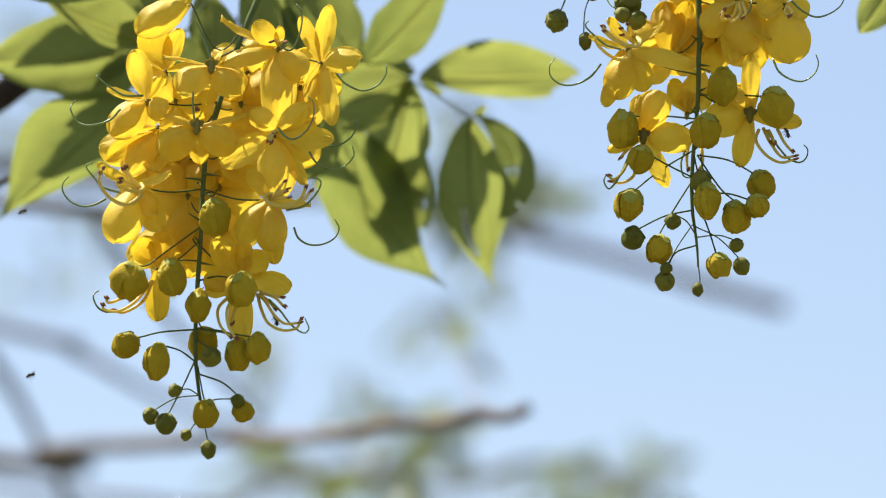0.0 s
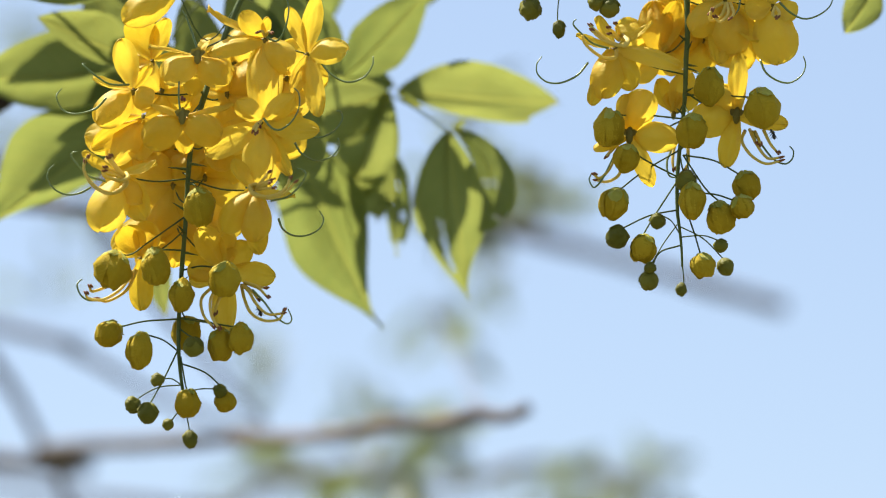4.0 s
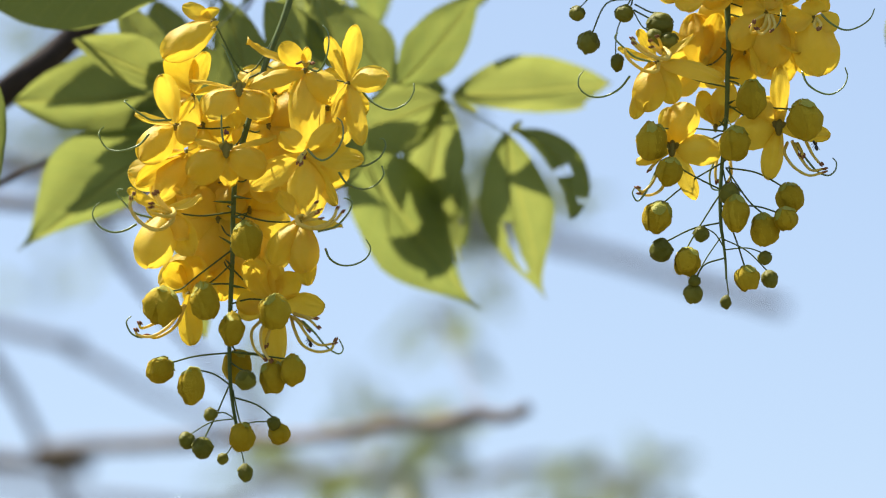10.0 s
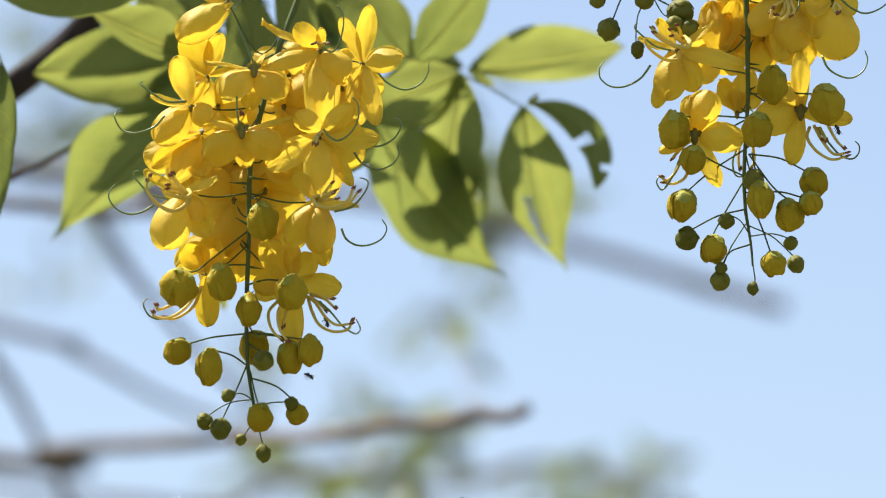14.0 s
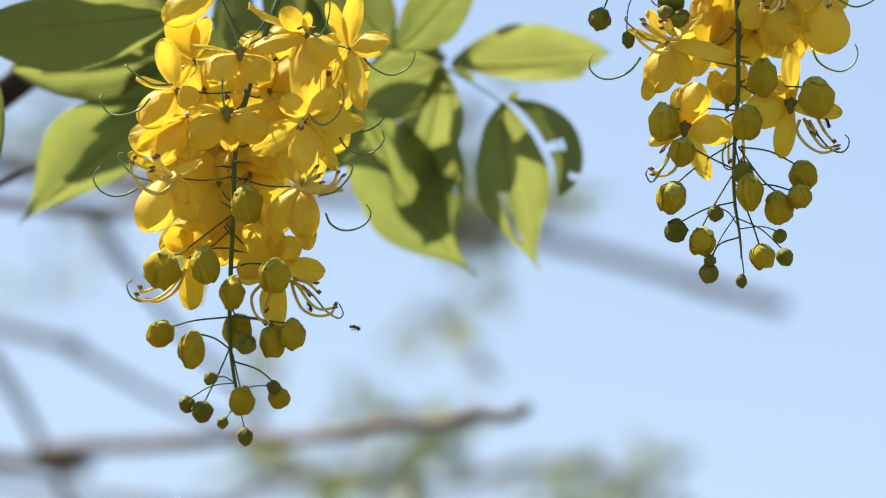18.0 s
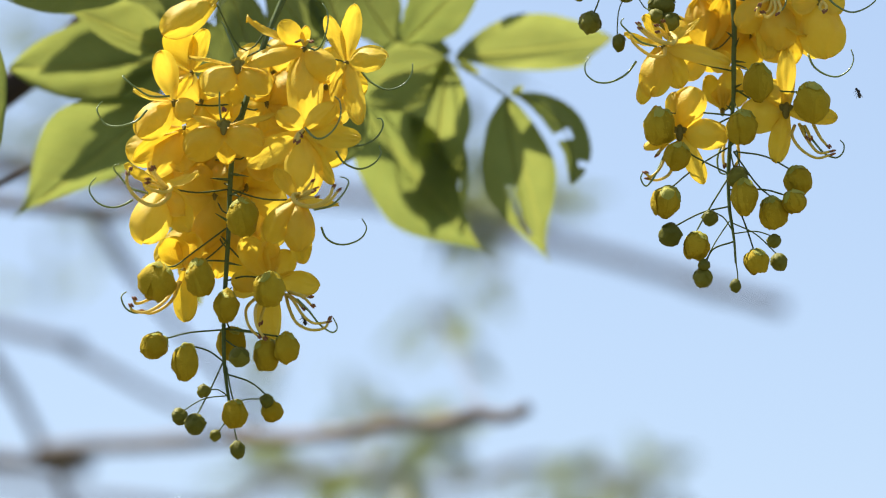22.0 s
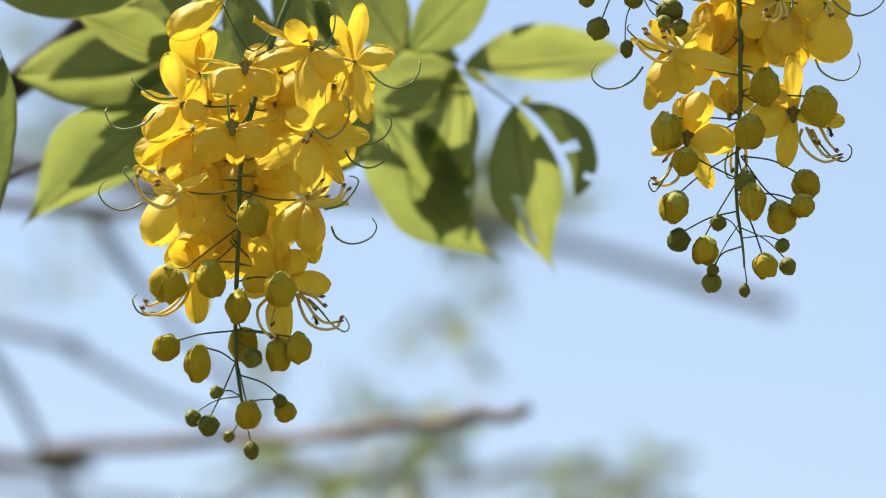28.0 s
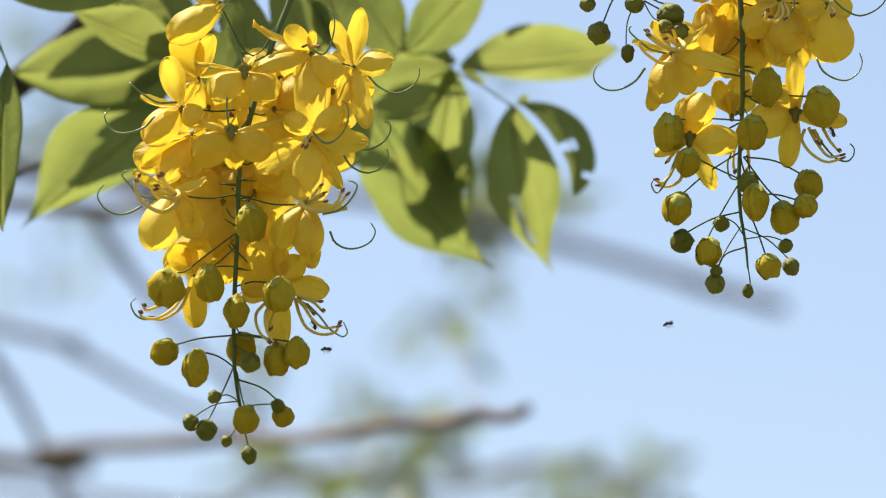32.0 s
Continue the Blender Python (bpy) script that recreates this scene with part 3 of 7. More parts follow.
curl(fl, [(14.3, 20, -3.8), (17.8, 19, -9.1), (24.4, 18, -12.2), (30.6, 18, -10.1), (34.1, 19, -5.3), (33.3, 19, -1.2)])
stamen(fl, [(0, -2, 0.5), (-1.6, -6, -3.5), (-2, -7, -6.2)])
stamen(fl, [(0, -2, 0.5), (-2.5, -6, -2.9), (-3.3, -6, -5.2)])
fl = flower(near_cluster, (1.5, 10, 86.6), [(33, 19.6, 15.4, 11, 0), (-30, 19.6, 15.8, -1, 0), (-154, 16.6, 14.9, 0, 0), (-79, 22.6, 14.4, -6, 0), (110, 16.6, 13.4, 16, 0)], stalk=[(-8.1, 0, 82.1), (-3.4, 8, 83), (1.5, 12, 87.1)])
fl = flower(near_cluster, (-5.1, 4, 63.4), [(-10, 16.8, 8.6, 7, 25), (30, 20.1, 9.6, 1, -20), (-59, 15, 12, -10, 0), (140, 15, 12, 7, 0), (-140, 12.5, 12, -7, 0)], stalk=[(-12.4, -2, 58.4), (-8.9, 4, 59.6), (-5.2, 6, 63.9)])
fl = flower(near_cluster, (-34.3, -6, 70.7), [(-147, 26.7, 9.5, 4, -10, 0.8), (-123, 24.4, 13.4, 2, 0, -0.8), (-91, 19.4, 12.3, -4, 0, 0.8), (-170, 18.7, 7.8, 8, 20, 0.8), (-15, 12.3, 8.9, 0, 0, 0.8)], stalk=[(-12.4, -2, 61.5), (-23.5, 3, 64.8), (-34.4, 4, 71.2)])
fl = flower(near_cluster, (-42.6, -24, 40.1), [(160, 18.8, 8.6, 22, 30, 0.9), (-105, 25.6, 16.9, 6, 0, -0.9), (11, 17.8, 6.6, 18, -25, 0.8), (-49, 15.6, 10.7, 0, 10, -0.7), (-55, 22.6, 12.3, -8, 0, 0.7)], stalk=[(-13.5, -2, 44.3), (-28.3, -10, 40.8), (-42.7, -22, 40.6)])
curl(fl, [(-5.0, -8.0, -4.9), (-12.9, -9.2, -2.8), (-17.9, -10.4, 2.2), (-20.2, -11.2, 5.1), (-19.6, -11.8, 6.7), (-17.8, -12.0, 7.0)])
curl(fl, [(-13.2, 14, -3), (-18, 12, -6.2), (-23.5, 12, -7), (-29, 12, -4.7), (-32.3, 12, 0.1), (-31.9, 13, 4), (-29.7, 13, 6.5)])
stamen(fl, [(3.5, -5.0, -0.3), (4.9, -9.6, -3.2), (2.0, -13.5, -5.6), (-3.4, -16.1, -4.9), (-5.9, -17.0, -3.6)], 1, pod=False)
stamen(fl, [(3.5, -5.0, -1.1), (4.1, -8.1, -6.1), (-0.5, -11.0, -10.7), (-7.1, -13.5, -9.8), (-12.1, -15.4, -5.7), (-14.2, -16.6, -1.1), (-12.9, -17.0, 3.5)], 0.9)
stamen(fl, [(3.5, -5.0, -1.1), (2.9, -8.7, -6.9), (-2.9, -12.1, -11.3), (-9.6, -14.7, -8.8), (-13.6, -16.4, -3.6), (-14.1, -17.0, 1.4)], 0.8)
stamen(fl, [(2.9, -5.0, -2.4), (-0.9, -13.5, 0.1), (-3.9, -17.0, 3.5)])
stamen(fl, [(2.9, -5.0, -2.4), (-1.3, -13.5, -1.5), (-5.1, -17.0, -0.7)])
stamen(fl, [(2.9, -5.0, -2.4), (-1.7, -13.5, -2.6), (-5.3, -17.0, -2.4)])
stamen(fl, [(3.0, -5.0, -1.5), (-0.5, -13.5, 1.0), (-2.9, -17.0, 4.4)])
fl = flower(near_cluster, (-6.8, 12, 48.8), [(20, 20.1, 15.8, 9, 10), (-28, 19.1, 15.8, 0, 0), (151, 15.6, 12.5, 10, 0), (-147, 18.1, 14.9, -1, 0), (-87, 23.6, 15.4, -6, 0)], stalk=[(-13.7, -2, 37.9), (-10.4, 8, 41.9), (-6.9, 14, 49.2)])
fl = flower(near_cluster, (-20.7, 8, 43.7), [(141, 16.6, 15.4, 12, 0), (-160, 18.7, 14.4, 4, 0), (-109, 24.9, 17.8, -1, 0), (-59, 21.1, 14.9, -5, 0), (59, 15, 14.4, 10, 0)], stalk=[(-13.7, -2, 32.8), (-17.3, 6, 36.8), (-20.8, 10, 44.2)])
fl = flower(near_cluster, (17.2, -24, 35), [(130, 16.0, 9.1, 8, 25, 0.8), (-127, 21.9, 13.2, -4, 0, -0.8), (-86, 21.6, 13.2, 2, 0, -0.9), (-85, 27.4, 9.9, -8, 0, -0.7), (-15, 18.8, 9.1, 16, -30, 0.8)], stalk=[(-13.5, -2, 44.3), (1.8, -10, 38.3), (17.1, -22, 35.5)])
curl(fl, [(7.6, -8.0, -6.1), (15.1, -9.2, -4.3), (20.5, -10.4, 1.0), (22.6, -11.2, 5.6), (21.1, -11.8, 7.4), (18.8, -12.0, 7.9)])
curl(fl, [(10.2, 22, -7.4), (12.3, 20, -12.4), (16.8, 19, -15.4), (22.5, 19, -15.4), (28, 19, -12.6), (30.2, 20, -7.8), (28.2, 21, -3.5)])
curl(fl, [(-10.5, 28, -14.3), (-8.4, 26, -18.8), (-4.8, 25, -22.1), (-0.3, 24, -22.8)])
stamen(fl, [(0.5, -5.0, 1.0), (-1.3, -8.1, 0.2), (-0.3, -11.0, -3.2), (5.1, -13.5, -5.7), (10.9, -15.4, -4.6), (14.7, -16.6, -1.5), (15.9, -17.0, 2.1)], 0.95)
stamen(fl, [(0.5, -5.0, 1.4), (-0.9, -8.7, -1.9), (2.6, -12.1, -5.4), (9.2, -14.7, -6.2), (15.1, -16.4, -3.2), (18.2, -17.0, 0.6)], 0.85)
stamen(fl, [(1.1, -5.0, 1.6), (-1.6, -11.0, -0.7), (0.3, -15.4, -5.0), (5.9, -17.0, -6.6)], 1, pod=False)
stamen(fl, [(0.9, -5.0, 0.2), (4.3, -13.5, 2.2), (6.7, -17.0, 4.7)])
stamen(fl, [(0.9, -5.0, -0.1), (4.3, -13.5, 0.4), (8.2, -17.0, 1.4)])
stamen(fl, [(0.9, -5.0, -0.7), (5.1, -13.5, -1.9), (8.9, -17.0, -2.4)])
stamen(fl, [(0.9, -5.0, -0.3), (4.7, -13.5, -0.7), (7.2, -17.0, -0.1)])
fl = flower(near_cluster, (-20.3, 12, 31.2), [(-146, 30.6, 15.8, -1, -10), (-118, 28.1, 15.8, -5, 0), (-87, 23.1, 14.9, -6, 0), (-30, 23.1, 14.9, -1, 0), (120, 17.5, 14.4, 10, 0)], stalk=[(-14, -2, 17.4), (-17.3, 8, 22.9), (-20.4, 14, 31.7)])
fl = flower(near_cluster, (-33.3, 6, 9.4), [(-88, 23.4, 10.6, -1, -10), (69, 16, 12.5, 11, 0), (120, 15, 12.5, 10, 0), (19, 12.5, 12, 4, 0)], stalk=[(-13.6, -2, 21.3), (-23.6, 5, 13.9), (-33.4, 8, 9.8)])
curl(fl, [(-15.7, -10, -21.1), (-20.6, -12, -22.3), (-24.6, -12, -20.3), (-26.6, -12, -16.2), (-26.2, -11, -14), (-24.5, -11, -12.7)])
stamen(fl, [(-1.2, -4, -6.4), (-4.9, -8, -16.2), (-12.7, -11, -22.1), (-18.1, -12, -21.5)])
stamen(fl, [(-1.7, -4, -6.4), (-7.8, -10, -16.6), (-15, -14, -22.2), (-21.2, -14, -21.7), (-22.5, -14, -19.7)])
stamen(fl, [(-1.8, -2, -6), (-13, -6, -14), (-19.9, -8, -17.4), (-21.4, -8, -15.4)])
fl = flower(near_cluster, (5.3, -2, 4.2), [(127, 21.8, 11.5, 19, -20), (96, 16.6, 12, 16, 10), (-10, 22.8, 10.6, 13, 30), (48, 14.6, 13.4, 14, 0), (-173, 16.6, 11, 3, 0), (-91, 29.6, 12, 0, 0), (-154, 16.6, 9.6, 0, 0)], stalk=[(-13.8, -2, 18.7), (-4.4, 1, 10), (5.2, 0, 4.6)])
curl(fl, [(12.3, -8, -10.8), (17.6, -12, -16.6), (22.6, -14, -23.1), (28.1, -15, -26.8), (30.3, -14, -24.4), (28.5, -13, -19.9)])
stamen(fl, [(7.2, -6, -8.3), (9.1, -10, -15.5), (12.5, -13, -22.4), (18.7, -15, -25.8), (24.9, -15, -24.8), (26.6, -15, -20.8)])
stamen(fl, [(7.2, -6, -8.3), (10.6, -10, -11.7), (14.9, -13, -18.6), (19.9, -15, -22.8), (26.1, -15, -22.3)])
stamen(fl, [(8, -6, -8.3), (12.5, -8, -11.8), (15.1, -10, -15.5)])
stamen(fl, [(8.4, -6, -7.1), (13.5, -8, -8.8), (18, -10, -10.2)])
stamen(fl, [(8.4, -6, -7.3), (14.8, -10, -10.2), (19.1, -12, -14.6)])
stamen(fl, [(-4.1, -2, -7.5), (-9.9, -6, -14.7), (-8.8, -8, -22.7), (-4.2, -9, -28.2)])
stamen(fl, [(-2.1, -4, -8.4), (-5.8, -8, -15.1), (-5.2, -10, -23.1), (-1.7, -10, -28.9)])
stamen(fl, [(-1.1, -2, -10.1), (-3.4, -6, -18.5), (-3.9, -6, -21.5)])
fl = flower(near_cluster, (-41.5, 12, 63), [(-2, 14.8, 14.4, 11, -25), (101, 19.2, 14.4, 23, 6), (174, 18.9, 14.4, 13, -13), (-116, 18.7, 14.4, 1, 18), (-47, 18.4, 14.4, 3, -1)], stalk=[(-34, 12, 70.8), (-37.9, 15, 65.5), (-41.6, 14, 63.4)])
fl = flower(near_cluster, (-28.1, 16, 88.6), [(58, 17.6, 14.4, 22, -8), (133, 17.4, 14.4, 20, 23), (-156, 17.1, 14.4, 7, 4), (-87, 16.9, 14.4, 0, -15), (-18, 16.6, 14.4, 8, 16)], stalk=[(-20.5, 16, 96.4), (-24.4, 19, 91.2), (-28.2, 18, 89.1)])
fl = flower(near_cluster, (22.7, 16, 70.4), [(121, 15.8, 14.4, 22, 9), (-166, 15.6, 14.4, 9, -10), (-97, 15.3, 14.4, 0, 21), (-28, 15.1, 14.4, 6, 2), (41, 14.8, 14.4, 20, -17)], stalk=[(15.1, 16, 78.2), (18.8, 19, 72.9), (22.7, 18, 70.9)])
fl = flower(near_cluster, (27.7, 12, 95.4), [(152, 18.7, 14.4, 17, -24), (-137, 18.4, 14.4, 4, 7), (-68, 18.1, 14.4, 0, -12), (0, 17.9, 14.4, 12, 19), (72, 17.6, 14.4, 23, 0)], stalk=[(20.1, 12, 103.3), (23.8, 15, 98), (27.7, 14, 95.9)])
fl = flower(near_cluster, (15, 16, 88.6), [(-148, 16.9, 14.4, 5, -7), (-79, 16.6, 14.4, 0, 24), (-10, 16.4, 14.4, 10, 5), (61, 16.1, 14.4, 22, -14), (136, 15.8, 14.4, 20, 17)], stalk=[(7.4, 16, 96.4), (11.1, 19, 91.2), (14.9, 18, 89.1)])
fl = flower(near_cluster, (-7.4, 20, 24.7), [(-119, 15.1, 14.4, 1, 10), (-50, 14.8, 14.4, 2, -9), (19, 19.2, 14.4, 16, 22), (93, 18.9, 14.4, 23, 3), (166, 18.7, 14.4, 15, -16)], stalk=[(-15.1, 20, 32.4), (-11.4, 23, 27.1), (-7.5, 22, 25.1)])
fl = flower(near_cluster, (-14, 14, 62), [(80, 18, 16, 6, 0), (150, 18, 16, 4, 10), (-150, 18, 17, 0, 0), (-80, 19, 17, -4, 0), (5, 18, 16, 4, -10)], stalk=[(-12.9, 0, 52), (-13.5, 8, 56), (-14, 15, 62.3)])
fl = flower(near_cluster, (-24, 15, 54), [(60, 17, 15, 6, 0), (135, 18, 16, 4, 10), (-160, 18, 16, 0, 0), (-95, 19, 16, -4, 0), (-20, 18, 16, 4, -10)], stalk=[(-13.3, 0, 46), (-18, 8, 50), (-24, 16, 54.3)])
fl = flower(near_cluster, (4, 15, 102), [(70, 17, 15, 6, 0), (145, 18, 16, 4, 10), (-150, 18, 16, 0, 0), (-85, 19, 16, -4, 0), (-10, 18, 16, 4, -10)], stalk=[(-3, 2, 98), (1, 8, 100), (4, 16, 102.3)])
fl = flower(near_cluster, (-24.8, 17.0, 61.1), [(60, 17, 15, 6, 0), (130, 17, 16, 4, 10), (-165, 17, 16, 0, 0), (-95, 18, 16, -4, 0), (-20, 17, 16, 4, -10)], stalk=[(-12, 0, 60), (-18.4, 9, 60.5), (-24.8, 17.0, 61.1)])
bud(near_cluster, (-6.6, -22, 27.1), 6.5, 8.7, [(-13.8, 0, 42.2), (-10.1, -11, 39.7), (-6.7, -22, 35.1)])
bud(near_cluster, (-44.3, -12, 0.1), 7.7, 8.2, [(-14, 0, 27.6), (-28.9, -4, 15), (-36.6, -8, 8), (-41.8, -12, 7.2)], lean=20)
bud(near_cluster, (-25.2, -16, 0.8), 6.2, 8.2, [(-14.6, 0, 12.2), (-21.7, -8, 10.6), (-26.3, -16, 8.2)], lean=-8)
bud(near_cluster, (5.4, -18, -4.2), 6.5, 8, [(-14.5, 0, 3.1), (-6.3, -6, 4.1), (1.9, -12, 2.6), (6.3, -18, 3)], lean=8)
bud(near_cluster, (-13.1, -14, -11.2), 5.2, 7, [(-14.5, 0, 2.5), (-14.9, -7, -2.7), (-13.1, -14, -4.8)])
bud(near_cluster, (-44.8, -6, -27.6), 5.7, 6, [(-15.1, 0, -18.8), (-29.9, -2, -20.7), (-39.7, -4, -23.7), (-41.7, -6, -23.1)], lean=35)
bud(near_cluster, (-30.6, -10, -35.4), 5.7, 8.2, [(-14.7, 0, -33), (-21, -3.3, -29.1), (-27.9, -6.7, -27.7), (-30.7, -10, -27.9)])
bud(near_cluster, (-11.6, 8, -23.4), 6.2, 7.5, [(-14.9, 0, -12.7), (-12.5, 4, -17), (-11.7, 8, -16.5)])
bud(near_cluster, (-7, -12, -33.3), 4.5, 4.5, [(-14.5, 0, -22.9), (-9.8, -6, -27.1), (-7, -12, -29.2)], young=True)
bud(near_cluster, (4.9, -6, -31.1), 5.7, 7.2, [(-14.8, 0, -18.3), (-2.5, -2, -19.7), (3.3, -4, -22.6), (4.9, -6, -24.5)])
bud(near_cluster, (13.5, -12, -29), 5.2, 6.7, [(-14.8, 0, -18.3), (1.3, -4, -21.1), (9.9, -8, -22.9), (13.5, -12, -22.9)])
bud(near_cluster, (-22.8, -4, -47.1), 3, 3, [(-11.8, 0, -48.7), (-16.5, -1.3, -45.9), (-19.9, -2.7, -46.1), (-22.9, -4, -44.4)], young=True)
bud(near_cluster, (-33.1, -4, -58.7), 3.7, 3.5, [(-11.6, 0, -48.2), (-22.2, -1.3, -49.9), (-30, -2.7, -54.7), (-31.1, -4, -56.3)], lean=40, young=True)
bud(near_cluster, (-26, -8, -62.7), 4.5, 4.7, [(-14.7, 0, -33), (-19.9, -2.7, -46.1), (-24.7, -5.3, -56.7), (-24.9, -8, -58.6)], lean=15, young=True)
bud(near_cluster, (-8.5, -12, -58.6), 5.5, 6.2, [(-13.2, 0, -35.5), (-10.9, -4, -46.4), (-9.5, -8, -51.4), (-8.6, -12, -53)])
bud(near_cluster, (5.1, -8, -51.9), 3, 3, [(-9.6, 0, -51.2), (-3.5, -2.7, -50.2), (2, -5.3, -50.4), (5.1, -8, -49.2)], young=True)
bud(near_cluster, (7.5, -4, -55.7), 4.5, 4.7, [(-13.1, 0, -38.6), (-2.4, -1.3, -42.4), (4.4, -2.7, -48.2), (6, -4, -51.7)], lean=-20)
bud(near_cluster, (-17.3, -2, -66.4), 2.5, 2.7, [(-11, 0, -57.8), (-13.9, -0.7, -61.4), (-15.4, -1.3, -63.8), (-16.1, -2, -64.3)], lean=30, young=True)
bud(near_cluster, (-7.4, 0, -72.4), 3.2, 4, [(-9.2, 0, -62.5), (-7.9, 0, -68.1), (-7.4, 0, -68.7)], young=True)
bract(near_cluster, (-14, -3, 48.4), (-22, -9, 47.6))
bract(near_cluster, (-13, -3, 51), (-5.1, -8, 48.9))
bract(near_cluster, (-13.6, -3, 29.5), (-19.5, -6, 32.4))
bract(near_cluster, (-13.8, -3, 19.8), (-16.9, -6, 22.2))
bract(near_cluster, (-14.5, -1, 11.3), (-7.4, -5, 9.2))
bract(near_cluster, (-13.5, -3, 41.5), (-7.6, -6, 42.9))
bract(near_cluster, (-11.9, -3, 62.8), (-5.7, -8, 64.8))
bract(near_cluster, (-12.6, -3, 59.5), (-18.6, -8, 55.5))
bract(near_cluster, (-14.7, -1, -2.7), (-11.3, -4, -0.3))

side_cluster = thing("flower_cluster", pose(0.1321, 2.1951, 2.0012), "half-opened yellow flower cluster hanging against the sky", "flower cluster", "hanging flower clusters")
rachis(side_cluster, [(-3.9, -2, 102.5), (-2.2, -3, 86.5), (-1.2, -4, 62.7), (-1.6, -4, 52.3), (-1.6, -4, 34.2), (-2.5, -4, 18.7), (-3.8, -4, -1.9), (-3.4, -4, -17.3), (-2.3, -4, -25), (-1.1, -4, -34), (-0.5, -4, -42.9)], 1.45, 0.45)
fl = flower(side_cluster, (-33.5, -20, 51.9), [(-103, 23.2, 14.5, 8, 0, -0.9), (-113, 27.1, 9.1, -4, 8, -0.8), (-65, 19.5, 11.6, -2, 0, -0.8), (-14, 29.9, 9.5, 2, -10, -0.7), (31, 19.5, 5.1, 20, -25, 0.6), (126, 15.4, 6.6, 14, 20, 0.8), (175, 18.3, 7.8, 16, 30, 0.9)], stalk=[(-1.4, -4, 44.5), (-17.4, -9, 46.9), (-33.5, -18, 52.4)])
curl(fl, [(-3.2, -8.0, -2.6), (-10.3, -9.2, -0.9), (-16.1, -10.4, 3.6), (-19.0, -11.2, 6.4), (-19.1, -11.8, 8.0), (-18.0, -12.0, 9.0)])
curl(fl, [(-11.9, 4, -6.5), (-16.5, 2, -12.9), (-23.3, 2, -16.5), (-29.6, 2, -16.5), (-34.1, 2, -12.9), (-34.5, 3, -8), (-32.4, 4, -4.4)])
stamen(fl, [(2.6, -5.0, 4.5), (5.3, -8.7, 1.1), (3.4, -12.1, -2.2), (-2.4, -14.7, -1.4), (-8.6, -16.4, 2.4), (-12.1, -17.0, 5.2)], 0.95)
stamen(fl, [(2.6, -5.0, 4.0), (4.7, -9.6, 0.3), (0.5, -13.5, -2.6), (-6.2, -16.1, -0.9), (-11.3, -17.0, 3.0)], 0.85)
stamen(fl, [(0.5, -5.0, -2.6), (-0.3, -8.7, -6.8), (-5.3, -12.1, -8.0), (-10.3, -14.7, -5.9), (-14.1, -16.4, -2.6), (-15.1, -17.0, 0.7)], 0.9, pod=False)
stamen(fl, [(1.3, -5.0, 3.2), (-1.6, -13.5, 3.6), (-4.1, -17.0, 4.5)])
stamen(fl, [(1.3, -5.0, 2.0), (-1.2, -13.5, 1.6), (-3.7, -17.0, 1.6)])
stamen(fl, [(1.7, -5.0, 4.5), (0.3, -13.5, 5.7), (-1.2, -17.0, 6.5)])
fl = flower(side_cluster, (-12.8, 4, 55.4), [(100, 23.9, 14.9, 10, 0, -0.8), (74, 24.4, 10.1, 8, 15, 0.8), (-134, 16.1, 11.4, -6, 0, 0.8), (-36, 11.3, 10.1, -5, 0, 0.8), (30, 4.7, 8.9, 4, 0, 0.8)], stalk=[(-1.2, -4, 62.7), (-6.8, 3, 57.7), (-12.6, 6, 55.9)])
fl = flower(side_cluster, (14.6, -16, 76.2), [(-136, 20.3, 13.2, 8, 0, -0.8), (-81, 24.1, 18.8, 4, 0, -0.9), (-95, 28.0, 11.9, -6, 0, 0.7), (-54, 23.3, 11.3, 0, 0, 0.8), (150, 10.1, 11.3, 0, 0, 0.8), (39, 8.2, 10.0, 10, 0, 0.8)], stalk=[(-1.8, -4, 78.4), (6.6, -7, 76), (14.7, -14, 76.8)])
curl(fl, [(6.5, -4, 0.5), (5.7, -8, -5.7), (3.8, -9, -9.1)])
stamen(fl, [(0.2, -4, -2.1), (-1.8, -10, -9.4), (-7.1, -14, -13), (-6.6, -15, -8.6)])
stamen(fl, [(0.7, -4, -2.1), (1, -10, -8.8), (-2.6, -14, -13.5), (-5.1, -15, -11.7)])
stamen(fl, [(2.2, -4, -2.1), (3.5, -10, -8.3), (1.5, -13, -11.7)])
stamen(fl, [(-0.8, -4, -2.1), (-5.1, -8, -5.7), (-7.3, -10, -8.8)])
fl = flower(side_cluster, (35.5, -18, 74.1), [(-83, 25.3, 19.8, 0, 0, -0.8), (-164, 12.8, 10.0, 12, 0, 0.8), (-18, 11.1, 10.0, 4, 0, 0.8), (97, 6.8, 10.0, 11, 0, 0.8)], stalk=[(-2, -4, 83.6), (17, -8, 77.6), (35.7, -16, 74.7)])
curl(fl, [(3.2, -4, 0.5), (7.5, -6, -4.2), (13.5, -6, -7), (19.5, -6, -5.5), (24.7, -5, -1.3), (26.8, -4, 3.6)])
curl(fl, [(-4.3, 8, -22.8), (-1.8, 6, -29), (3.4, 6, -32.6), (9, 6, -33.4), (14, 6, -30), (15.9, 7, -24.9), (14.8, 7, -20.7)])
stamen(fl, [(1, -6, -2.1), (2.7, -10, -5.7), (1.6, -11, -8.1)])
stamen(fl, [(1, -6, -2.1), (-0.3, -10, -6.3), (1.1, -11, -8.1)])
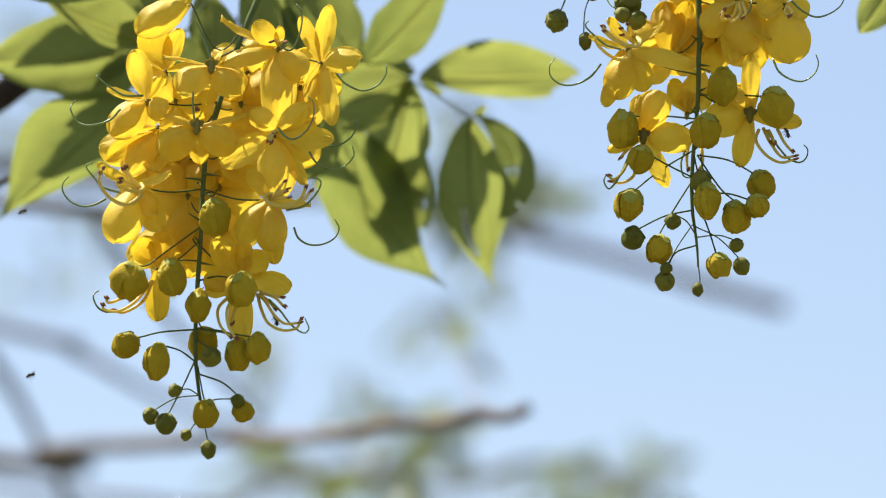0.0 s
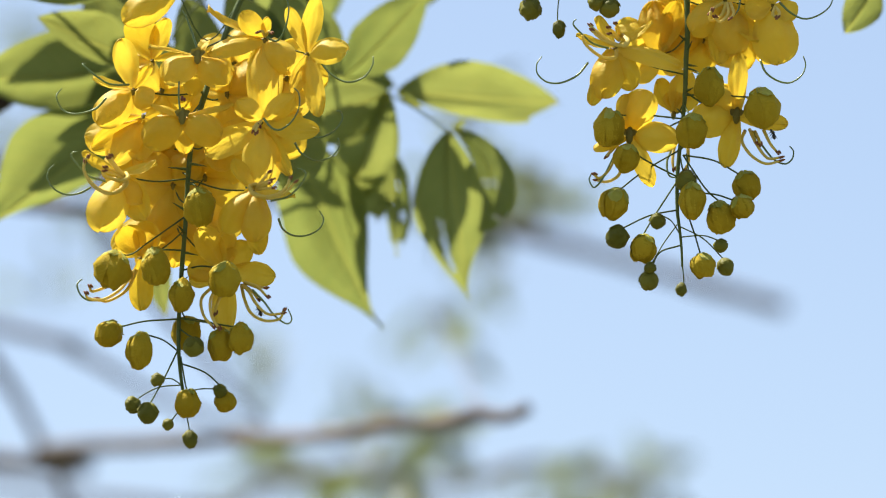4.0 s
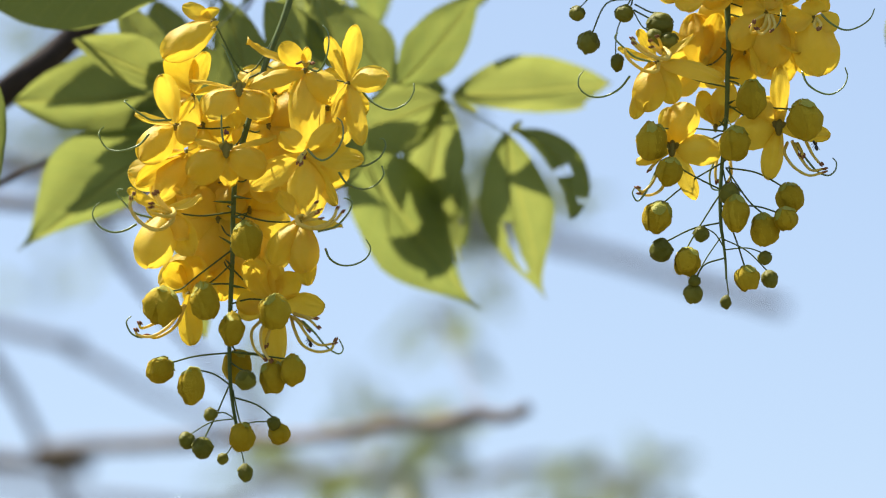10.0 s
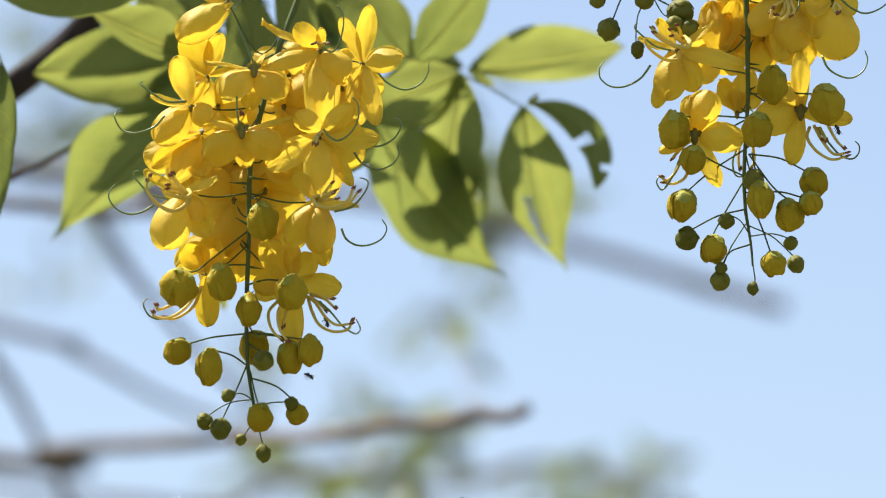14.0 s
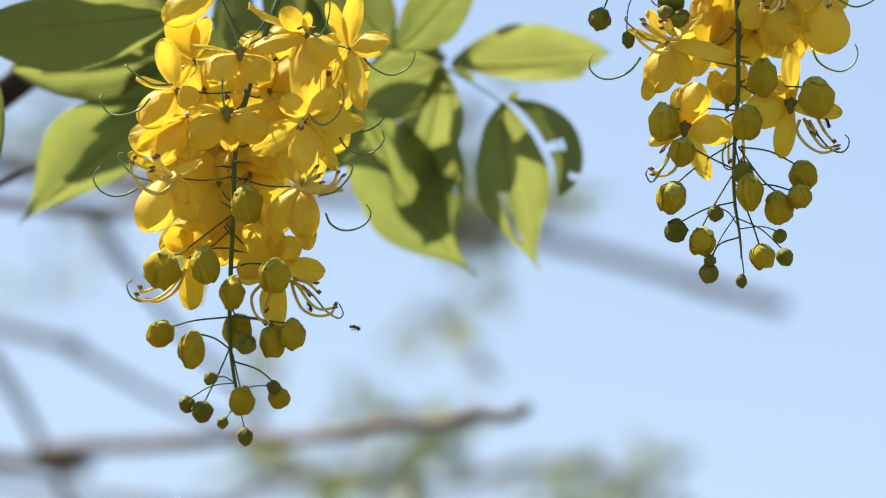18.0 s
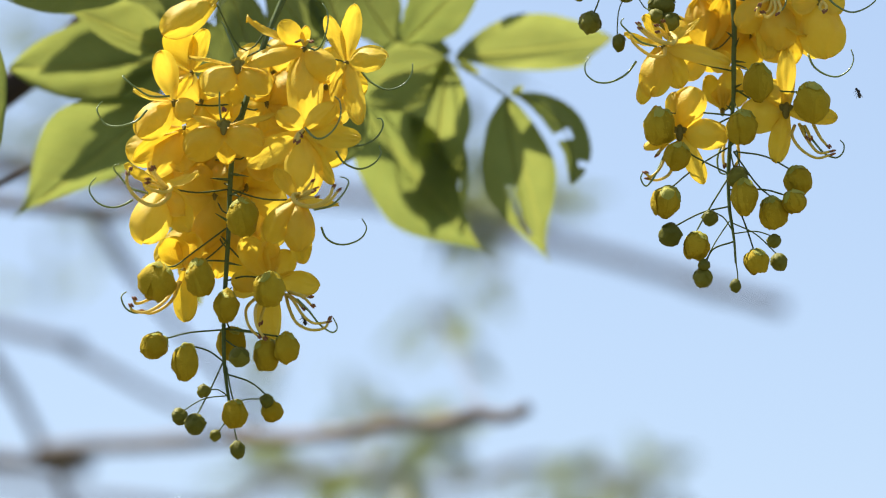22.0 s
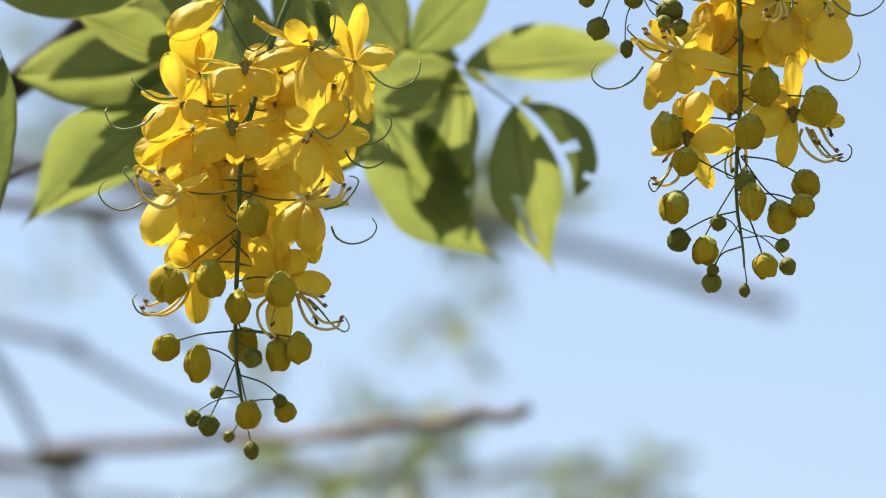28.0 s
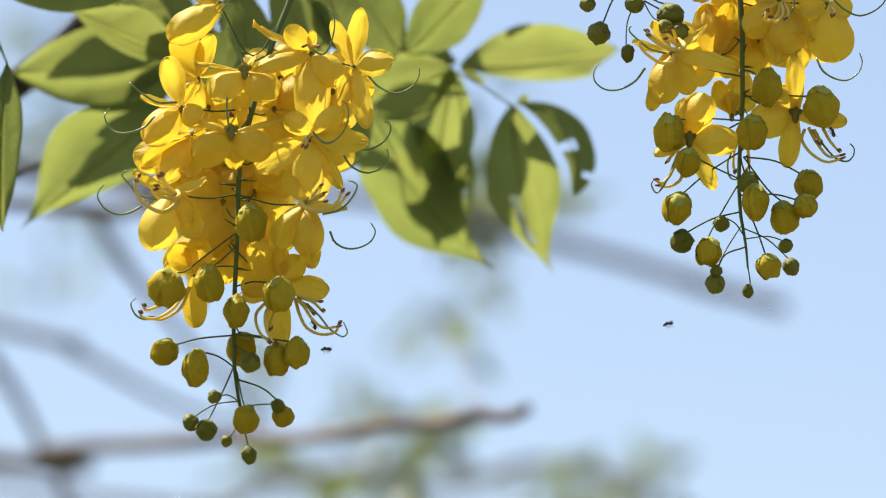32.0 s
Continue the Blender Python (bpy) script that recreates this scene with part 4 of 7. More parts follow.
fl = flower(side_cluster, (21.4, -8, 26), [(88, 27.5, 8.6, 14, 15, 0.8), (-173, 19.5, 17.0, 4, 0, 0.9), (-100, 23.2, 9.1, 0, -10, 0.8), (-10, 22.5, 8.1, 6, 25, 0.8), (119, 14.5, 11.3, 8, 0, 0.8)], faces=-1.0, stalk=[(-1.5, -4, 36.8), (10.1, -3, 30), (21.6, -6, 26.5)])
curl(fl, [(7.2, 0, -7), (12, -4, -14.9), (16.8, -6, -21), (21.8, -6, -22.8), (24.9, -5, -20.2), (25.4, -5, -16.6), (23.8, -4, -14.3)])
stamen(fl, [(4.1, 2, -6.5), (2.7, -2, -12.3), (6.6, -6, -19.4), (13.1, -8, -23.5), (19.6, -8, -21.9)])
stamen(fl, [(6.1, 2, -5.7), (9.2, -2, -13.4), (14, -6, -20.5), (19.6, -8, -20.4)])
stamen(fl, [(12.2, 0, -6.2), (15.2, -2, -12.8), (18.5, -4, -17.4)])
stamen(fl, [(8.4, 0, -7.2), (10.1, -4, -11.8), (10.5, -4, -13.8)])
stamen(fl, [(7.2, 0, -7.2), (8.2, -2, -11.3), (9.1, -3, -13.1)])
fl = flower(side_cluster, (-25.8, -8, 15.1), [(71, 20.7, 14.1, 14, 12, 0.9), (0, 20.9, 13.6, 8, 0, 0.9), (-63, 24.4, 8.6, 0, 0, 0.8), (-160, 16.3, 7.0, 0, 30, 0.8), (96, 17.8, 10.1, 9, 0, 0.8)], faces=-1.0, stalk=[(-3.2, -4, 23.3), (-14.4, -3, 17.9), (-25.7, -6, 15.6)])
curl(fl, [(-6.7, -2, -10.8), (-11.2, -6, -21.4), (-15, -7, -26), (-17.3, -7, -22.7), (-16.5, -7, -20.1)])
stamen(fl, [(-4.6, 0, -5.7), (-8.3, -4, -16.3), (-12.5, -6, -21.4), (-15.4, -6, -19.9)])
stamen(fl, [(-2, 2, -11.1), (-4.3, -2, -19), (-9.4, -4, -22.5), (-14.4, -5, -22.2)])
stamen(fl, [(-5.5, 2, -4.7), (-9.1, 0, -9), (-10.1, 0, -10.3)])
fl = flower(side_cluster, (-6, 4, 28.9), [(122, 15.9, 10.1, 10, 0, 0.9), (75, 19.7, 12.0, 10, 10, 0.8), (93, 8.9, 10.1, 3, 0, 0.8), (42, 13.2, 8.9, 6, 0, 0.8)], stalk=[(-1.9, -4, 31.6), (-3.8, 3, 28.9), (-5.9, 6, 29.3)])
curl(fl, [(-0.2, 0, -16.1), (-2.4, -2, -23), (-1.5, -3, -29.2), (1.5, -3, -30.2), (3, -3, -28.1)])
stamen(fl, [(0.8, 0, -14.8), (0.1, -2, -21.7), (0.5, -3, -26.6)])
stamen(fl, [(6.7, -2, -16.5), (7.1, -3, -23.2), (5.1, -3, -27.1)])
fl = flower(side_cluster, (-1.6, -4, 96.7), [(-2, 14.8, 14.4, 11, -25), (101, 19.2, 14.4, 23, 6), (174, 18.9, 14.4, 13, -13), (-116, 18.7, 14.4, 1, 18), (-47, 18.4, 14.4, 3, -1)], stalk=[(-9.1, -4, 104.5), (-5.2, -1, 99.3), (-1.5, -2, 97.2)])
fl = flower(side_cluster, (16, -14, 95.2), [(58, 17.6, 14.4, 22, -8), (133, 17.4, 14.4, 20, 23), (-156, 17.1, 14.4, 7, 4), (-87, 16.9, 14.4, 0, -15), (-18, 16.6, 14.4, 8, 16)], stalk=[(8.5, -14, 103.1), (12.4, -11, 97.9), (16.1, -12, 95.8)])
fl = flower(side_cluster, (-18.1, -10, 92.9), [(121, 15.8, 14.4, 22, 9), (-166, 15.6, 14.4, 9, -10), (-97, 15.3, 14.4, 0, 21), (-28, 15.1, 14.4, 6, 2), (41, 14.8, 14.4, 20, -17)], stalk=[(-25.6, -10, 100.8), (-21.7, -7, 95.6), (-18, -8, 93.5)])
fl = flower(side_cluster, (32.2, -12, 94.5), [(152, 18.7, 14.4, 17, -24), (-137, 18.4, 14.4, 4, 7), (-68, 18.1, 14.4, 0, -12), (0, 17.9, 14.4, 12, 19), (72, 17.6, 14.4, 23, 0)], stalk=[(24.8, -12, 102.3), (28.7, -9, 97.1), (32.4, -10, 95)])
fl = flower(side_cluster, (7.7, 0, 112.2), [(-148, 16.9, 14.4, 5, -7), (-79, 16.6, 14.4, 0, 24), (-10, 16.4, 14.4, 10, 5), (61, 16.1, 14.4, 22, -14), (136, 15.8, 14.4, 20, 17)], stalk=[(0.2, 0, 120.1), (4.1, 3, 114.9), (7.8, 2, 112.8)])
fl = flower(side_cluster, (-9.5, -4, 111.1), [(-119, 15.1, 14.4, 1, 10), (-50, 14.8, 14.4, 2, -9), (19, 19.2, 14.4, 16, 22), (93, 18.9, 14.4, 23, 3), (166, 18.7, 14.4, 15, -16)], stalk=[(-17, -4, 119), (-13.1, -1, 113.8), (-9.4, -2, 111.6)])
fl = flower(side_cluster, (24.9, -8, 112.6), [(-60, 17.9, 14.4, 1, -23), (8, 17.6, 14.4, 14, 8), (81, 17.4, 14.4, 23, -11), (155, 17.1, 14.4, 17, 20), (-134, 16.9, 14.4, 3, 1)], stalk=[(17.5, -8, 120.5), (21.4, -5, 115.3), (25.1, -6, 113.2)])
fl = flower(side_cluster, (-29.2, 0, 99.1), [(-31, 16.1, 14.4, 5, -6), (38, 15.8, 14.4, 19, -25), (144, 15.6, 14.4, 19, 6), (-145, 15.3, 14.4, 5, -13), (-76, 15.1, 14.4, 0, 18)], stalk=[(-36.8, 0, 106.9), (-32.9, 3, 101.7), (-29.1, 2, 99.6)])
fl = flower(side_cluster, (41.6, -4, 109.8), [(27, 18.9, 14.4, 17, 11), (101, 18.7, 14.4, 23, -8), (174, 18.4, 14.4, 13, 23), (-116, 18.1, 14.4, 1, 4), (-47, 17.9, 14.4, 3, -15)], stalk=[(34.2, -4, 117.7), (38.1, -1, 112.5), (41.8, -2, 110.3)])
fl = flower(side_cluster, (-16.4, 10, 63.7), [(90, 17.1, 14.4, 24, -22), (163, 16.9, 14.4, 15, 9), (-127, 16.6, 14.4, 2, -10), (-57, 16.4, 14.4, 1, 21), (11, 16.1, 14.4, 14, 2)], stalk=[(-24, 10, 71.6), (-20.1, 13, 66.3), (-16.3, 12, 64.2)])
fl = flower(side_cluster, (6.3, 8, 64.2), [(121, 15.3, 14.4, 22, -5), (-166, 15.1, 14.4, 9, -24), (-97, 14.8, 14.4, 0, 7), (-28, 19.2, 14.4, 6, -12), (41, 18.9, 14.4, 20, 19)], stalk=[(-1.2, 8, 72.1), (2.7, 11, 66.9), (6.4, 10, 64.8)])
fl = flower(side_cluster, (26.7, 8, 68.4), [(-177, 18.1, 14.4, 11, 12), (-108, 17.9, 14.4, 0, -7), (-39, 17.6, 14.4, 4, 24), (30, 17.4, 14.4, 18, 5), (104, 17.1, 14.4, 23, -14)], stalk=[(19.2, 8, 76.3), (23.1, 11, 71), (26.8, 10, 69)])
fl = flower(side_cluster, (-1.1, 10, 74.2), [(-148, 16.4, 14.4, 5, -21), (-79, 16.1, 14.4, 0, 10), (-10, 15.8, 14.4, 10, -9), (61, 15.6, 14.4, 22, 22), (136, 15.3, 14.4, 20, 3)], stalk=[(-8.6, 10, 82.1), (-4.7, 13, 76.8), (-0.9, 12, 74.7)])
bud(side_cluster, (8.8, -16, 36.4), 6.2, 8.2, [(-1.4, -4, 47.7), (2.6, -8, 45.6), (4.9, -12, 43.1), (8.9, -16, 44.1)])
bud(side_cluster, (32.5, -18, 26.9), 7.7, 8.7, [(-1.6, -4, 35.2), (12.5, -8.7, 34.8), (27.2, -13.3, 33.2), (31.3, -18, 34.9)], lean=-10)
bud(side_cluster, (-34.9, -14, 16.3), 6.7, 8.5, [(-2.9, -4, 24.4), (-17.7, -7.3, 24.6), (-28.6, -10.7, 23.3), (-34.1, -14, 24.1)], lean=5)
bud(side_cluster, (1.7, -18, 15.3), 6.5, 7.7, [(-1.9, -4, 31.6), (-0.3, -11, 26), (1.7, -18, 22.5)])
bud(side_cluster, (-27.1, -16, 2.5), 5.5, 6.2, [(-3.8, -4, -2.2), (-14.2, -8, 1.8), (-21.6, -12, 5), (-25.1, -16, 7.9)], lean=20)
bud(side_cluster, (-0, -12, -6.3), 4.7, 5, [(-3.1, -4, 8.4), (-1.5, -8, -0.3), (0, -12, -1.7)], young=True)
bud(side_cluster, (2.6, -16, -15.4), 5.5, 8, [(-0.1, -4, 8.4), (0.9, -10, -0.7), (2.7, -16, -8.1)])
bud(side_cluster, (-31.6, -12, -17.3), 6.2, 7, [(-3.4, -4, 9.9), (-17.9, -6.7, 0), (-28.1, -9.3, -9.1), (-29.9, -12, -11.1)], lean=15)
bud(side_cluster, (27, -8, -6.2), 6, 6.5, [(-1.6, -4, 7.8), (12.3, -5.3, 5.5), (24.2, -6.7, -1), (25.6, -8, -0.4)], lean=-15)
bud(side_cluster, (15.9, -10, -21.5), 6.2, 7.2, [(-1.6, -4, 7.8), (8.3, -6, -7), (14.9, -8, -13.6), (15.1, -10, -14.9)], lean=-8)
bud(side_cluster, (24.8, -16, -17.4), 5.2, 5.2, [(-2.9, -4, -9.7), (11.9, -8, -10.3), (21.6, -12, -13.7), (24, -16, -12.7)], lean=-10)
bud(side_cluster, (-12.3, -10, -24), 3.5, 3.5, [(-2.3, -4, -27.6), (-5.6, -6, -23.2), (-8.7, -8, -21.6), (-10.7, -10, -21.3)], lean=30, young=True)
bud(side_cluster, (-29.8, -8, -31.5), 5, 5, [(-3.7, -4, -17.3), (-15.6, -5.3, -20.5), (-26.7, -6.7, -26.6), (-27.9, -8, -27.4)], lean=25, young=True)
bud(side_cluster, (-18.2, -10, -36.5), 5.5, 6.2, [(-3.8, -4, -4), (-11.8, -6, -17.8), (-17.8, -8, -29), (-17.2, -10, -30.9)], lean=10)
bud(side_cluster, (16, -10, -34), 3.2, 3, [(-2.1, -4, -29.6), (8.1, -6, -28.8), (15.1, -8, -31.3), (14.7, -10, -31.6)], lean=-30, young=True)
bud(side_cluster, (8.5, -8, -43), 5.2, 5.5, [(0.6, -4, -17.3), (4.4, -5.3, -27.9), (7.2, -6.7, -37.1), (7.7, -8, -38)], lean=-10)
bud(side_cluster, (18.7, -4, -42.2), 3.7, 4, [(-2.5, -4, -24.5), (8.2, -4, -29.6), (16.8, -4, -37.8), (17.6, -4, -38.7)], lean=-20, young=True)
bud(side_cluster, (-14.9, -12, -45.6), 2.7, 2.7, [(-3.3, -4, -23.8), (-9.5, -6.7, -33.8), (-13.8, -9.3, -42.5), (-14.5, -12, -43.1)], lean=10, young=True)
bud(side_cluster, (-15.3, -8, -50.6), 4.2, 4.5, [(-1.6, -4, -33.2), (-10.8, -5.3, -37.1), (-14.4, -6.7, -45.5), (-14.9, -8, -46.5)], lean=5, young=True)
bud(side_cluster, (-0.6, -4, -53.1), 2.5, 3.2, [(-0.7, -4, -40.4), (0.4, -4, -49.3), (-0.6, -4, -50.1)], young=True)
bract(side_cluster, (-1.4, -4, 49.2), (3.7, -7, 47.9))
bract(side_cluster, (-1.9, -4, 26.4), (-5.1, -7, 28.3))
bract(side_cluster, (-1.5, -4, 36.8), (2.1, -7, 38.1))
bract(side_cluster, (-1.5, -4, 60.1), (-5.2, -7, 62))
bract(side_cluster, (-3.1, -4, 10.4), (-0.3, -7, 11.8))
bract(side_cluster, (-1.3, -4, 54.9), (0.8, -7, 59.4))

bud_cluster = thing("flower_cluster", pose(0.0719, 2.1851, 2.0611), "tail of a cluster with small dark green buds only", "flower cluster", "hanging flower clusters")
rachis(bud_cluster, [(18.4, 6, 63), (17.2, 6, 47.3), (15.1, 6, 34.2), (13, 6, 23.7)], 0.9, 0.4)
bud(bud_cluster, (-6.4, 4, 5.7), 4.7, 5.2, [(13.5, 6, 26.3), (1.8, 5.3, 24), (-4.3, 4.7, 11.3), (-5.1, 4, 10.5)], lean=15, young=True)
bud(bud_cluster, (-11.4, 4, 19), 3.5, 3.5, [(14.1, 6, 31.5), (-2.2, 5.3, 28.7), (-9.8, 4.7, 22.3), (-10.3, 4, 22.1)], lean=20, young=True)
bud(bud_cluster, (6.3, 2, -4.2), 3, 4, [(13, 6, 23.7), (6.8, 4.7, 12.9), (5.6, 3.3, 0.6), (6.4, 2, -0.4)], young=True)
bud(bud_cluster, (9.5, 2, 18.5), 4.2, 3.7, [(14, 6, 28.9), (10.9, 4, 22.6), (9.5, 2, 22)], young=True)
bud(bud_cluster, (25.1, -4, 11.7), 6, 5.5, [(14.5, 6, 23.7), (20.3, 1, 19.2), (24.3, -4, 16.7)], lean=-10, young=True)
bud(bud_cluster, (22.3, -10, 4.7), 3.5, 3.5, [(13.5, 6, 21.1), (17.6, -2, 11.2), (21.7, -10, 7.9)], lean=-10, young=True)
bud(bud_cluster, (28.4, -8, 2.9), 4.5, 4.2, [(14, 6, 21.1), (22.8, 1.3, 14.6), (27.6, -3.3, 8.7), (27.7, -8, 6.8)], lean=-10, young=True)

# ---- leafy twigs, some with added unseen leaflets that only cast shade ----
def slit(u, v):
    return not (0.50 < u < 0.80 and -0.42 < v + 0.9 * (u - 0.5) < -0.12 + 0.25 * (u - 0.5))


def bites(u, v):
    return noise.noise(Vector((u * 5.0, v * 1.6, 4.2))) < 0.33 or u < 0.25


def gnawed(u, v):
    return not (0.52 < u < 0.62 and v < 0.25 or 0.80 < u < 0.85 and v > 0.35)


def nipped(u, v):
    return not (u > 0.80 and v < -0.75 + 2.2 * (u - 0.80))


def bitten_side(u, v):
    return not ((u - 0.70) ** 2 / 0.006 + (v - 0.75) ** 2 / 0.10 < 1)


right_twig = thing("leafy_twig", pose(0.0044, 2.4011, 2.1055), "sunlit compound leaf with insect-bitten translucent green leaflets", "leafy twig", "leafy twigs")
twig_stem(right_twig, [(-66.6, 10, 20.8), (-44.3, 8, 14), (-27.6, 4, 7.2), (-14, 0, 1), (-3.9, -2, -3.0), (8, -4, -9), (25.6, -6, -20.5)], 0.9, 0.45)
# stems up to the added shade leaflets above the view
twig_stem(right_twig, [(-66.6, 10, 20.8), (-91.5, 27.8, 79.7), (-116.5, 33.6, 122.5)], 0.7, 0.4)
twig_stem(right_twig, [(-66.6, 10, 20.8), (-78.8, 48.0, 52.1), (-90.9, 80.1, 68.0)], 0.7, 0.4)
twig_stem(right_twig, [(-66.6, 10, 20.8), (-55.3, 24.9, 70.2), (-44.1, 27.7, 103.5)], 0.7, 0.4)
twig_stem(right_twig, [(-66.6, 10, 20.8), (-78.0, 44.5, 63.3), (-89.4, 67.1, 89.8)], 0.7, 0.4)
twig_stem(right_twig, [(-66.6, 10, 20.8), (-96.7, 39.0, 67.0), (-126.8, 56.1, 97.3)], 0.7, 0.4)
twig_stem(right_twig, [(-66.6, 10, 20.8), (-46.3, 21.6, 66.9), (-26.1, 21.3, 97.1)], 0.7, 0.4)
leaf_a1 = leaflet(right_twig, (-0.5, 20.0, 5.1), (77.5, 45.0, 23.0), 20.9, 9.6, arch=-0.03, peaks=(0.40, 0.72), roll=-8, fold=0.04, keep=nipped)
leaf_a2 = leaflet(right_twig, (-4.1, -8.0, -2.6), (-12.4, 39.0, -50.0), 15.0, 15.6, peaks=(0.5, 0.5), drawn=0.6, roll=4)
leaf_a3 = leaflet(right_twig, (-51.9, 6.0, -18.7), (17.0, 72.0, -89.3), 24.7, 23.0, drawn=1.9, arch=-0.03, peaks=(0.36, 0.58), roll=8)
leaf_a4 = leaflet(right_twig, (25.6, -6.0, -20.2), (49.5, 60.0, -87.8), 20.0, 16.8, drawn=1.9, arch=-0.05, peaks=(0.45, 0.45), roll=5, keep=slit)
leaf_a5 = leaflet(right_twig, (28.3, -10.0, -19.5), (58.7, -5.0, -62.3), 13.9, 7.0, arch=0.24, peaks=(0.62, 0.55), roll=-48, keep=gnawed)
leaf_a6 = leaflet(right_twig, (-4.1, -4.0, -2.7), (-56.3, -10.0, -21.8), 17.7, 16.6, arch=0.02, roll=0)
leaf_a7 = leaflet(right_twig, (-26.6, -16.0, 1.1), (12.4, -16.0, 46.8), 15.0, 14.5, arch=0.0, roll=10)
leaf_a8 = leaflet(right_twig, (-30.2, -16.0, 1.6), (-57.8, -16.0, 42.5), 16.1, 16.1, arch=0.0, roll=-10)
leaf_a9 = leaflet(right_twig, (-1.0, 38.0, -22.0), (3.0, 62.0, -70.0), 8.6, 8.0, arch=0.05, roll=30, keep=bites)
leaf_a10 = leaflet(right_twig, (-0.5, -4.0, -1.6), (12.4, -6.0, -8.9), 2.9, 2.9, roll=30)
leaf_a11 = leaflet(right_twig, (27.5, -8.0, -20.1), (33.3, -8.0, -14.5), 2.4, 2.4, roll=20)
leaf_a12 = leaflet(right_twig, (-2.7, 38.0, 11.3), (-50.6, 44.0, 23.3), 9.6, 10.2, roll=15)
# unseen leaflets, added sunward above the view to shade a2 to a6
leaflet(right_twig, (-116.5, 33.6, 122.5), (-77.5, 33.6, 122.0), 5.4, 7.0, roll=5)
leaflet(right_twig, (-90.9, 80.1, 68.0), (-52.4, 80.1, 68.0), 12.9, 16.6, roll=5)
leaflet(right_twig, (-44.1, 27.7, 103.5), (-39.3, 77.7, 52.5), 13.9, 13.4, roll=5)
leaflet(right_twig, (-89.4, 67.1, 89.8), (-76.2, 36.1, 122.3), 10.7, 3.2, roll=5)
leaflet(right_twig, (-126.8, 56.1, 97.3), (-96.9, 66.1, 89.6), 6.4, 6.4, roll=8)
leaflet(right_twig, (-26.1, 21.3, 97.1), (7.5, 26.3, 48.4), 18.8, 9.1, arch=0.24, peaks=(0.62, 0.55), roll=-20)
left_twig = thing("leafy_twig", pose(-0.1244, 2.3831, 2.0993), "green compound leaf dappled with shade behind the flowers", "leafy twig", "leafy twigs")
twig_stem(left_twig, [(26.8, 8, 33.3), (13.4, 4, 15.2), (-5, 2, 2), (-9, 0, -19.7), (-6.3, 6, -57.9)], 0.9, 0.45)
# stems that carry the added, unseen shade leaflets
twig_stem(left_twig, [(26.8, 8, 33.3), (-12.6, 26.6, 67.5), (-52.0, 33.3, 85.7)], 0.7, 0.4)
twig_stem(left_twig, [(26.8, 8, 33.3), (-10.7, 25.6, 85.6), (-48.2, 31.3, 121.9)], 0.7, 0.4)
twig_stem(left_twig, [(26.8, 8, 33.3), (-10.7, 27.6, 78.3), (-48.2, 35.3, 107.4)], 0.7, 0.4)
twig_stem(left_twig, [(26.8, 8, 33.3), (-3.7, 31.1, 74.7), (-34.3, 42.1, 100.0)], 0.7, 0.4)
leaf_b1 = leaflet(left_twig, (-7.9, -2.0, -18.8), (-86.3, 38.0, -70.8), 16.5, 27.7, arch=-0.02, peaks=(0.40, 0.48), drawn=2.1, roll=0)
leaf_b2 = leaflet(left_twig, (-6.1, 0.0, 1.4), (-86.0, -6.0, -4.4), 16.5, 22.3, arch=0.0, peaks=(0.50, 0.45), roll=6)
leaf_b3 = leaflet(left_twig, (-5.9, 8.0, -1.4), (-55.3, 10.0, -13.9), 12.8, 12.2, roll=10)
leaf_b4 = leaflet(left_twig, (-3.4, 12.0, 5.8), (-19.9, 25.0, 55.0), 13.3, 13.3, roll=10)
leaf_b5 = leaflet(left_twig, (-3.2, 10.0, -59.6), (6.8, 20.0, -116.2), 8.5, 8.5, roll=10)
# added out of view: their shadows darken parts of b1 to b4
leaflet(left_twig, (-52.0, 33.3, 85.7), (-116.5, 51.3, 67.7), 12.2, 12.2, arch=0.03)
leaflet(left_twig, (-48.2, 31.3, 121.9), (-125.3, 27.3, 113.8), 3.2, 21.3, arch=0.0, roll=6)
leaflet(left_twig, (-48.2, 35.3, 107.4), (-90.7, 35.3, 104.5), 11.7, 11.7)
leaflet(left_twig, (-34.3, 42.1, 100.0), (-66.5, 42.1, 134.3), 16.0, 16.0)
edge_twig = thing("leafy_twig", pose(-0.2067, 2.2611, 2.0847), "narrow dark green leaf on a thin bending shoot", "leafy twig", "leafy twigs")
twig_stem(edge_twig, [(-14, 4, 30.7), (-5.6, 2, 14), (0, 0, 0)], 0.9, 0.45)
leaf_c1 = leaflet(edge_twig, (0, 0, 0), (-2.6, 16.1, -75.6), 9.6, 9.6, roll=20)
leaf_c2 = leaflet(edge_twig, (-3.1, 4, 9.1), (-51.6, 7.7, -8.2), 11.6, 11.6, roll=0)
corner_twig = thing("leafy_twig", pose(0.2299, 2.3011, 2.1169), "small green leaf tip against the open sky", "leafy twig", "leafy twigs")
twig_stem(corner_twig, [(14, 4, 17.6), (5.7, 2, 8.8), (0, 0, 0)], 0.9, 0.45)
leaf_d1 = leaflet(corner_twig, (0, 0, 0), (-15.4, 4.7, -22.3), 9.2, 9.2, roll=10)
leaf_d2 = leaflet(corner_twig, (2.7, 0, 2.7), (39.1, 4.4, -17.9), 10.5, 10.5, roll=0)
upper_twig = thing("leafy_twig", pose(-0.0837, 2.3861, 2.1483), "crowded green leaves behind the hanging flowers", "leafy twig", "leafy twigs")
twig_stem(upper_twig, [(88.2, -60, 42.9), (43.9, -58, 19.9), (8, -62, -8), (-18, -62, -30), (-30, -66, -50)], 0.9, 0.45)
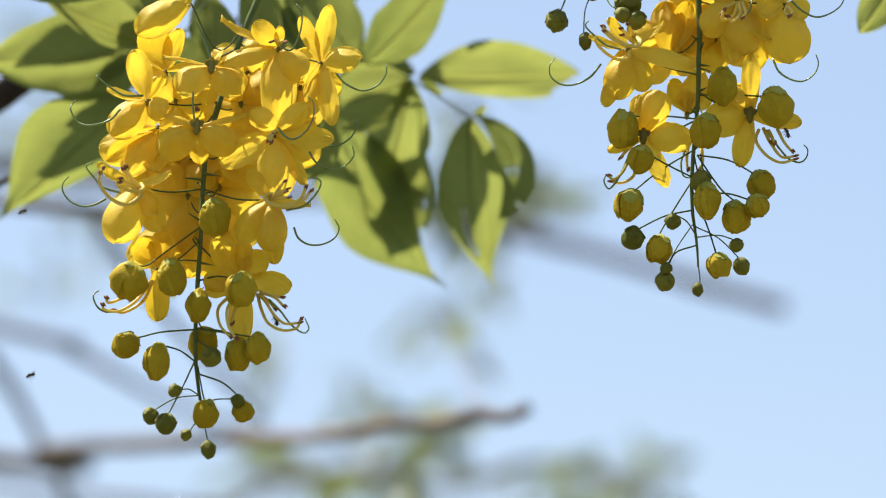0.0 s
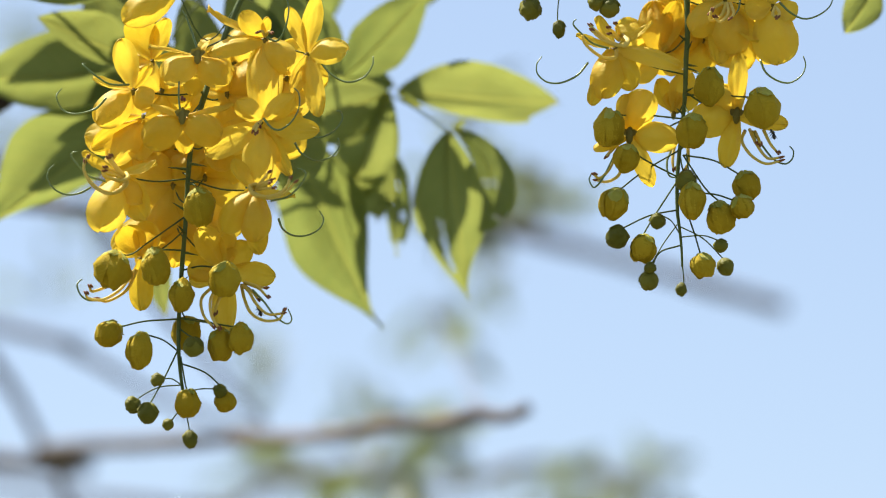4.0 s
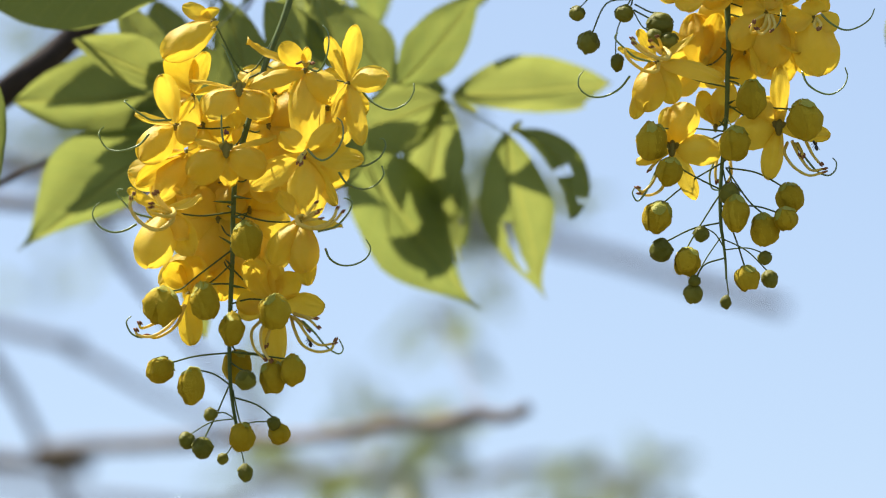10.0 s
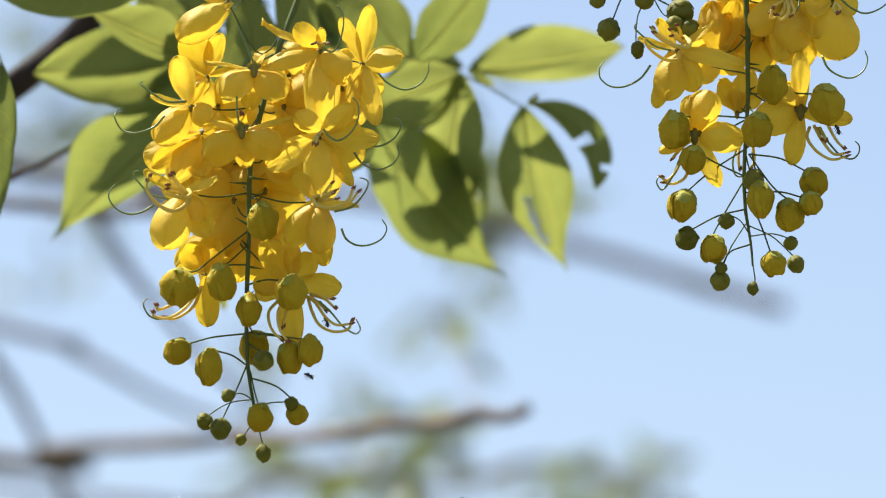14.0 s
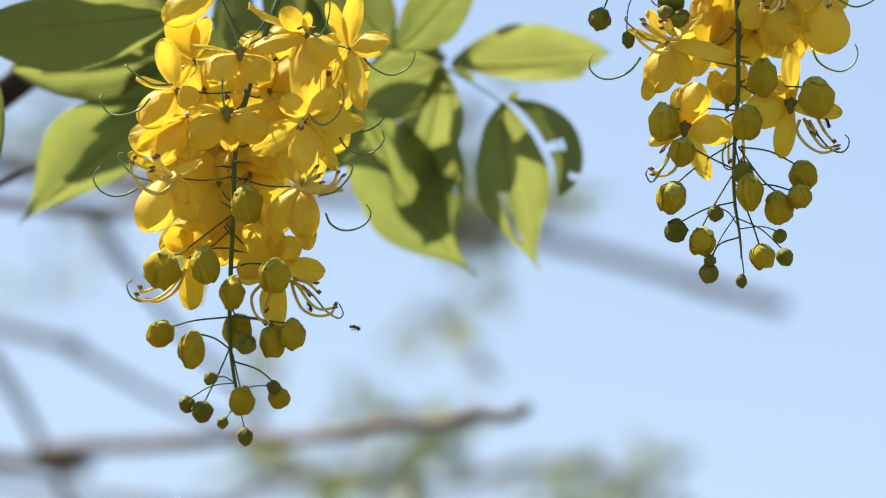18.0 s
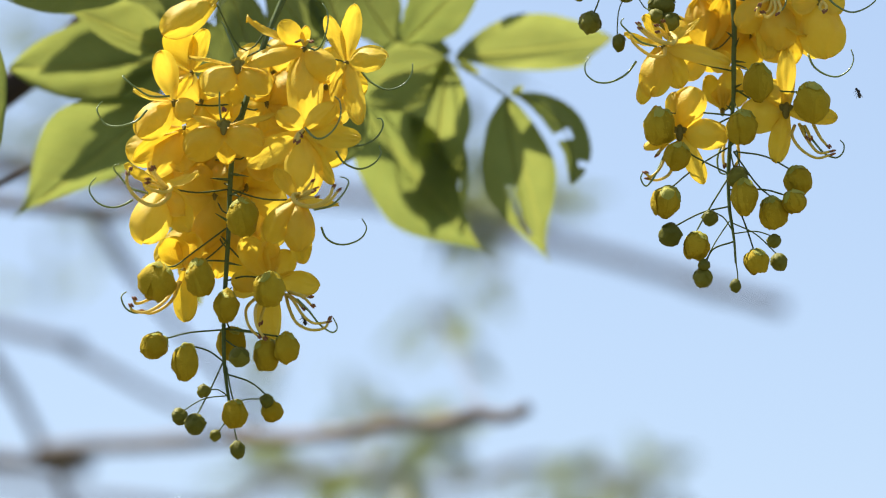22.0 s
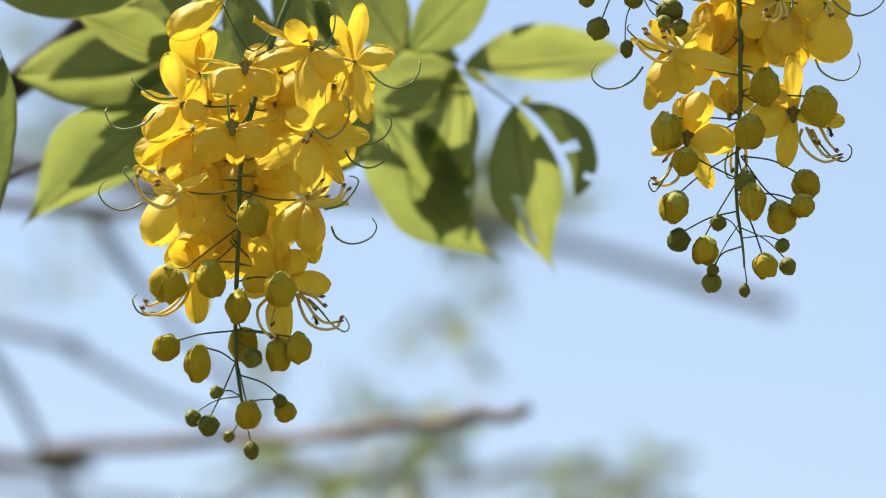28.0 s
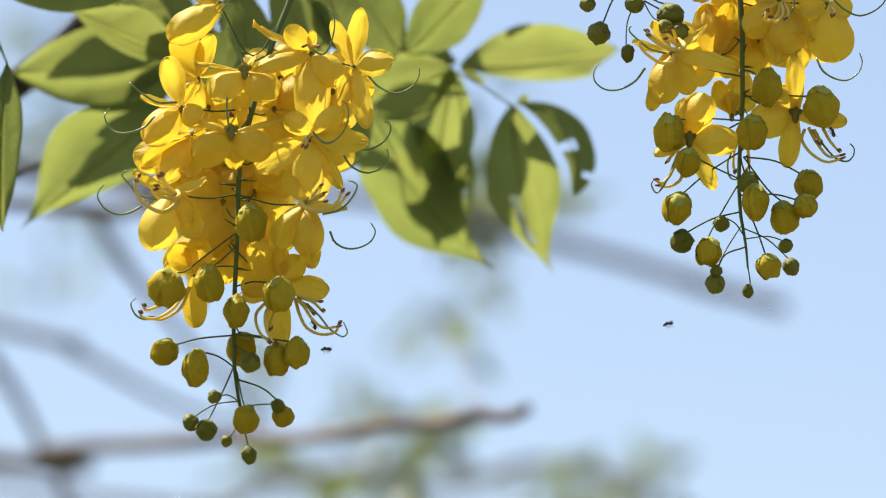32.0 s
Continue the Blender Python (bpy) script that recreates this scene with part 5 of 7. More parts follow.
# stems for three added leaflets that stay above the view
twig_stem(upper_twig, [(43.9, -58, 19.9), (1.7, -40.0, 27.9), (-40.5, -33.9, 20.0)], 0.7, 0.4)
twig_stem(upper_twig, [(43.9, -58, 19.9), (13.3, -44.5, 26.9), (-17.3, -43.1, 17.8)], 0.7, 0.4)
twig_stem(upper_twig, [(43.9, -58, 19.9), (12.0, -42.4, 16.5), (-19.9, -38.7, -2.9)], 0.7, 0.4)
leaf_e1 = leaflet(upper_twig, (25.2, -62.0, -59.7), (-1.1, -60.0, -21.9), 13.3, 14.4, roll=5)
leaf_e2 = leaflet(upper_twig, (37.3, -66.0, -59.4), (23.6, -64.0, -17.4), 12.3, 12.3, roll=-5)
leaf_e3 = leaflet(upper_twig, (-7.0, -58.0, -67.0), (-20.9, -56.0, -20.8), 12.3, 12.8, roll=10)
leaf_e4 = leaflet(upper_twig, (-20.2, -62.0, -74.9), (-39.3, -60.0, -41.3), 12.3, 12.3, roll=0)
leaf_e5 = leaflet(upper_twig, (5.6, -70.0, -93.3), (-14.8, -66.0, -56.6), 15.4, 15.4, roll=0)
leaf_e6 = leaflet(upper_twig, (28.3, -74.0, -95.6), (8.0, -70.0, -59.0), 16.0, 16.0, roll=0)
leaf_e7 = leaflet(upper_twig, (27.0, -70.0, -117.8), (41.3, -64.0, -75.4), 13.8, 13.8, roll=0)
leaf_e8 = leaflet(upper_twig, (-7.2, -76.0, -127.3), (0.3, -72.0, -85.5), 18.6, 18.6, roll=0)
# unseen shade casters, added to darken some of the e leaves
leaflet(upper_twig, (-40.5, -33.9, 20.0), (-64.9, -31.9, 50.9), 12.3, 13.3)
leaflet(upper_twig, (-17.3, -43.1, 17.8), (-41.5, -39.1, 40.7), 16.0, 16.0)
leaflet(upper_twig, (-19.9, -38.7, -2.9), (-12.2, -34.7, 28.0), 13.3, 13.3)
high_twig = thing("leafy_twig", pose(-0.1314, 2.3511, 2.1444), "yellow-green compound leaf half in shade beside the branch", "leafy twig", "leafy twigs")
twig_stem(high_twig, [(31.6, 20, 25.4), (14.5, 12, -12), (5, 8, -46), (7.5, 12, -36)], 0.9, 0.45)
# stem to the added shade caster
twig_stem(high_twig, [(31.6, 20, 25.4), (2.8, 26.1, 42.6), (-26.0, 20.1, 43.9)], 0.7, 0.4)
leaf_g1 = leaflet(high_twig, (4.3, -10.0, -50.7), (-47.5, -14.0, -28.9), 6.8, 17.3, arch=0.03, roll=0)
leaf_g2 = leaflet(high_twig, (0.7, -4.0, -50.0), (-26.9, -4.0, -6.7), 10.5, 11.5, roll=-10)
# unseen leaflet, added overhead to put part of this twig in shade
leaflet(high_twig, (-26.0, 20.1, 43.9), (-50.1, 20.1, 74.6), 12.1, 10.5)
hanging_twig = thing("leafy_twig", pose(-0.1185, 2.285, 2.1303), "large dark green leaf dipping in the wind", "leafy twig", "leafy twigs")
twig_stem(hanging_twig, [(34.9, 60, 43.9), (20.4, 30, 23.1), (11.1, 8, 7.5), (0, 0, 0)], 0.9, 0.45)
leaf_h1 = leaflet(hanging_twig, (-4.4, 0.0, -4.5), (-105.8, 6.0, -2.8), 22.8, 14.9, peaks=(0.53, 0.5), roll=0)
# unseen copy above h1, added only to keep h1 in shade
leaflet(hanging_twig, (-31.4, 16.9, 57.4), (-135.2, 22.9, 59.0), 24.8, 16.4, peaks=(0.53, 0.5), roll=0)
leaf_a13 = leaflet(right_twig, (-7.0, 26.0, -20.0), (-17.0, 62.0, -67.0), 15.0, 16.0, arch=0.03, drawn=1.2, peaks=(0.42, 0.45), roll=4, keep=bitten_side)
twig_stem(right_twig, [(-4.1, -8.0, -2.6), (-5.5, 10, -9), (-7.0, 26.0, -20.0)], 0.5, 0.4)

# ---- small dark bees ----
def bee(at, label):
    ob = thing("bee", pose(*at), label, "bee", "small bees")
    bm = bmesh.new()
    ball(bm, (0, 0, 0), 0.0010, 0.0009, 0.0009, 12, 8)
    ball(bm, (-0.0014, 0, -0.0003), 0.0008, 0.0007, 0.0007, 12, 8)
    part("thorax", bm, CHITIN, ob)
    bm = bmesh.new()
    ball(bm, (0.0020, 0, -0.0006), 0.0016, 0.0009, 0.0009, 12, 8, Matrix.Rotation(radians(22), 4, "Y"))
    part("abdomen", bm, CHITIN, ob)
    for side in (-1, 1):
        bm = bmesh.new()
        blade(bm, 0.0042, 0.0017, petal_profile, 0.1, 0.1, 0.05, 3.0 + side, 6, 4)
        part("wing", bm, WING, ob, at=Matrix.Translation((0.0002, 0.0003 * side, 0.0008)) @ facing((0.8, 0.45 * side, 0.45), 60 * side))
        for k in range(3):
            bm = bmesh.new()
            x = -0.0007 + 0.0007 * k
            tube(bm, [(x, 0.0005 * side, -0.0006), (x + 0.0004 * k, 0.0012 * side, -0.0014), (x + 0.0009 * k, 0.0014 * side, -0.0025)], 0.00013, 0.00008, 5)
            part("leg", bm, CHITIN, ob)
    for piece in ob.children:
        piece.matrix_local = Matrix.Scale(0.87, 4) @ piece.matrix_local
    return ob


bee_one = bee((-0.1804, 2.1711, 1.9053), "tiny black stingless bee flying beside the flowers")
bee_two = bee((-0.1851, 2.1711, 1.9785), "tiny black stingless bee flying beside the flowers")
bee_three = bee((-0.0584, 2.1771, 1.9321), "tiny black bee clinging to the flower stamens")
bee_four = bee((0.1693, 2.1771, 2.0176), "tiny black bee clinging to the flower stamens")


def motions():
    def sway(ob, depth, rows):
        walk(ob, [(t, pose(x, depth, z, 0, turn, 0)) for t, x, z, turn in rows])

    def swing(leaf, rows):
        rest = leaf.matrix_basis.copy()
        base, set_of = Matrix.Translation(rest.translation), rest.to_3x3().to_4x4()
        walk(leaf, [(t, base @ Matrix.Rotation(radians(turn), 4, "Y") @ set_of) for t, turn in rows])

    sway(near_cluster, 2.1911, [(0, -0.0939, 1.9479, 1.27), (0.5, -0.0960, 1.9510, 1.82), (1, -0.0966, 1.9505, 1.50), (1.5, -0.1054, 1.9574, 3.44), (2, -0.0930, 1.9448, -1.07), (2.5, -0.1121, 1.9589, 4.13), (3, -0.1051, 1.9514, 2.44), (3.5, -0.1039, 1.9536, 2.17), (4, -0.1011, 1.9524, 1.94), (4.5, -0.1036, 1.9534, 2.36), (5, -0.0985, 1.9513, 1.86), (5.5, -0.0988, 1.9514, 2.02), (6, -0.0928, 1.9466, 1.05), (6.5, -0.0935, 1.9502, 1.88), (7, -0.0942, 1.9465, 1.73), (7.5, -0.0924, 1.9506, 1.09), (8, -0.0935, 1.9542, 1.89), (8.5, -0.0928, 1.9509, 2.23), (9, -0.0828, 1.9450, -0.05), (9.5, -0.0862, 1.9506, 0.85), (10, -0.0793, 1.9378, -0.12), (10.5, -0.0826, 1.9445, 0.93), (11, -0.0776, 1.9473, -0.08), (11.5, -0.0780, 1.9433, 0.07), (12, -0.0779, 1.9450, 0.69), (12.5, -0.0753, 1.9473, 0.17), (13, -0.0719, 1.9436, -0.51), (13.5, -0.0749, 1.9484, 0.23), (14, -0.0720, 1.9465, -0.56), (14.5, -0.0737, 1.9468, -0.11), (15, -0.0725, 1.9472, -0.33), (15.5, -0.0767, 1.9499, 0.10), (16, -0.0731, 1.9493, -0.40), (16.5, -0.0751, 1.9510, -0.24), (17, -0.0726, 1.9463, -1.37), (17.5, -0.0744, 1.9480, -1.05), (18, -0.0793, 1.9538, 0.07), (18.5, -0.0828, 1.9461, 0.80), (19, -0.0773, 1.9478, -0.56), (19.5, -0.0773, 1.9486, -0.66), (20, -0.0834, 1.9461, 1.40), (20.5, -0.0793, 1.9462, -0.11), (21, -0.0766, 1.9500, -0.98), (21.5, -0.0810, 1.9478, 0.54), (22, -0.0816, 1.9479, 0.83), (22.5, -0.0790, 1.9508, -0.24), (23, -0.0794, 1.9481, 0.00), (23.5, -0.0820, 1.9479, 0.80), (24, -0.0794, 1.9498, 0.02), (24.5, -0.0770, 1.9481, -0.36), (25, -0.0815, 1.9497, 1.01), (25.5, -0.0780, 1.9475, 0.12), (26, -0.0756, 1.9464, -0.24), (26.5, -0.0786, 1.9474, 0.06), (27, -0.0740, 1.9454, -0.56), (27.5, -0.0748, 1.9455, -0.53), (28, -0.0767, 1.9477, -0.08), (28.5, -0.0782, 1.9464, 0.26), (29, -0.0762, 1.9443, -0.14), (29.5, -0.0794, 1.9454, 0.23), (30, -0.0775, 1.9453, -0.16), (30.5, -0.0788, 1.9462, 0.35), (31, -0.0774, 1.9451, -0.04), (31.5, -0.0785, 1.9458, 0.52), (32, -0.0774, 1.9456, 0.17)])
    sway(side_cluster, 2.1951, [(0, 0.1143, 2.0005, 1.32), (0.5, 0.1145, 2.0022, 2.16), (1, 0.1183, 2.0012, 0.35), (1.5, 0.1087, 1.9991, 1.38), (2, 0.1119, 2.0012, 1.33), (2.5, 0.1064, 2.0061, 2.55), (3, 0.1094, 1.9990, 0.85), (3.5, 0.1076, 1.9994, 1.97), (4, 0.1079, 2.0005, 2.20), (4.5, 0.1078, 2.0017, 2.46), (5, 0.1115, 2.0013, 2.28), (5.5, 0.1102, 2.0030, 2.69), (6, 0.1148, 1.9978, 1.41), (6.5, 0.1179, 1.9949, 1.11), (7, 0.1202, 2.0002, 0.39), (7.5, 0.1176, 2.0051, 1.53), (8, 0.1160, 2.0016, 2.18), (8.5, 0.1228, 1.9994, 1.13), (9, 0.1317, 1.9971, -0.50), (9.5, 0.1250, 1.9977, 1.65), (10, 0.1269, 1.9948, 1.57), (10.5, 0.1321, 1.9959, -0.27), (11, 0.1349, 1.9961, -0.94), (11.5, 0.1292, 1.9978, 1.24), (12, 0.1338, 1.9993, 0.56), (12.5, 0.1364, 1.9985, -0.03), (13, 0.1367, 1.9958, -0.24), (13.5, 0.1376, 2.0007, -0.29), (14, 0.1374, 2.0010, -0.07), (14.5, 0.1357, 1.9984, 0.31), (15, 0.1357, 1.9997, 0.21), (15.5, 0.1354, 2.0011, 0.14), (16, 0.1388, 2.0009, -0.38), (16.5, 0.1373, 2.0028, -0.30), (17, 0.1365, 2.0005, -0.70), (17.5, 0.1321, 2.0039, 0.73), (18, 0.1328, 2.0043, 0.31), (18.5, 0.1321, 1.9994, 0.00), (19, 0.1324, 2.0003, 0.19), (19.5, 0.1315, 2.0010, 0.37), (20, 0.1306, 2.0016, 0.67), (20.5, 0.1316, 1.9999, 0.19), (21, 0.1329, 2.0006, -0.10), (21.5, 0.1311, 2.0024, 0.48), (22, 0.1305, 2.0022, 0.73), (22.5, 0.1313, 2.0019, 0.31), (23, 0.1321, 2.0012, 0.00), (23.5, 0.1310, 2.0020, 0.56), (24, 0.1310, 2.0027, 0.55), (24.5, 0.1332, 2.0014, 0.19), (25, 0.1319, 2.0016, 0.37), (25.5, 0.1333, 2.0009, 0.01), (26, 0.1333, 2.0007, 0.06), (26.5, 0.1330, 2.0007, 0.14), (27, 0.1364, 1.9992, -0.23), (27.5, 0.1348, 1.9997, 0.01), (28, 0.1339, 2.0001, 0.18), (28.5, 0.1335, 1.9985, 0.18), (29, 0.1352, 1.9985, 0.01), (29.5, 0.1315, 1.9992, 0.49), (30, 0.1337, 1.9991, 0.02), (30.5, 0.1334, 1.9993, 0.08), (31, 0.1333, 1.9998, 0.26), (31.5, 0.1326, 2.0001, 0.64), (32, 0.1351, 1.9998, -0.22)])
    sway(bud_cluster, 2.1851, [(0, 0.0572, 2.0637, 0.00), (0.5, 0.0629, 2.0661, 0.00), (1, 0.0546, 2.0621, 0.00), (1.5, 0.0445, 2.0699, 0.00), (2, 0.0619, 2.0601, 0.00), (2.5, 0.0479, 2.0685, 0.00), (3, 0.0477, 2.0644, 0.00), (3.5, 0.0462, 2.0695, 0.00), (4, 0.0455, 2.0692, 0.22), (4.5, 0.0493, 2.0670, -0.10), (5, 0.0503, 2.0659, -0.08), (5.5, 0.0508, 2.0651, 0.00), (6, 0.0538, 2.0588, 0.00), (6.5, 0.0604, 2.0643, 0.00), (7, 0.0546, 2.0627, 0.00), (7.5, 0.0608, 2.0629, 0.00), (8, 0.0641, 2.0657, 0.00), (8.5, 0.0606, 2.0653, 0.00), (9, 0.0673, 2.0582, 0.00), (9.5, 0.0704, 2.0623, 0.00), (10, 0.0713, 2.0538, 0.00), (10.5, 0.0706, 2.0554, 0.00), (11, 0.0762, 2.0596, 0.00), (11.5, 0.0727, 2.0594, 0.00), (12, 0.0754, 2.0570, 0.00), (12.5, 0.0783, 2.0603, 0.00), (13, 0.0777, 2.0578, 0.00), (13.5, 0.0806, 2.0613, 0.00), (14, 0.0804, 2.0597, 0.00), (14.5, 0.0787, 2.0601, 0.00), (15, 0.0768, 2.0626, 0.22), (15.5, 0.0795, 2.0631, -0.10), (16, 0.0794, 2.0648, -0.08), (16.5, 0.0787, 2.0667, 0.00), (17, 0.0808, 2.0586, 0.00), (17.5, 0.0737, 2.0659, 0.00), (18, 0.0764, 2.0645, 0.00), (18.5, 0.0711, 2.0591, 0.00), (19, 0.0725, 2.0617, 0.00), (19.5, 0.0748, 2.0613, 0.00), (20, 0.0708, 2.0592, 0.00), (20.5, 0.0725, 2.0609, 0.00), (21, 0.0752, 2.0605, 0.00), (21.5, 0.0717, 2.0617, 0.00), (22, 0.0721, 2.0629, 0.00), (22.5, 0.0733, 2.0627, 0.00), (23, 0.0719, 2.0611, 0.00), (23.5, 0.0729, 2.0625, 0.00), (24, 0.0737, 2.0625, 0.00), (24.5, 0.0735, 2.0605, 0.00), (25, 0.0725, 2.0635, 0.00), (25.5, 0.0758, 2.0609, 0.00), (26, 0.0740, 2.0613, 0.22), (26.5, 0.0768, 2.0597, -0.10), (27, 0.0768, 2.0593, -0.08), (27.5, 0.0762, 2.0592, 0.00), (28, 0.0756, 2.0601, 0.00), (28.5, 0.0767, 2.0600, 0.00), (29, 0.0775, 2.0578, 0.00), (29.5, 0.0715, 2.0582, 0.00), (30, 0.0775, 2.0597, 0.00), (30.5, 0.0744, 2.0578, 0.00), (31, 0.0738, 2.0586, 0.00), (31.5, 0.0775, 2.0590, 0.00), (32, 0.0760, 2.0580, 0.00)])
    sway(right_twig, 2.4011, [(0, -0.0113, 2.0962, 2.84), (0.5, -0.0088, 2.0862, 6.65), (1, -0.0148, 2.0862, 11.22), (1.5, -0.0231, 2.0840, 5.70), (2, -0.0203, 2.0791, 9.40), (2.5, -0.0253, 2.0848, 3.89), (3, -0.0250, 2.0848, 1.26), (3.5, -0.0239, 2.0885, 2.55), (4, -0.0218, 2.0894, 3.21), (4.5, -0.0228, 2.0915, 4.22), (5, -0.0172, 2.0910, 4.51), (5.5, -0.0178, 2.0930, 5.48), (6, -0.0110, 2.0882, 7.53), (6.5, -0.0060, 2.0873, 8.01), (7, -0.0106, 2.0969, 3.03), (7.5, -0.0072, 2.0934, 10.87), (8, -0.0055, 2.0921, 3.99), (8.5, -0.0013, 2.0925, -0.35), (9, 0.0029, 2.0847, 3.06), (9.5, 0.0029, 2.0804, 1.69), (10, 0.0050, 2.0869, -0.08), (10.5, 0.0046, 2.0882, 1.24), (11, 0.0084, 2.0934, -0.20), (11.5, 0.0084, 2.0960, -0.14), (12, 0.0109, 2.0921, 0.89), (12.5, 0.0135, 2.0965, 1.22), (13, 0.0139, 2.0982, -1.93), (13.5, 0.0122, 2.0973, -0.06), (14, 0.0131, 2.0995, -0.94), (14.5, 0.0135, 2.0999, -1.03), (15, 0.0129, 2.1002, -0.67), (15.5, 0.0091, 2.1018, 0.03), (16, 0.0120, 2.1006, 0.02), (16.5, 0.0086, 2.1020, 0.68), (17, 0.0070, 2.0955, 0.34), (17.5, 0.0078, 2.0985, 2.07), (18, 0.0044, 2.1029, 2.11), (18.5, 0.0044, 2.0976, 2.11), (19, 0.0048, 2.0972, 4.22), (19.5, 0.0044, 2.0976, 3.36), (20, 0.0061, 2.1029, 3.78), (20.5, 0.0065, 2.1025, 3.35), (21, 0.0065, 2.1046, 2.92), (21.5, 0.0070, 2.1046, 3.37), (22, 0.0065, 2.1064, 2.92), (22.5, 0.0057, 2.1064, 2.07), (23, 0.0044, 2.1055, 0.00), (23.5, 0.0057, 2.1055, 0.32), (24, 0.0052, 2.1055, 0.32), (24.5, 0.0070, 2.1038, 1.67), (25, 0.0070, 2.1038, 2.51), (25.5, 0.0086, 2.1020, 1.63), (26, 0.0100, 2.1015, 1.99), (26.5, 0.0082, 2.1024, 2.71), (27, 0.0130, 2.1005, 2.70), (27.5, 0.0116, 2.1011, 3.36), (28, 0.0108, 2.1020, 3.80), (28.5, 0.0103, 2.0972, 4.24), (29, 0.0116, 2.0959, 4.24), (29.5, 0.0061, 2.0955, 3.35), (30, 0.0078, 2.0985, 2.07), (30.5, 0.0074, 2.0976, 0.74), (31, 0.0091, 2.0985, 2.91), (31.5, 0.0086, 2.1020, 3.37), (32, 0.0091, 2.1016, 2.46)])
    swing(leaf_a1, [(0, 4.1), (0.5, 8.3), (1, 7.3), (1.5, 7.4), (2, 12.6), (2.5, 14.9), (3, 16.3), (3.5, 13.3), (5.5, 5.6), (6, 6.9), (6.5, 5.5), (7, 5.2), (7.5, 3.2), (8, 5.4), (8.5, 6.2), (9, 3.4), (9.5, 5.6), (10, 4.3), (10.5, 4.1), (11, 4.6), (11.5, 3.0), (12, 2.4), (12.5, 2.4), (13, 2.2), (13.5, 1.2), (14, 0.7), (14.5, 1.3), (16.5, -1.9), (17, 0.6), (17.5, 3.6), (18, 2.4), (18.5, 3.0), (19, 1.3), (19.5, 2.2), (20, -1.3), (20.5, -1.4), (21, -1.4), (21.5, -1.9), (22, -1.3), (22.5, -0.6), (23, 0.0), (23.5, -0.3), (24, -1.2), (24.5, -0.2), (25, -0.5), (25.5, -0.6), (27.5, -2.3), (28, -0.9), (28.5, -1.8), (29, -0.4), (29.5, -0.5), (30, -0.2), (30.5, -0.2), (31, 0.5), (31.5, -0.4), (32, -0.1)])
    swing(leaf_a3, [(0, -0.1), (0.5, -3.7), (1, -10.8), (1.5, -0.2), (2, -6.0), (2.5, 4.4), (3, 14.8), (3.5, 15.1), (5.5, 6.3), (6, 2.3), (6.5, -3.0), (7, 0.9), (7.5, -4.2), (8, 3.4), (8.5, 8.3), (9, 2.4), (9.5, 2.4), (10, 2.6), (10.5, 3.4), (11, 1.1), (11.5, -0.9), (12, -1.0), (12.5, -2.7), (13, 0.4), (13.5, -0.7), (14, -0.6), (14.5, -1.0), (16.5, 0.8), (17, 1.7), (17.5, -1.5), (18, 0.8), (18.5, 1.4), (19, -1.6), (19.5, -2.0), (20, -4.2), (20.5, -4.6), (21, -3.7), (21.5, -4.3), (22, -4.4), (22.5, -3.2), (23, 0.0), (23.5, -1.6), (24, -0.6), (24.5, -2.2), (25, -3.0), (25.5, -3.6), (27.5, -5.4), (28, -5.4), (28.5, -5.4), (29, -5.3), (29.5, -3.1), (30, -1.9), (30.5, 0.1), (31, -3.4), (31.5, -3.2), (32, -2.7)])
    swing(leaf_a4, [(0, 6.5), (0.5, 7.5), (1, 5.6), (1.5, 6.4), (2, 13.2), (2.5, 13.0), (3, 12.0), (3.5, 9.7), (5.5, 4.4), (6, 4.1), (6.5, 1.7), (7, 2.8), (7.5, 1.8), (8, 8.0), (8.5, 7.5), (9, 0.8), (9.5, 2.4), (10, 2.8), (10.5, 2.8), (11, 2.6), (11.5, 2.5), (12, 2.3), (12.5, 1.0), (13, 1.7), (13.5, 1.4), (14, 1.4), (14.5, 1.2), (16.5, -1.1), (17, 2.1), (17.5, 1.9), (18, 1.9), (18.5, 1.6), (19, 1.4), (19.5, 1.0), (20, -1.2), (20.5, -1.1), (21, -1.2), (21.5, -1.4), (22, -1.4), (22.5, -0.3), (23, 0.0), (23.5, 0.1), (24, -0.0), (24.5, 0.0), (25, -0.2), (25.5, 0.2), (27.5, -2.1), (28, -1.4), (28.5, -0.6), (29, -0.9), (29.5, 0.5), (30, 0.0), (30.5, 0.9), (31, 0.4), (31.5, -0.0), (32, 0.1)])
    swing(leaf_a5, [(0, 20.3), (1, 20.6), (2, 22.8), (3, 21.8), (6, 9.8), (7, 6.1), (8, 9.3), (9, 4.7), (10, 3.1), (12, 3.8), (14, -1.5), (16.5, 0.1), (17, 5.3), (17.5, 3.8), (18, 5.7), (18.5, 5.0), (19, 8.3), (19.5, 6.3), (20, 1.0), (20.5, 1.1), (21, 0.3), (21.5, 0.2), (22, 0.1), (22.5, 0.5), (23, 0.0), (23.5, 0.6), (24, -0.4), (24.5, 1.4), (25, 1.7), (25.5, 0.9), (27.5, -0.5), (28, 1.3), (28.5, 2.2), (29, 1.1), (29.5, 5.1), (30, 1.9), (30.5, 3.7), (31, 2.8), (31.5, 2.3), (32, 2.0)])
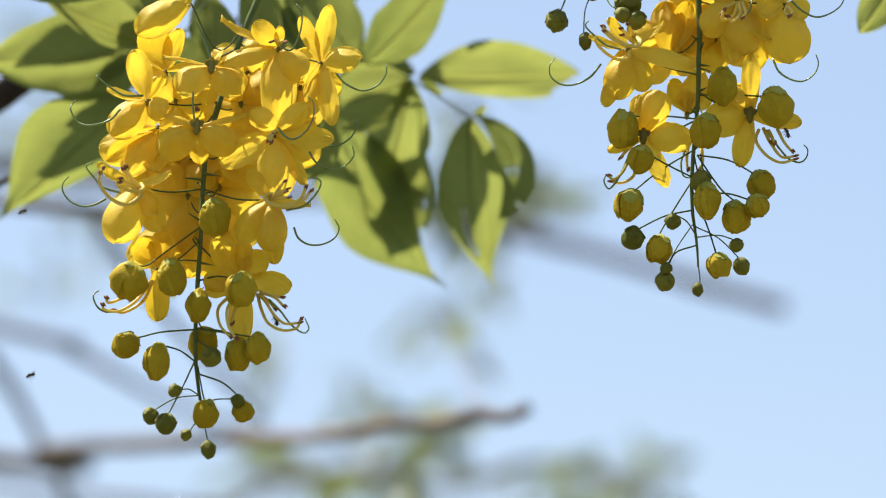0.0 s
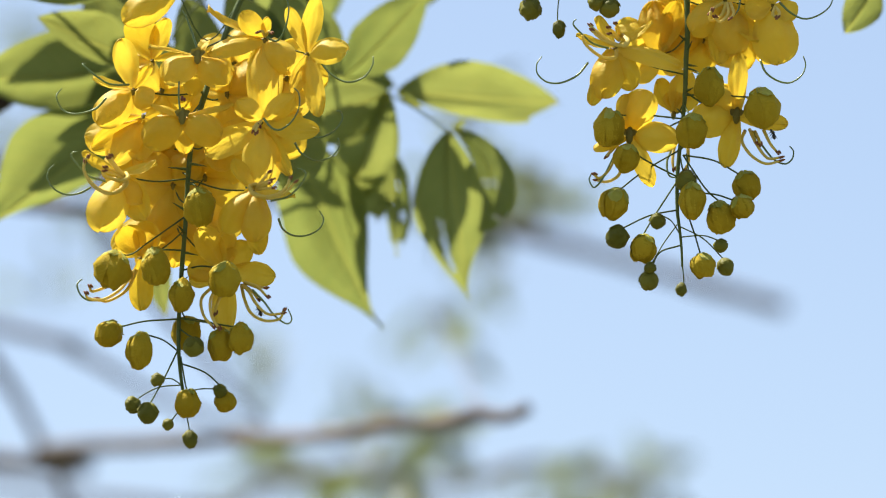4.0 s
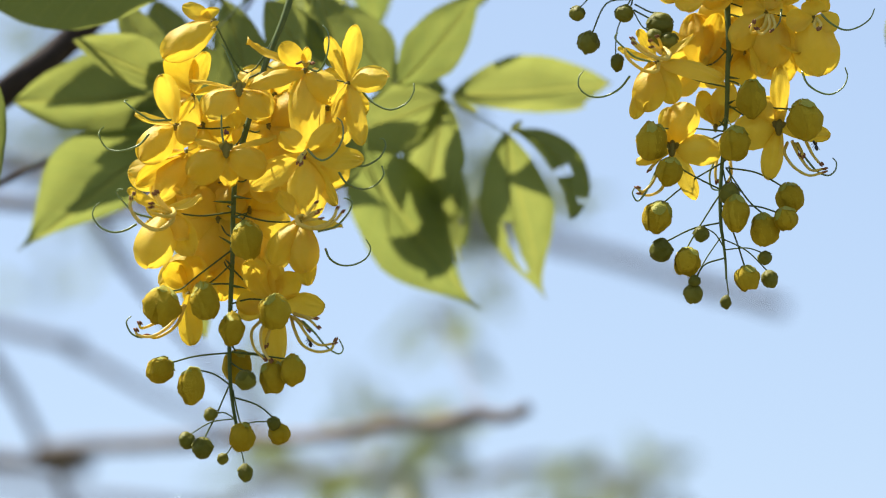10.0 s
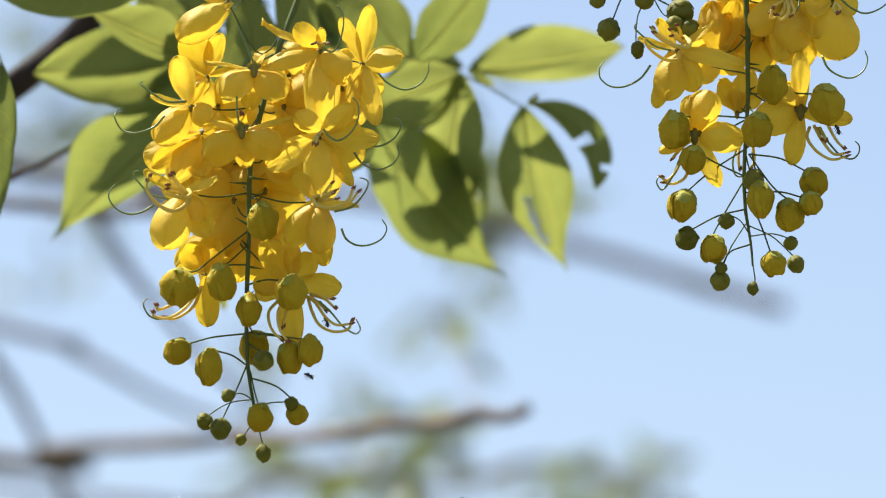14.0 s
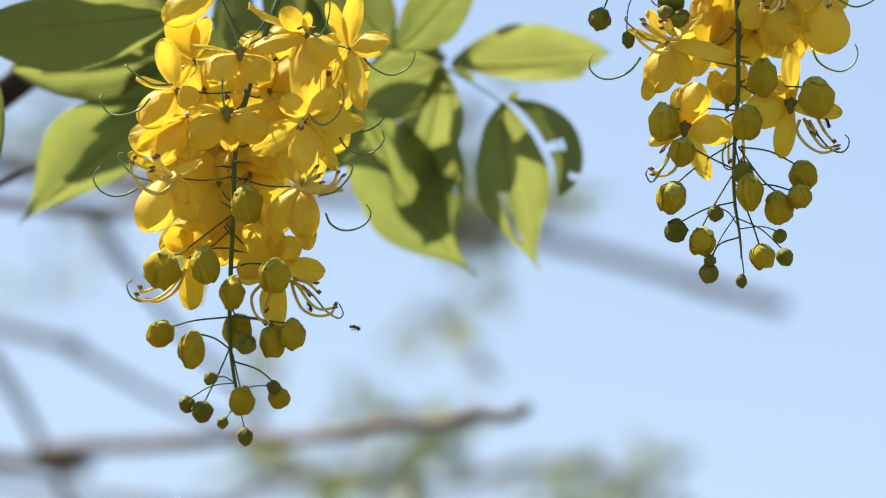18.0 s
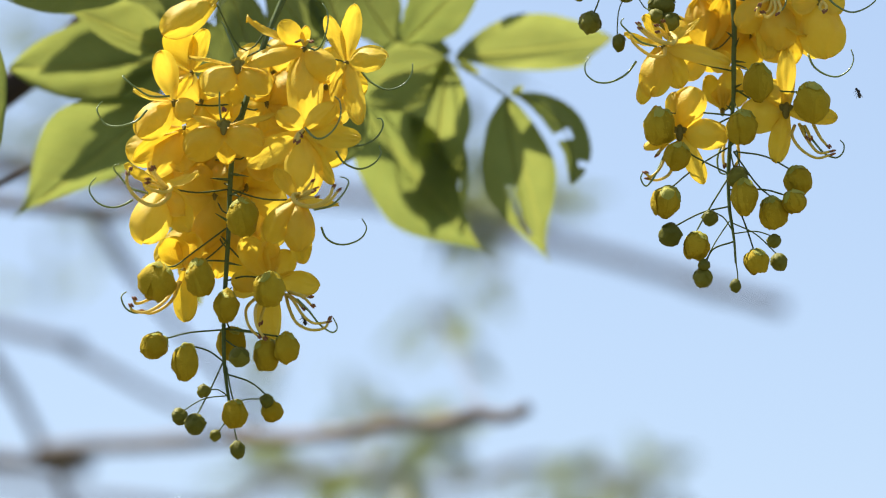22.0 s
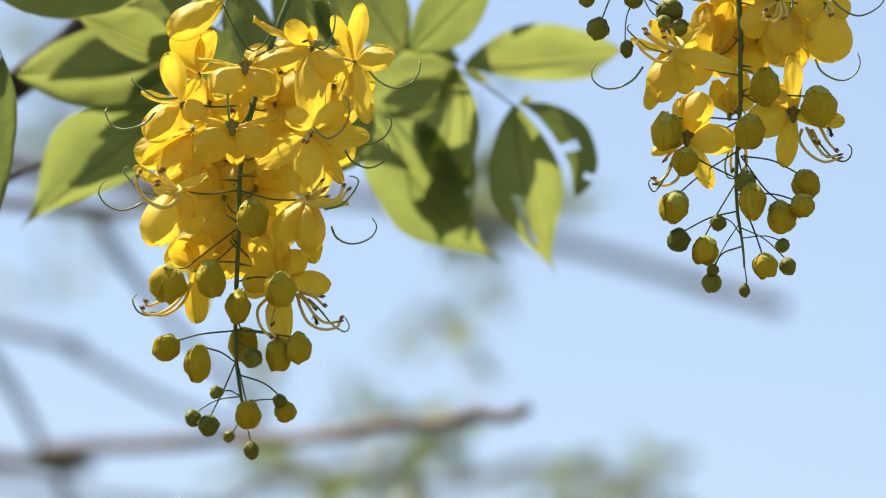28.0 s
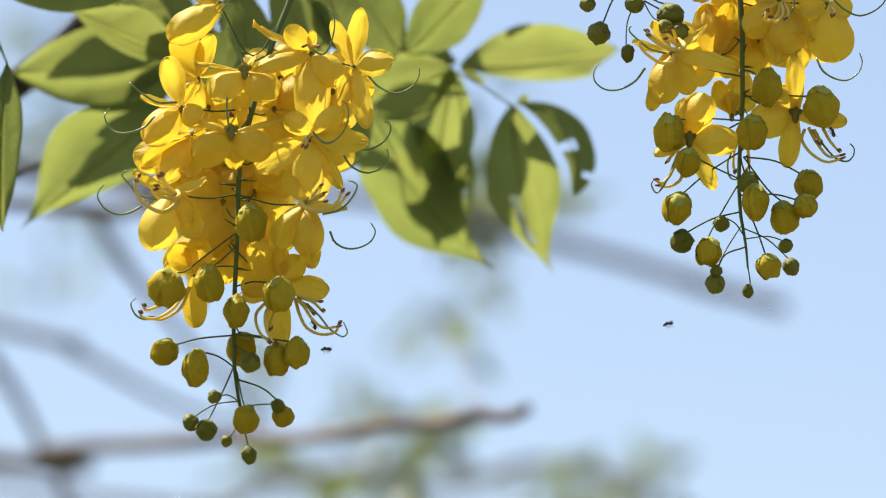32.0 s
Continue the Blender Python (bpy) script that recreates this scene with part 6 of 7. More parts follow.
    for leaf in (leaf_a2, leaf_a13):
        swing(leaf, [(0, 0.5), (0.5, -3.5), (1, -10.9), (1.5, 0.2), (2, -5.4), (2.5, 4.1), (3, 13.2), (3.5, 12.8), (5.5, 4.4), (6, 0.9), (6.5, -3.9), (7, 0.4), (7.5, -4.7), (8, 2.4), (8.5, 6.8), (9, 1.5), (9.5, 1.8), (10, 2.3), (10.5, 2.9), (11, 1.3), (11.5, -0.4), (12, -1.1), (12.5, -2.5), (13, 1.0), (13.5, -0.6), (14, -0.1), (14.5, -0.4), (16.5, 0.2), (17, 0.9), (17.5, -1.7), (18, -0.2), (18.5, 0.4), (19, -2.9), (19.5, -2.2), (20, -4.5), (20.5, -4.7), (21, -3.7), (21.5, -4.6), (22, -4.9), (22.5, -3.9), (23, 0.0), (23.5, -1.5), (24, -0.8), (24.5, -2.5), (25, -3.0), (25.5, -3.8), (27.5, -5.7), (28, -5.7), (28.5, -5.6), (29, -6.0), (29.5, -3.5), (30, -2.2), (30.5, -0.2), (31, -3.6), (31.5, -3.3), (32, -3.1)])
    sway(left_twig, 2.3831, [(0, -0.1368, 2.1021, 0.00), (1, -0.1352, 2.0866, 0.00), (2, -0.1352, 2.0874, 0.00), (3, -0.1408, 2.0936, 0.00), (3.5, -0.1402, 2.0936, 0.00), (4, -0.1408, 2.0937, 0.12), (4.5, -0.1392, 2.0930, 0.01), (5, -0.1373, 2.0920, -0.14), (5.5, -0.1380, 2.0922, 0.00), (6, -0.1353, 2.0931, 0.00), (7, -0.1340, 2.0964, 0.00), (8, -0.1325, 2.0916, 0.00), (9, -0.1242, 2.0838, 0.00), (9.5, -0.1220, 2.0809, 0.00), (10, -0.1215, 2.0823, 0.00), (11, -0.1161, 2.0880, 0.00), (12, -0.1133, 2.0860, 0.00), (13, -0.1120, 2.0936, 0.00), (14, -0.1123, 2.0964, 0.00), (14.5, -0.1123, 2.0970, 0.00), (15, -0.1154, 2.0974, 0.12), (15.5, -0.1164, 2.0969, 0.01), (16, -0.1170, 2.0962, -0.14), (16.5, -0.1202, 2.0967, 0.00), (17, -0.1176, 2.0932, 0.00), (17.5, -0.1223, 2.0954, 0.00), (18, -0.1236, 2.0988, 0.00), (18.5, -0.1268, 2.0919, 0.00), (19, -0.1256, 2.0911, 0.00), (19.5, -0.1260, 2.0932, 0.00), (20, -0.1248, 2.0962, 0.00), (20.5, -0.1248, 2.0958, 0.00), (21, -0.1244, 2.0988, 0.00), (21.5, -0.1248, 2.0984, 0.00), (22, -0.1244, 2.0988, 0.00), (22.5, -0.1244, 2.0997, 0.00), (23, -0.1244, 2.0993, 0.00), (23.5, -0.1232, 2.0997, 0.00), (24, -0.1227, 2.0993, 0.00), (24.5, -0.1227, 2.0980, 0.00), (25, -0.1231, 2.0984, 0.00), (25.5, -0.1215, 2.0971, 0.00), (26, -0.1219, 2.0968, 0.12), (26.5, -0.1203, 2.0957, 0.01), (27, -0.1183, 2.0943, -0.14), (27.5, -0.1189, 2.0941, 0.00), (28, -0.1206, 2.0954, 0.00), (28.5, -0.1193, 2.0906, 0.00), (29, -0.1188, 2.0876, 0.00), (29.5, -0.1239, 2.0893, 0.00), (30, -0.1227, 2.0941, 0.00), (30.5, -0.1223, 2.0932, 0.00), (31, -0.1218, 2.0932, 0.00), (31.5, -0.1223, 2.0971, 0.00), (32, -0.1214, 2.0962, 0.00)])
    swing(leaf_b1, [(0, -3.3), (1, 2.2), (2, -0.6), (3, -0.4), (6, -0.6), (7, -0.8), (8, 4.4), (9, 0.7), (10, 1.0), (12, 1.8), (13, -6.8), (14.5, -5.5), (16.5, -2.1), (17, 1.3), (17.5, -3.9), (18, -1.4), (18.5, 0.0), (19, 1.3), (19.5, -1.1), (20, -0.2), (20.5, -1.2), (21, -1.0), (21.5, -0.4), (22, 0.6), (22.5, 0.7), (23, 0.0), (23.5, 0.1), (24, -1.3), (24.5, -0.5), (25, -0.6), (25.5, -0.8), (27.5, -2.1), (28, 0.3), (28.5, -0.0), (29, -1.5), (29.5, -0.1), (30, -0.6), (30.5, -0.5), (31, -0.9), (31.5, -0.8), (32, -0.6)])
    sway(edge_twig, 2.2611, [(0, -0.2262, 2.0793, 2.25), (3.5, -0.2327, 2.0793, 3.00), (6, -0.2222, 2.0766, 1.80), (8, -0.2182, 2.0739, 1.35), (9, -0.2122, 2.0686, 0.66), (10, -0.2077, 2.0659, 0.15), (11, -0.2044, 2.0686, -0.24), (12, -0.2012, 2.0646, -0.60), (13, -0.2030, 2.0680, -0.39), (14.5, -0.2033, 2.0686, -0.36), (16.5, -0.2059, 2.0686, -0.06), (17, -0.2042, 2.0627, -0.24), (18, -0.2085, 2.0686, 0.24), (19, -0.2138, 2.0713, 0.84), (20, -0.2118, 2.0753, 0.60), (21, -0.2092, 2.0793, 0.30), (22, -0.2077, 2.0825, 0.12), (23, -0.2067, 2.0847, -0.00), (24, -0.2067, 2.0839, -0.00), (25, -0.2077, 2.0833, 0.12), (26.5, -0.2056, 2.0780, -0.12), (28, -0.2031, 2.0713, -0.39), (29, -0.2044, 2.0686, -0.24), (30, -0.2052, 2.0699, -0.15), (31, -0.2033, 2.0699, -0.36), (32, -0.2007, 2.0680, -0.66)])
    sway(corner_twig, 2.3011, [(0, 0.2111, 2.1159, 0.00), (0.5, 0.2112, 2.1181, 0.00), (1, 0.2153, 2.1169, 0.00), (1.5, 0.2051, 2.1142, 0.00), (2, 0.2085, 2.1169, 0.00), (2.5, 0.2028, 2.1232, 0.00), (3, 0.2059, 2.1141, 0.00), (3.5, 0.2040, 2.1146, 0.00), (4, 0.2042, 2.1160, 0.00), (4.5, 0.2042, 2.1175, 0.00), (5, 0.2081, 2.1170, 0.00), (5.5, 0.2068, 2.1192, 0.00), (6, 0.2115, 2.1126, 0.00), (6.5, 0.2148, 2.1089, 0.00), (7, 0.2173, 2.1156, 0.00), (7.5, 0.2146, 2.1219, 0.00), (8, 0.2128, 2.1174, 0.00), (8.5, 0.2200, 2.1146, 0.00), (9, 0.2294, 2.1116, 0.00), (9.5, 0.2223, 2.1124, 0.00), (10, 0.2242, 2.1087, 0.00), (10.5, 0.2298, 2.1102, 0.00), (11, 0.2327, 2.1103, 0.00), (11.5, 0.2267, 2.1126, 0.00), (12, 0.2317, 2.1145, 0.00), (12.5, 0.2343, 2.1135, 0.00), (13, 0.2346, 2.1100, 0.00), (13.5, 0.2357, 2.1162, 0.00), (14, 0.2354, 2.1166, 0.00), (14.5, 0.2336, 2.1133, 0.00), (15, 0.2336, 2.1149, 0.00), (15.5, 0.2333, 2.1167, 0.00), (16, 0.2370, 2.1165, 0.00), (16.5, 0.2354, 2.1190, 0.00), (17, 0.2345, 2.1159, 0.00), (17.5, 0.2298, 2.1203, 0.00), (18, 0.2307, 2.1208, 0.00), (18.5, 0.2299, 2.1146, 0.00), (19, 0.2302, 2.1158, 0.00), (19.5, 0.2292, 2.1166, 0.00), (20, 0.2283, 2.1175, 0.00), (20.5, 0.2293, 2.1153, 0.00), (21, 0.2307, 2.1161, 0.00), (21.5, 0.2289, 2.1184, 0.00), (22, 0.2282, 2.1181, 0.00), (22.5, 0.2290, 2.1178, 0.00), (23, 0.2299, 2.1169, 0.00), (23.5, 0.2287, 2.1179, 0.00), (24, 0.2287, 2.1188, 0.00), (24.5, 0.2310, 2.1171, 0.00), (25, 0.2296, 2.1175, 0.00), (25.5, 0.2311, 2.1164, 0.00), (26, 0.2311, 2.1163, 0.00), (26.5, 0.2308, 2.1163, 0.00), (27, 0.2344, 2.1143, 0.00), (27.5, 0.2327, 2.1149, 0.00), (28, 0.2318, 2.1154, 0.00), (28.5, 0.2313, 2.1134, 0.00), (29, 0.2331, 2.1134, 0.00), (29.5, 0.2292, 2.1143, 0.00), (30, 0.2315, 2.1143, 0.00), (30.5, 0.2312, 2.1144, 0.00), (31, 0.2311, 2.1151, 0.00), (31.5, 0.2304, 2.1154, 0.00), (32, 0.2330, 2.1151, 0.00)])
    sway(upper_twig, 2.3861, [(0, -0.0947, 2.1427, 0.00), (0.5, -0.0929, 2.1367, 0.00), (1, -0.0971, 2.1367, 0.00), (1.5, -0.1029, 2.1353, 0.00), (2, -0.1009, 2.1324, 0.00), (2.5, -0.1044, 2.1358, 0.00), (3, -0.1042, 2.1358, 0.00), (3.5, -0.1035, 2.1381, 0.00), (4, -0.1020, 2.1386, 0.00), (4.5, -0.1027, 2.1399, 0.00), (5, -0.0988, 2.1395, 0.00), (5.5, -0.0992, 2.1407, 0.00), (6, -0.0945, 2.1379, 0.00), (6.5, -0.0909, 2.1373, 0.00), (7, -0.0942, 2.1431, 0.00), (7.5, -0.0918, 2.1410, 0.00), (8, -0.0906, 2.1402, 0.00), (8.5, -0.0877, 2.1405, 0.00), (9, -0.0847, 2.1358, 0.00), (9.5, -0.0847, 2.1332, 0.00), (10, -0.0832, 2.1371, 0.00), (10.5, -0.0836, 2.1379, 0.00), (11, -0.0809, 2.1410, 0.00), (11.5, -0.0809, 2.1426, 0.00), (12, -0.0791, 2.1402, 0.00), (12.5, -0.0774, 2.1428, 0.00), (13, -0.0771, 2.1439, 0.00), (13.5, -0.0783, 2.1434, 0.00), (14, -0.0777, 2.1447, 0.00), (14.5, -0.0774, 2.1449, 0.00), (15, -0.0778, 2.1451, 0.00), (15.5, -0.0804, 2.1460, 0.00), (16, -0.0785, 2.1453, 0.00), (16.5, -0.0808, 2.1462, 0.00), (17, -0.0819, 2.1423, 0.00), (17.5, -0.0814, 2.1441, 0.00), (18, -0.0837, 2.1467, 0.00), (18.5, -0.0837, 2.1436, 0.00), (19, -0.0834, 2.1433, 0.00), (19.5, -0.0837, 2.1436, 0.00), (20, -0.0826, 2.1467, 0.00), (20.5, -0.0823, 2.1464, 0.00), (21, -0.0823, 2.1477, 0.00), (21.5, -0.0820, 2.1477, 0.00), (22, -0.0823, 2.1488, 0.00), (22.5, -0.0829, 2.1488, 0.00), (23, -0.0837, 2.1483, 0.00), (23.5, -0.0829, 2.1483, 0.00), (24, -0.0832, 2.1483, 0.00), (24.5, -0.0820, 2.1472, 0.00), (25, -0.0820, 2.1472, 0.00), (25.5, -0.0808, 2.1462, 0.00), (26, -0.0798, 2.1459, 0.00), (26.5, -0.0811, 2.1464, 0.00), (27, -0.0778, 2.1453, 0.00), (27.5, -0.0787, 2.1457, 0.00), (28, -0.0793, 2.1462, 0.00), (28.5, -0.0796, 2.1433, 0.00), (29, -0.0787, 2.1425, 0.00), (29.5, -0.0825, 2.1423, 0.00), (30, -0.0814, 2.1441, 0.00), (30.5, -0.0817, 2.1436, 0.00), (31, -0.0805, 2.1441, 0.00), (31.5, -0.0808, 2.1462, 0.00), (32, -0.0805, 2.1459, 0.00)])
    sway(high_twig, 2.3511, [(0, -0.1425, 2.1472, 0.00), (1, -0.1411, 2.1317, 0.00), (2, -0.1411, 2.1326, 0.00), (3, -0.1460, 2.1388, 0.00), (3.5, -0.1455, 2.1388, 0.00), (4, -0.1460, 2.1389, 0.00), (4.5, -0.1447, 2.1381, 0.00), (5, -0.1430, 2.1372, 0.00), (5.5, -0.1436, 2.1374, 0.00), (6, -0.1411, 2.1382, 0.00), (7, -0.1400, 2.1416, 0.00), (8, -0.1387, 2.1368, 0.00), (9, -0.1313, 2.1289, 0.00), (9.5, -0.1293, 2.1261, 0.00), (10, -0.1288, 2.1275, 0.00), (11, -0.1240, 2.1332, 0.00), (12, -0.1215, 2.1312, 0.00), (13, -0.1204, 2.1388, 0.00), (14, -0.1207, 2.1416, 0.00), (14.5, -0.1207, 2.1421, 0.00), (15, -0.1234, 2.1425, 0.00), (15.5, -0.1243, 2.1420, 0.00), (16, -0.1248, 2.1414, 0.00), (16.5, -0.1277, 2.1418, 0.00), (17, -0.1254, 2.1384, 0.00), (17.5, -0.1295, 2.1405, 0.00), (18, -0.1307, 2.1440, 0.00), (18.5, -0.1336, 2.1371, 0.00), (19, -0.1325, 2.1362, 0.00), (19.5, -0.1329, 2.1384, 0.00), (20, -0.1318, 2.1414, 0.00), (20.5, -0.1318, 2.1410, 0.00), (21, -0.1314, 2.1440, 0.00), (21.5, -0.1318, 2.1435, 0.00), (22, -0.1314, 2.1440, 0.00), (22.5, -0.1314, 2.1448, 0.00), (23, -0.1314, 2.1444, 0.00), (23.5, -0.1303, 2.1448, 0.00), (24, -0.1300, 2.1444, 0.00), (24.5, -0.1299, 2.1431, 0.00), (25, -0.1303, 2.1435, 0.00), (25.5, -0.1288, 2.1422, 0.00), (26, -0.1292, 2.1419, 0.00), (26.5, -0.1278, 2.1408, 0.00), (27, -0.1260, 2.1395, 0.00), (27.5, -0.1265, 2.1392, 0.00), (28, -0.1280, 2.1405, 0.00), (28.5, -0.1269, 2.1358, 0.00), (29, -0.1265, 2.1328, 0.00), (29.5, -0.1310, 2.1345, 0.00), (30, -0.1299, 2.1392, 0.00), (30.5, -0.1295, 2.1384, 0.00), (31, -0.1291, 2.1384, 0.00), (31.5, -0.1296, 2.1422, 0.00), (32, -0.1288, 2.1414, 0.00)])
    sway(hanging_twig, 2.285, [(0, -0.1185, 2.1303, -0.00), (2, -0.1185, 2.1303, -0.00), (6, -0.1172, 2.1290, -0.25), (8, -0.1185, 2.1235, -1.25), (9, -0.1185, 2.1249, -1.00), (10, -0.1172, 2.1199, -1.90), (10.5, -0.1171, 2.1140, -3.00), (11, -0.1156, 2.1031, -5.00), (11.5, -0.1163, 2.1085, -4.00), (12, -0.1157, 2.1161, -2.60), (13, -0.1158, 2.1222, -1.50), (14, -0.1164, 2.1249, -1.00), (15.3, -0.1185, 2.1222, -1.50), (16.2, -0.1185, 2.1277, -0.50), (17, -0.1172, 2.1255, -0.90), (17.5, -0.1171, 2.1153, -2.75), (18, -0.1183, 2.1031, -5.00), (18.5, -0.1183, 2.1113, -3.50), (19, -0.1184, 2.1189, -2.10), (20, -0.1184, 2.1211, -1.70), (21, -0.1184, 2.1216, -1.60), (22, -0.1185, 2.1265, -0.70), (23, -0.1185, 2.1303, -0.00), (24, -0.1185, 2.1277, -0.50), (25, -0.1185, 2.1244, -1.10), (26.5, -0.1185, 2.1277, -0.50), (28, -0.1172, 2.1244, -1.10), (29, -0.1172, 2.1222, -1.50), (30, -0.1172, 2.1235, -1.25), (31, -0.1172, 2.1265, -0.70), (32, -0.1165, 2.1271, -0.60)])

    def fly(ob, rows):
        walk(ob, [(t, pose(x, y, z, 0, turn, head)) for t, x, y, z, turn, head in rows])

    fly(bee_one, [(0, -0.1804, 2.1711, 1.9053, -20, -35), (0.5, -0.1434, 2.1711, 1.8713, 3, 2), (1.5, -0.0539, 2.1711, 1.9428, -14, -31), (1.7, -0.0703, 2.1711, 1.9587, 9, 6), (2, -0.0665, 2.1711, 1.9377, -8, -27), (2.3, 0.1314, 2.1671, 1.9304, 15, 10), (2.5, 0.0644, 2.1661, 1.9417, -2, -23), (3, 0.0584, 2.1661, 1.9842, -19, 14), (3.5, 0.0067, 2.1661, 2.0678, 4, -19), (5.5, -0.0211, 2.1661, 2.1118, -13, 18), (6.6, -0.2339, 2.1661, 2.1040, 10, -15), (7.5, -0.2180, 2.1661, 1.9405, -7, 22), (8, -0.1833, 2.1661, 1.9287, 16, -11), (9, -0.2132, 2.1661, 1.9455, -1, 26), (11.4, -0.2133, 2.1661, 1.9506, -18, -7), (12, -0.0456, 2.1671, 1.9321, 5, 30), (13, -0.0336, 2.1671, 1.9533, -12, -3), (14, -0.0588, 2.1671, 1.9048, 11, 34), (14.5, -0.0131, 2.1671, 1.9271, -6, 1), (16.5, -0.0430, 2.1671, 1.9568, 17, -32), (17, -0.0338, 2.1791, 1.9660, 0, 5), (17.5, -0.0370, 2.1671, 1.9425, -17, -28), (18, -0.0389, 2.1671, 1.9261, 6, 9), (18.4, -0.0547, 2.1671, 1.8384, -11, -24), (19.6, -0.0450, 2.1671, 1.8384, 12, 13), (20, -0.0170, 2.1671, 1.8998, -5, -20), (21, 0.0158, 2.1671, 1.9221, 18, 17), (21.6, 0.0528, 2.1671, 1.8335, 1, -16), (25, -0.0450, 2.1711, 1.8218, -16, 21), (28, -0.2320, 2.1671, 1.8956, 7, -12), (29, -0.2085, 2.1671, 1.9508, -10, 25), (29.2, -0.1606, 2.1671, 1.9404, 13, -8), (29.8, -0.1540, 2.1671, 1.9101, -4, 29), (30, -0.0618, 2.1671, 1.8719, 19, -4), (30.1, -0.0159, 2.1671, 1.8756, 2, 33), (31, -0.0419, 2.1671, 1.9311, -15, 0), (31.4, -0.0380, 2.1671, 1.9271, 8, -33), (32, -0.0515, 2.1671, 1.9163, -9, 4)])
    fly(bee_two, [(0, -0.1851, 2.1711, 1.9785, -20, -35), (1, -0.2147, 2.1711, 1.9973, 3, 2), (8, -0.2152, 2.1711, 1.8963, -14, -31), (11.5, -0.2139, 2.1711, 1.8341, 9, 6), (12.3, -0.1184, 2.1711, 1.8341, -8, -27), (13, -0.0558, 2.1671, 1.8981, 15, 10), (14.5, 0.0284, 2.1711, 1.8341, -2, -23), (20, 0.0773, 2.1711, 1.8341, -19, 14), (20.5, 0.1075, 2.1671, 1.9311, 4, -19), (21, 0.0379, 2.1671, 1.9905, -13, 18), (21.5, 0.0791, 2.1671, 2.0991, 10, -15), (22.5, 0.2170, 2.1671, 2.1043, -7, 22), (24, 0.2346, 2.1671, 1.7722, 16, -11), (27, -0.2390, 2.1671, 1.7722, -1, 26), (28, -0.2434, 2.1671, 1.9659, -18, -7), (30.4, -0.2155, 2.1671, 1.9306, 5, 30), (31, -0.1832, 2.1671, 1.9181, -12, -3), (31.2, -0.1242, 2.1671, 1.9018, 11, 34), (31.4, 0.1241, 2.1671, 1.8978, -6, 1), (31.6, 0.1094, 2.1671, 1.9241, 17, -32), (31.8, 0.1908, 2.1671, 1.9730, 0, 5), (32, 0.0976, 2.1671, 1.9274, -17, -28)])
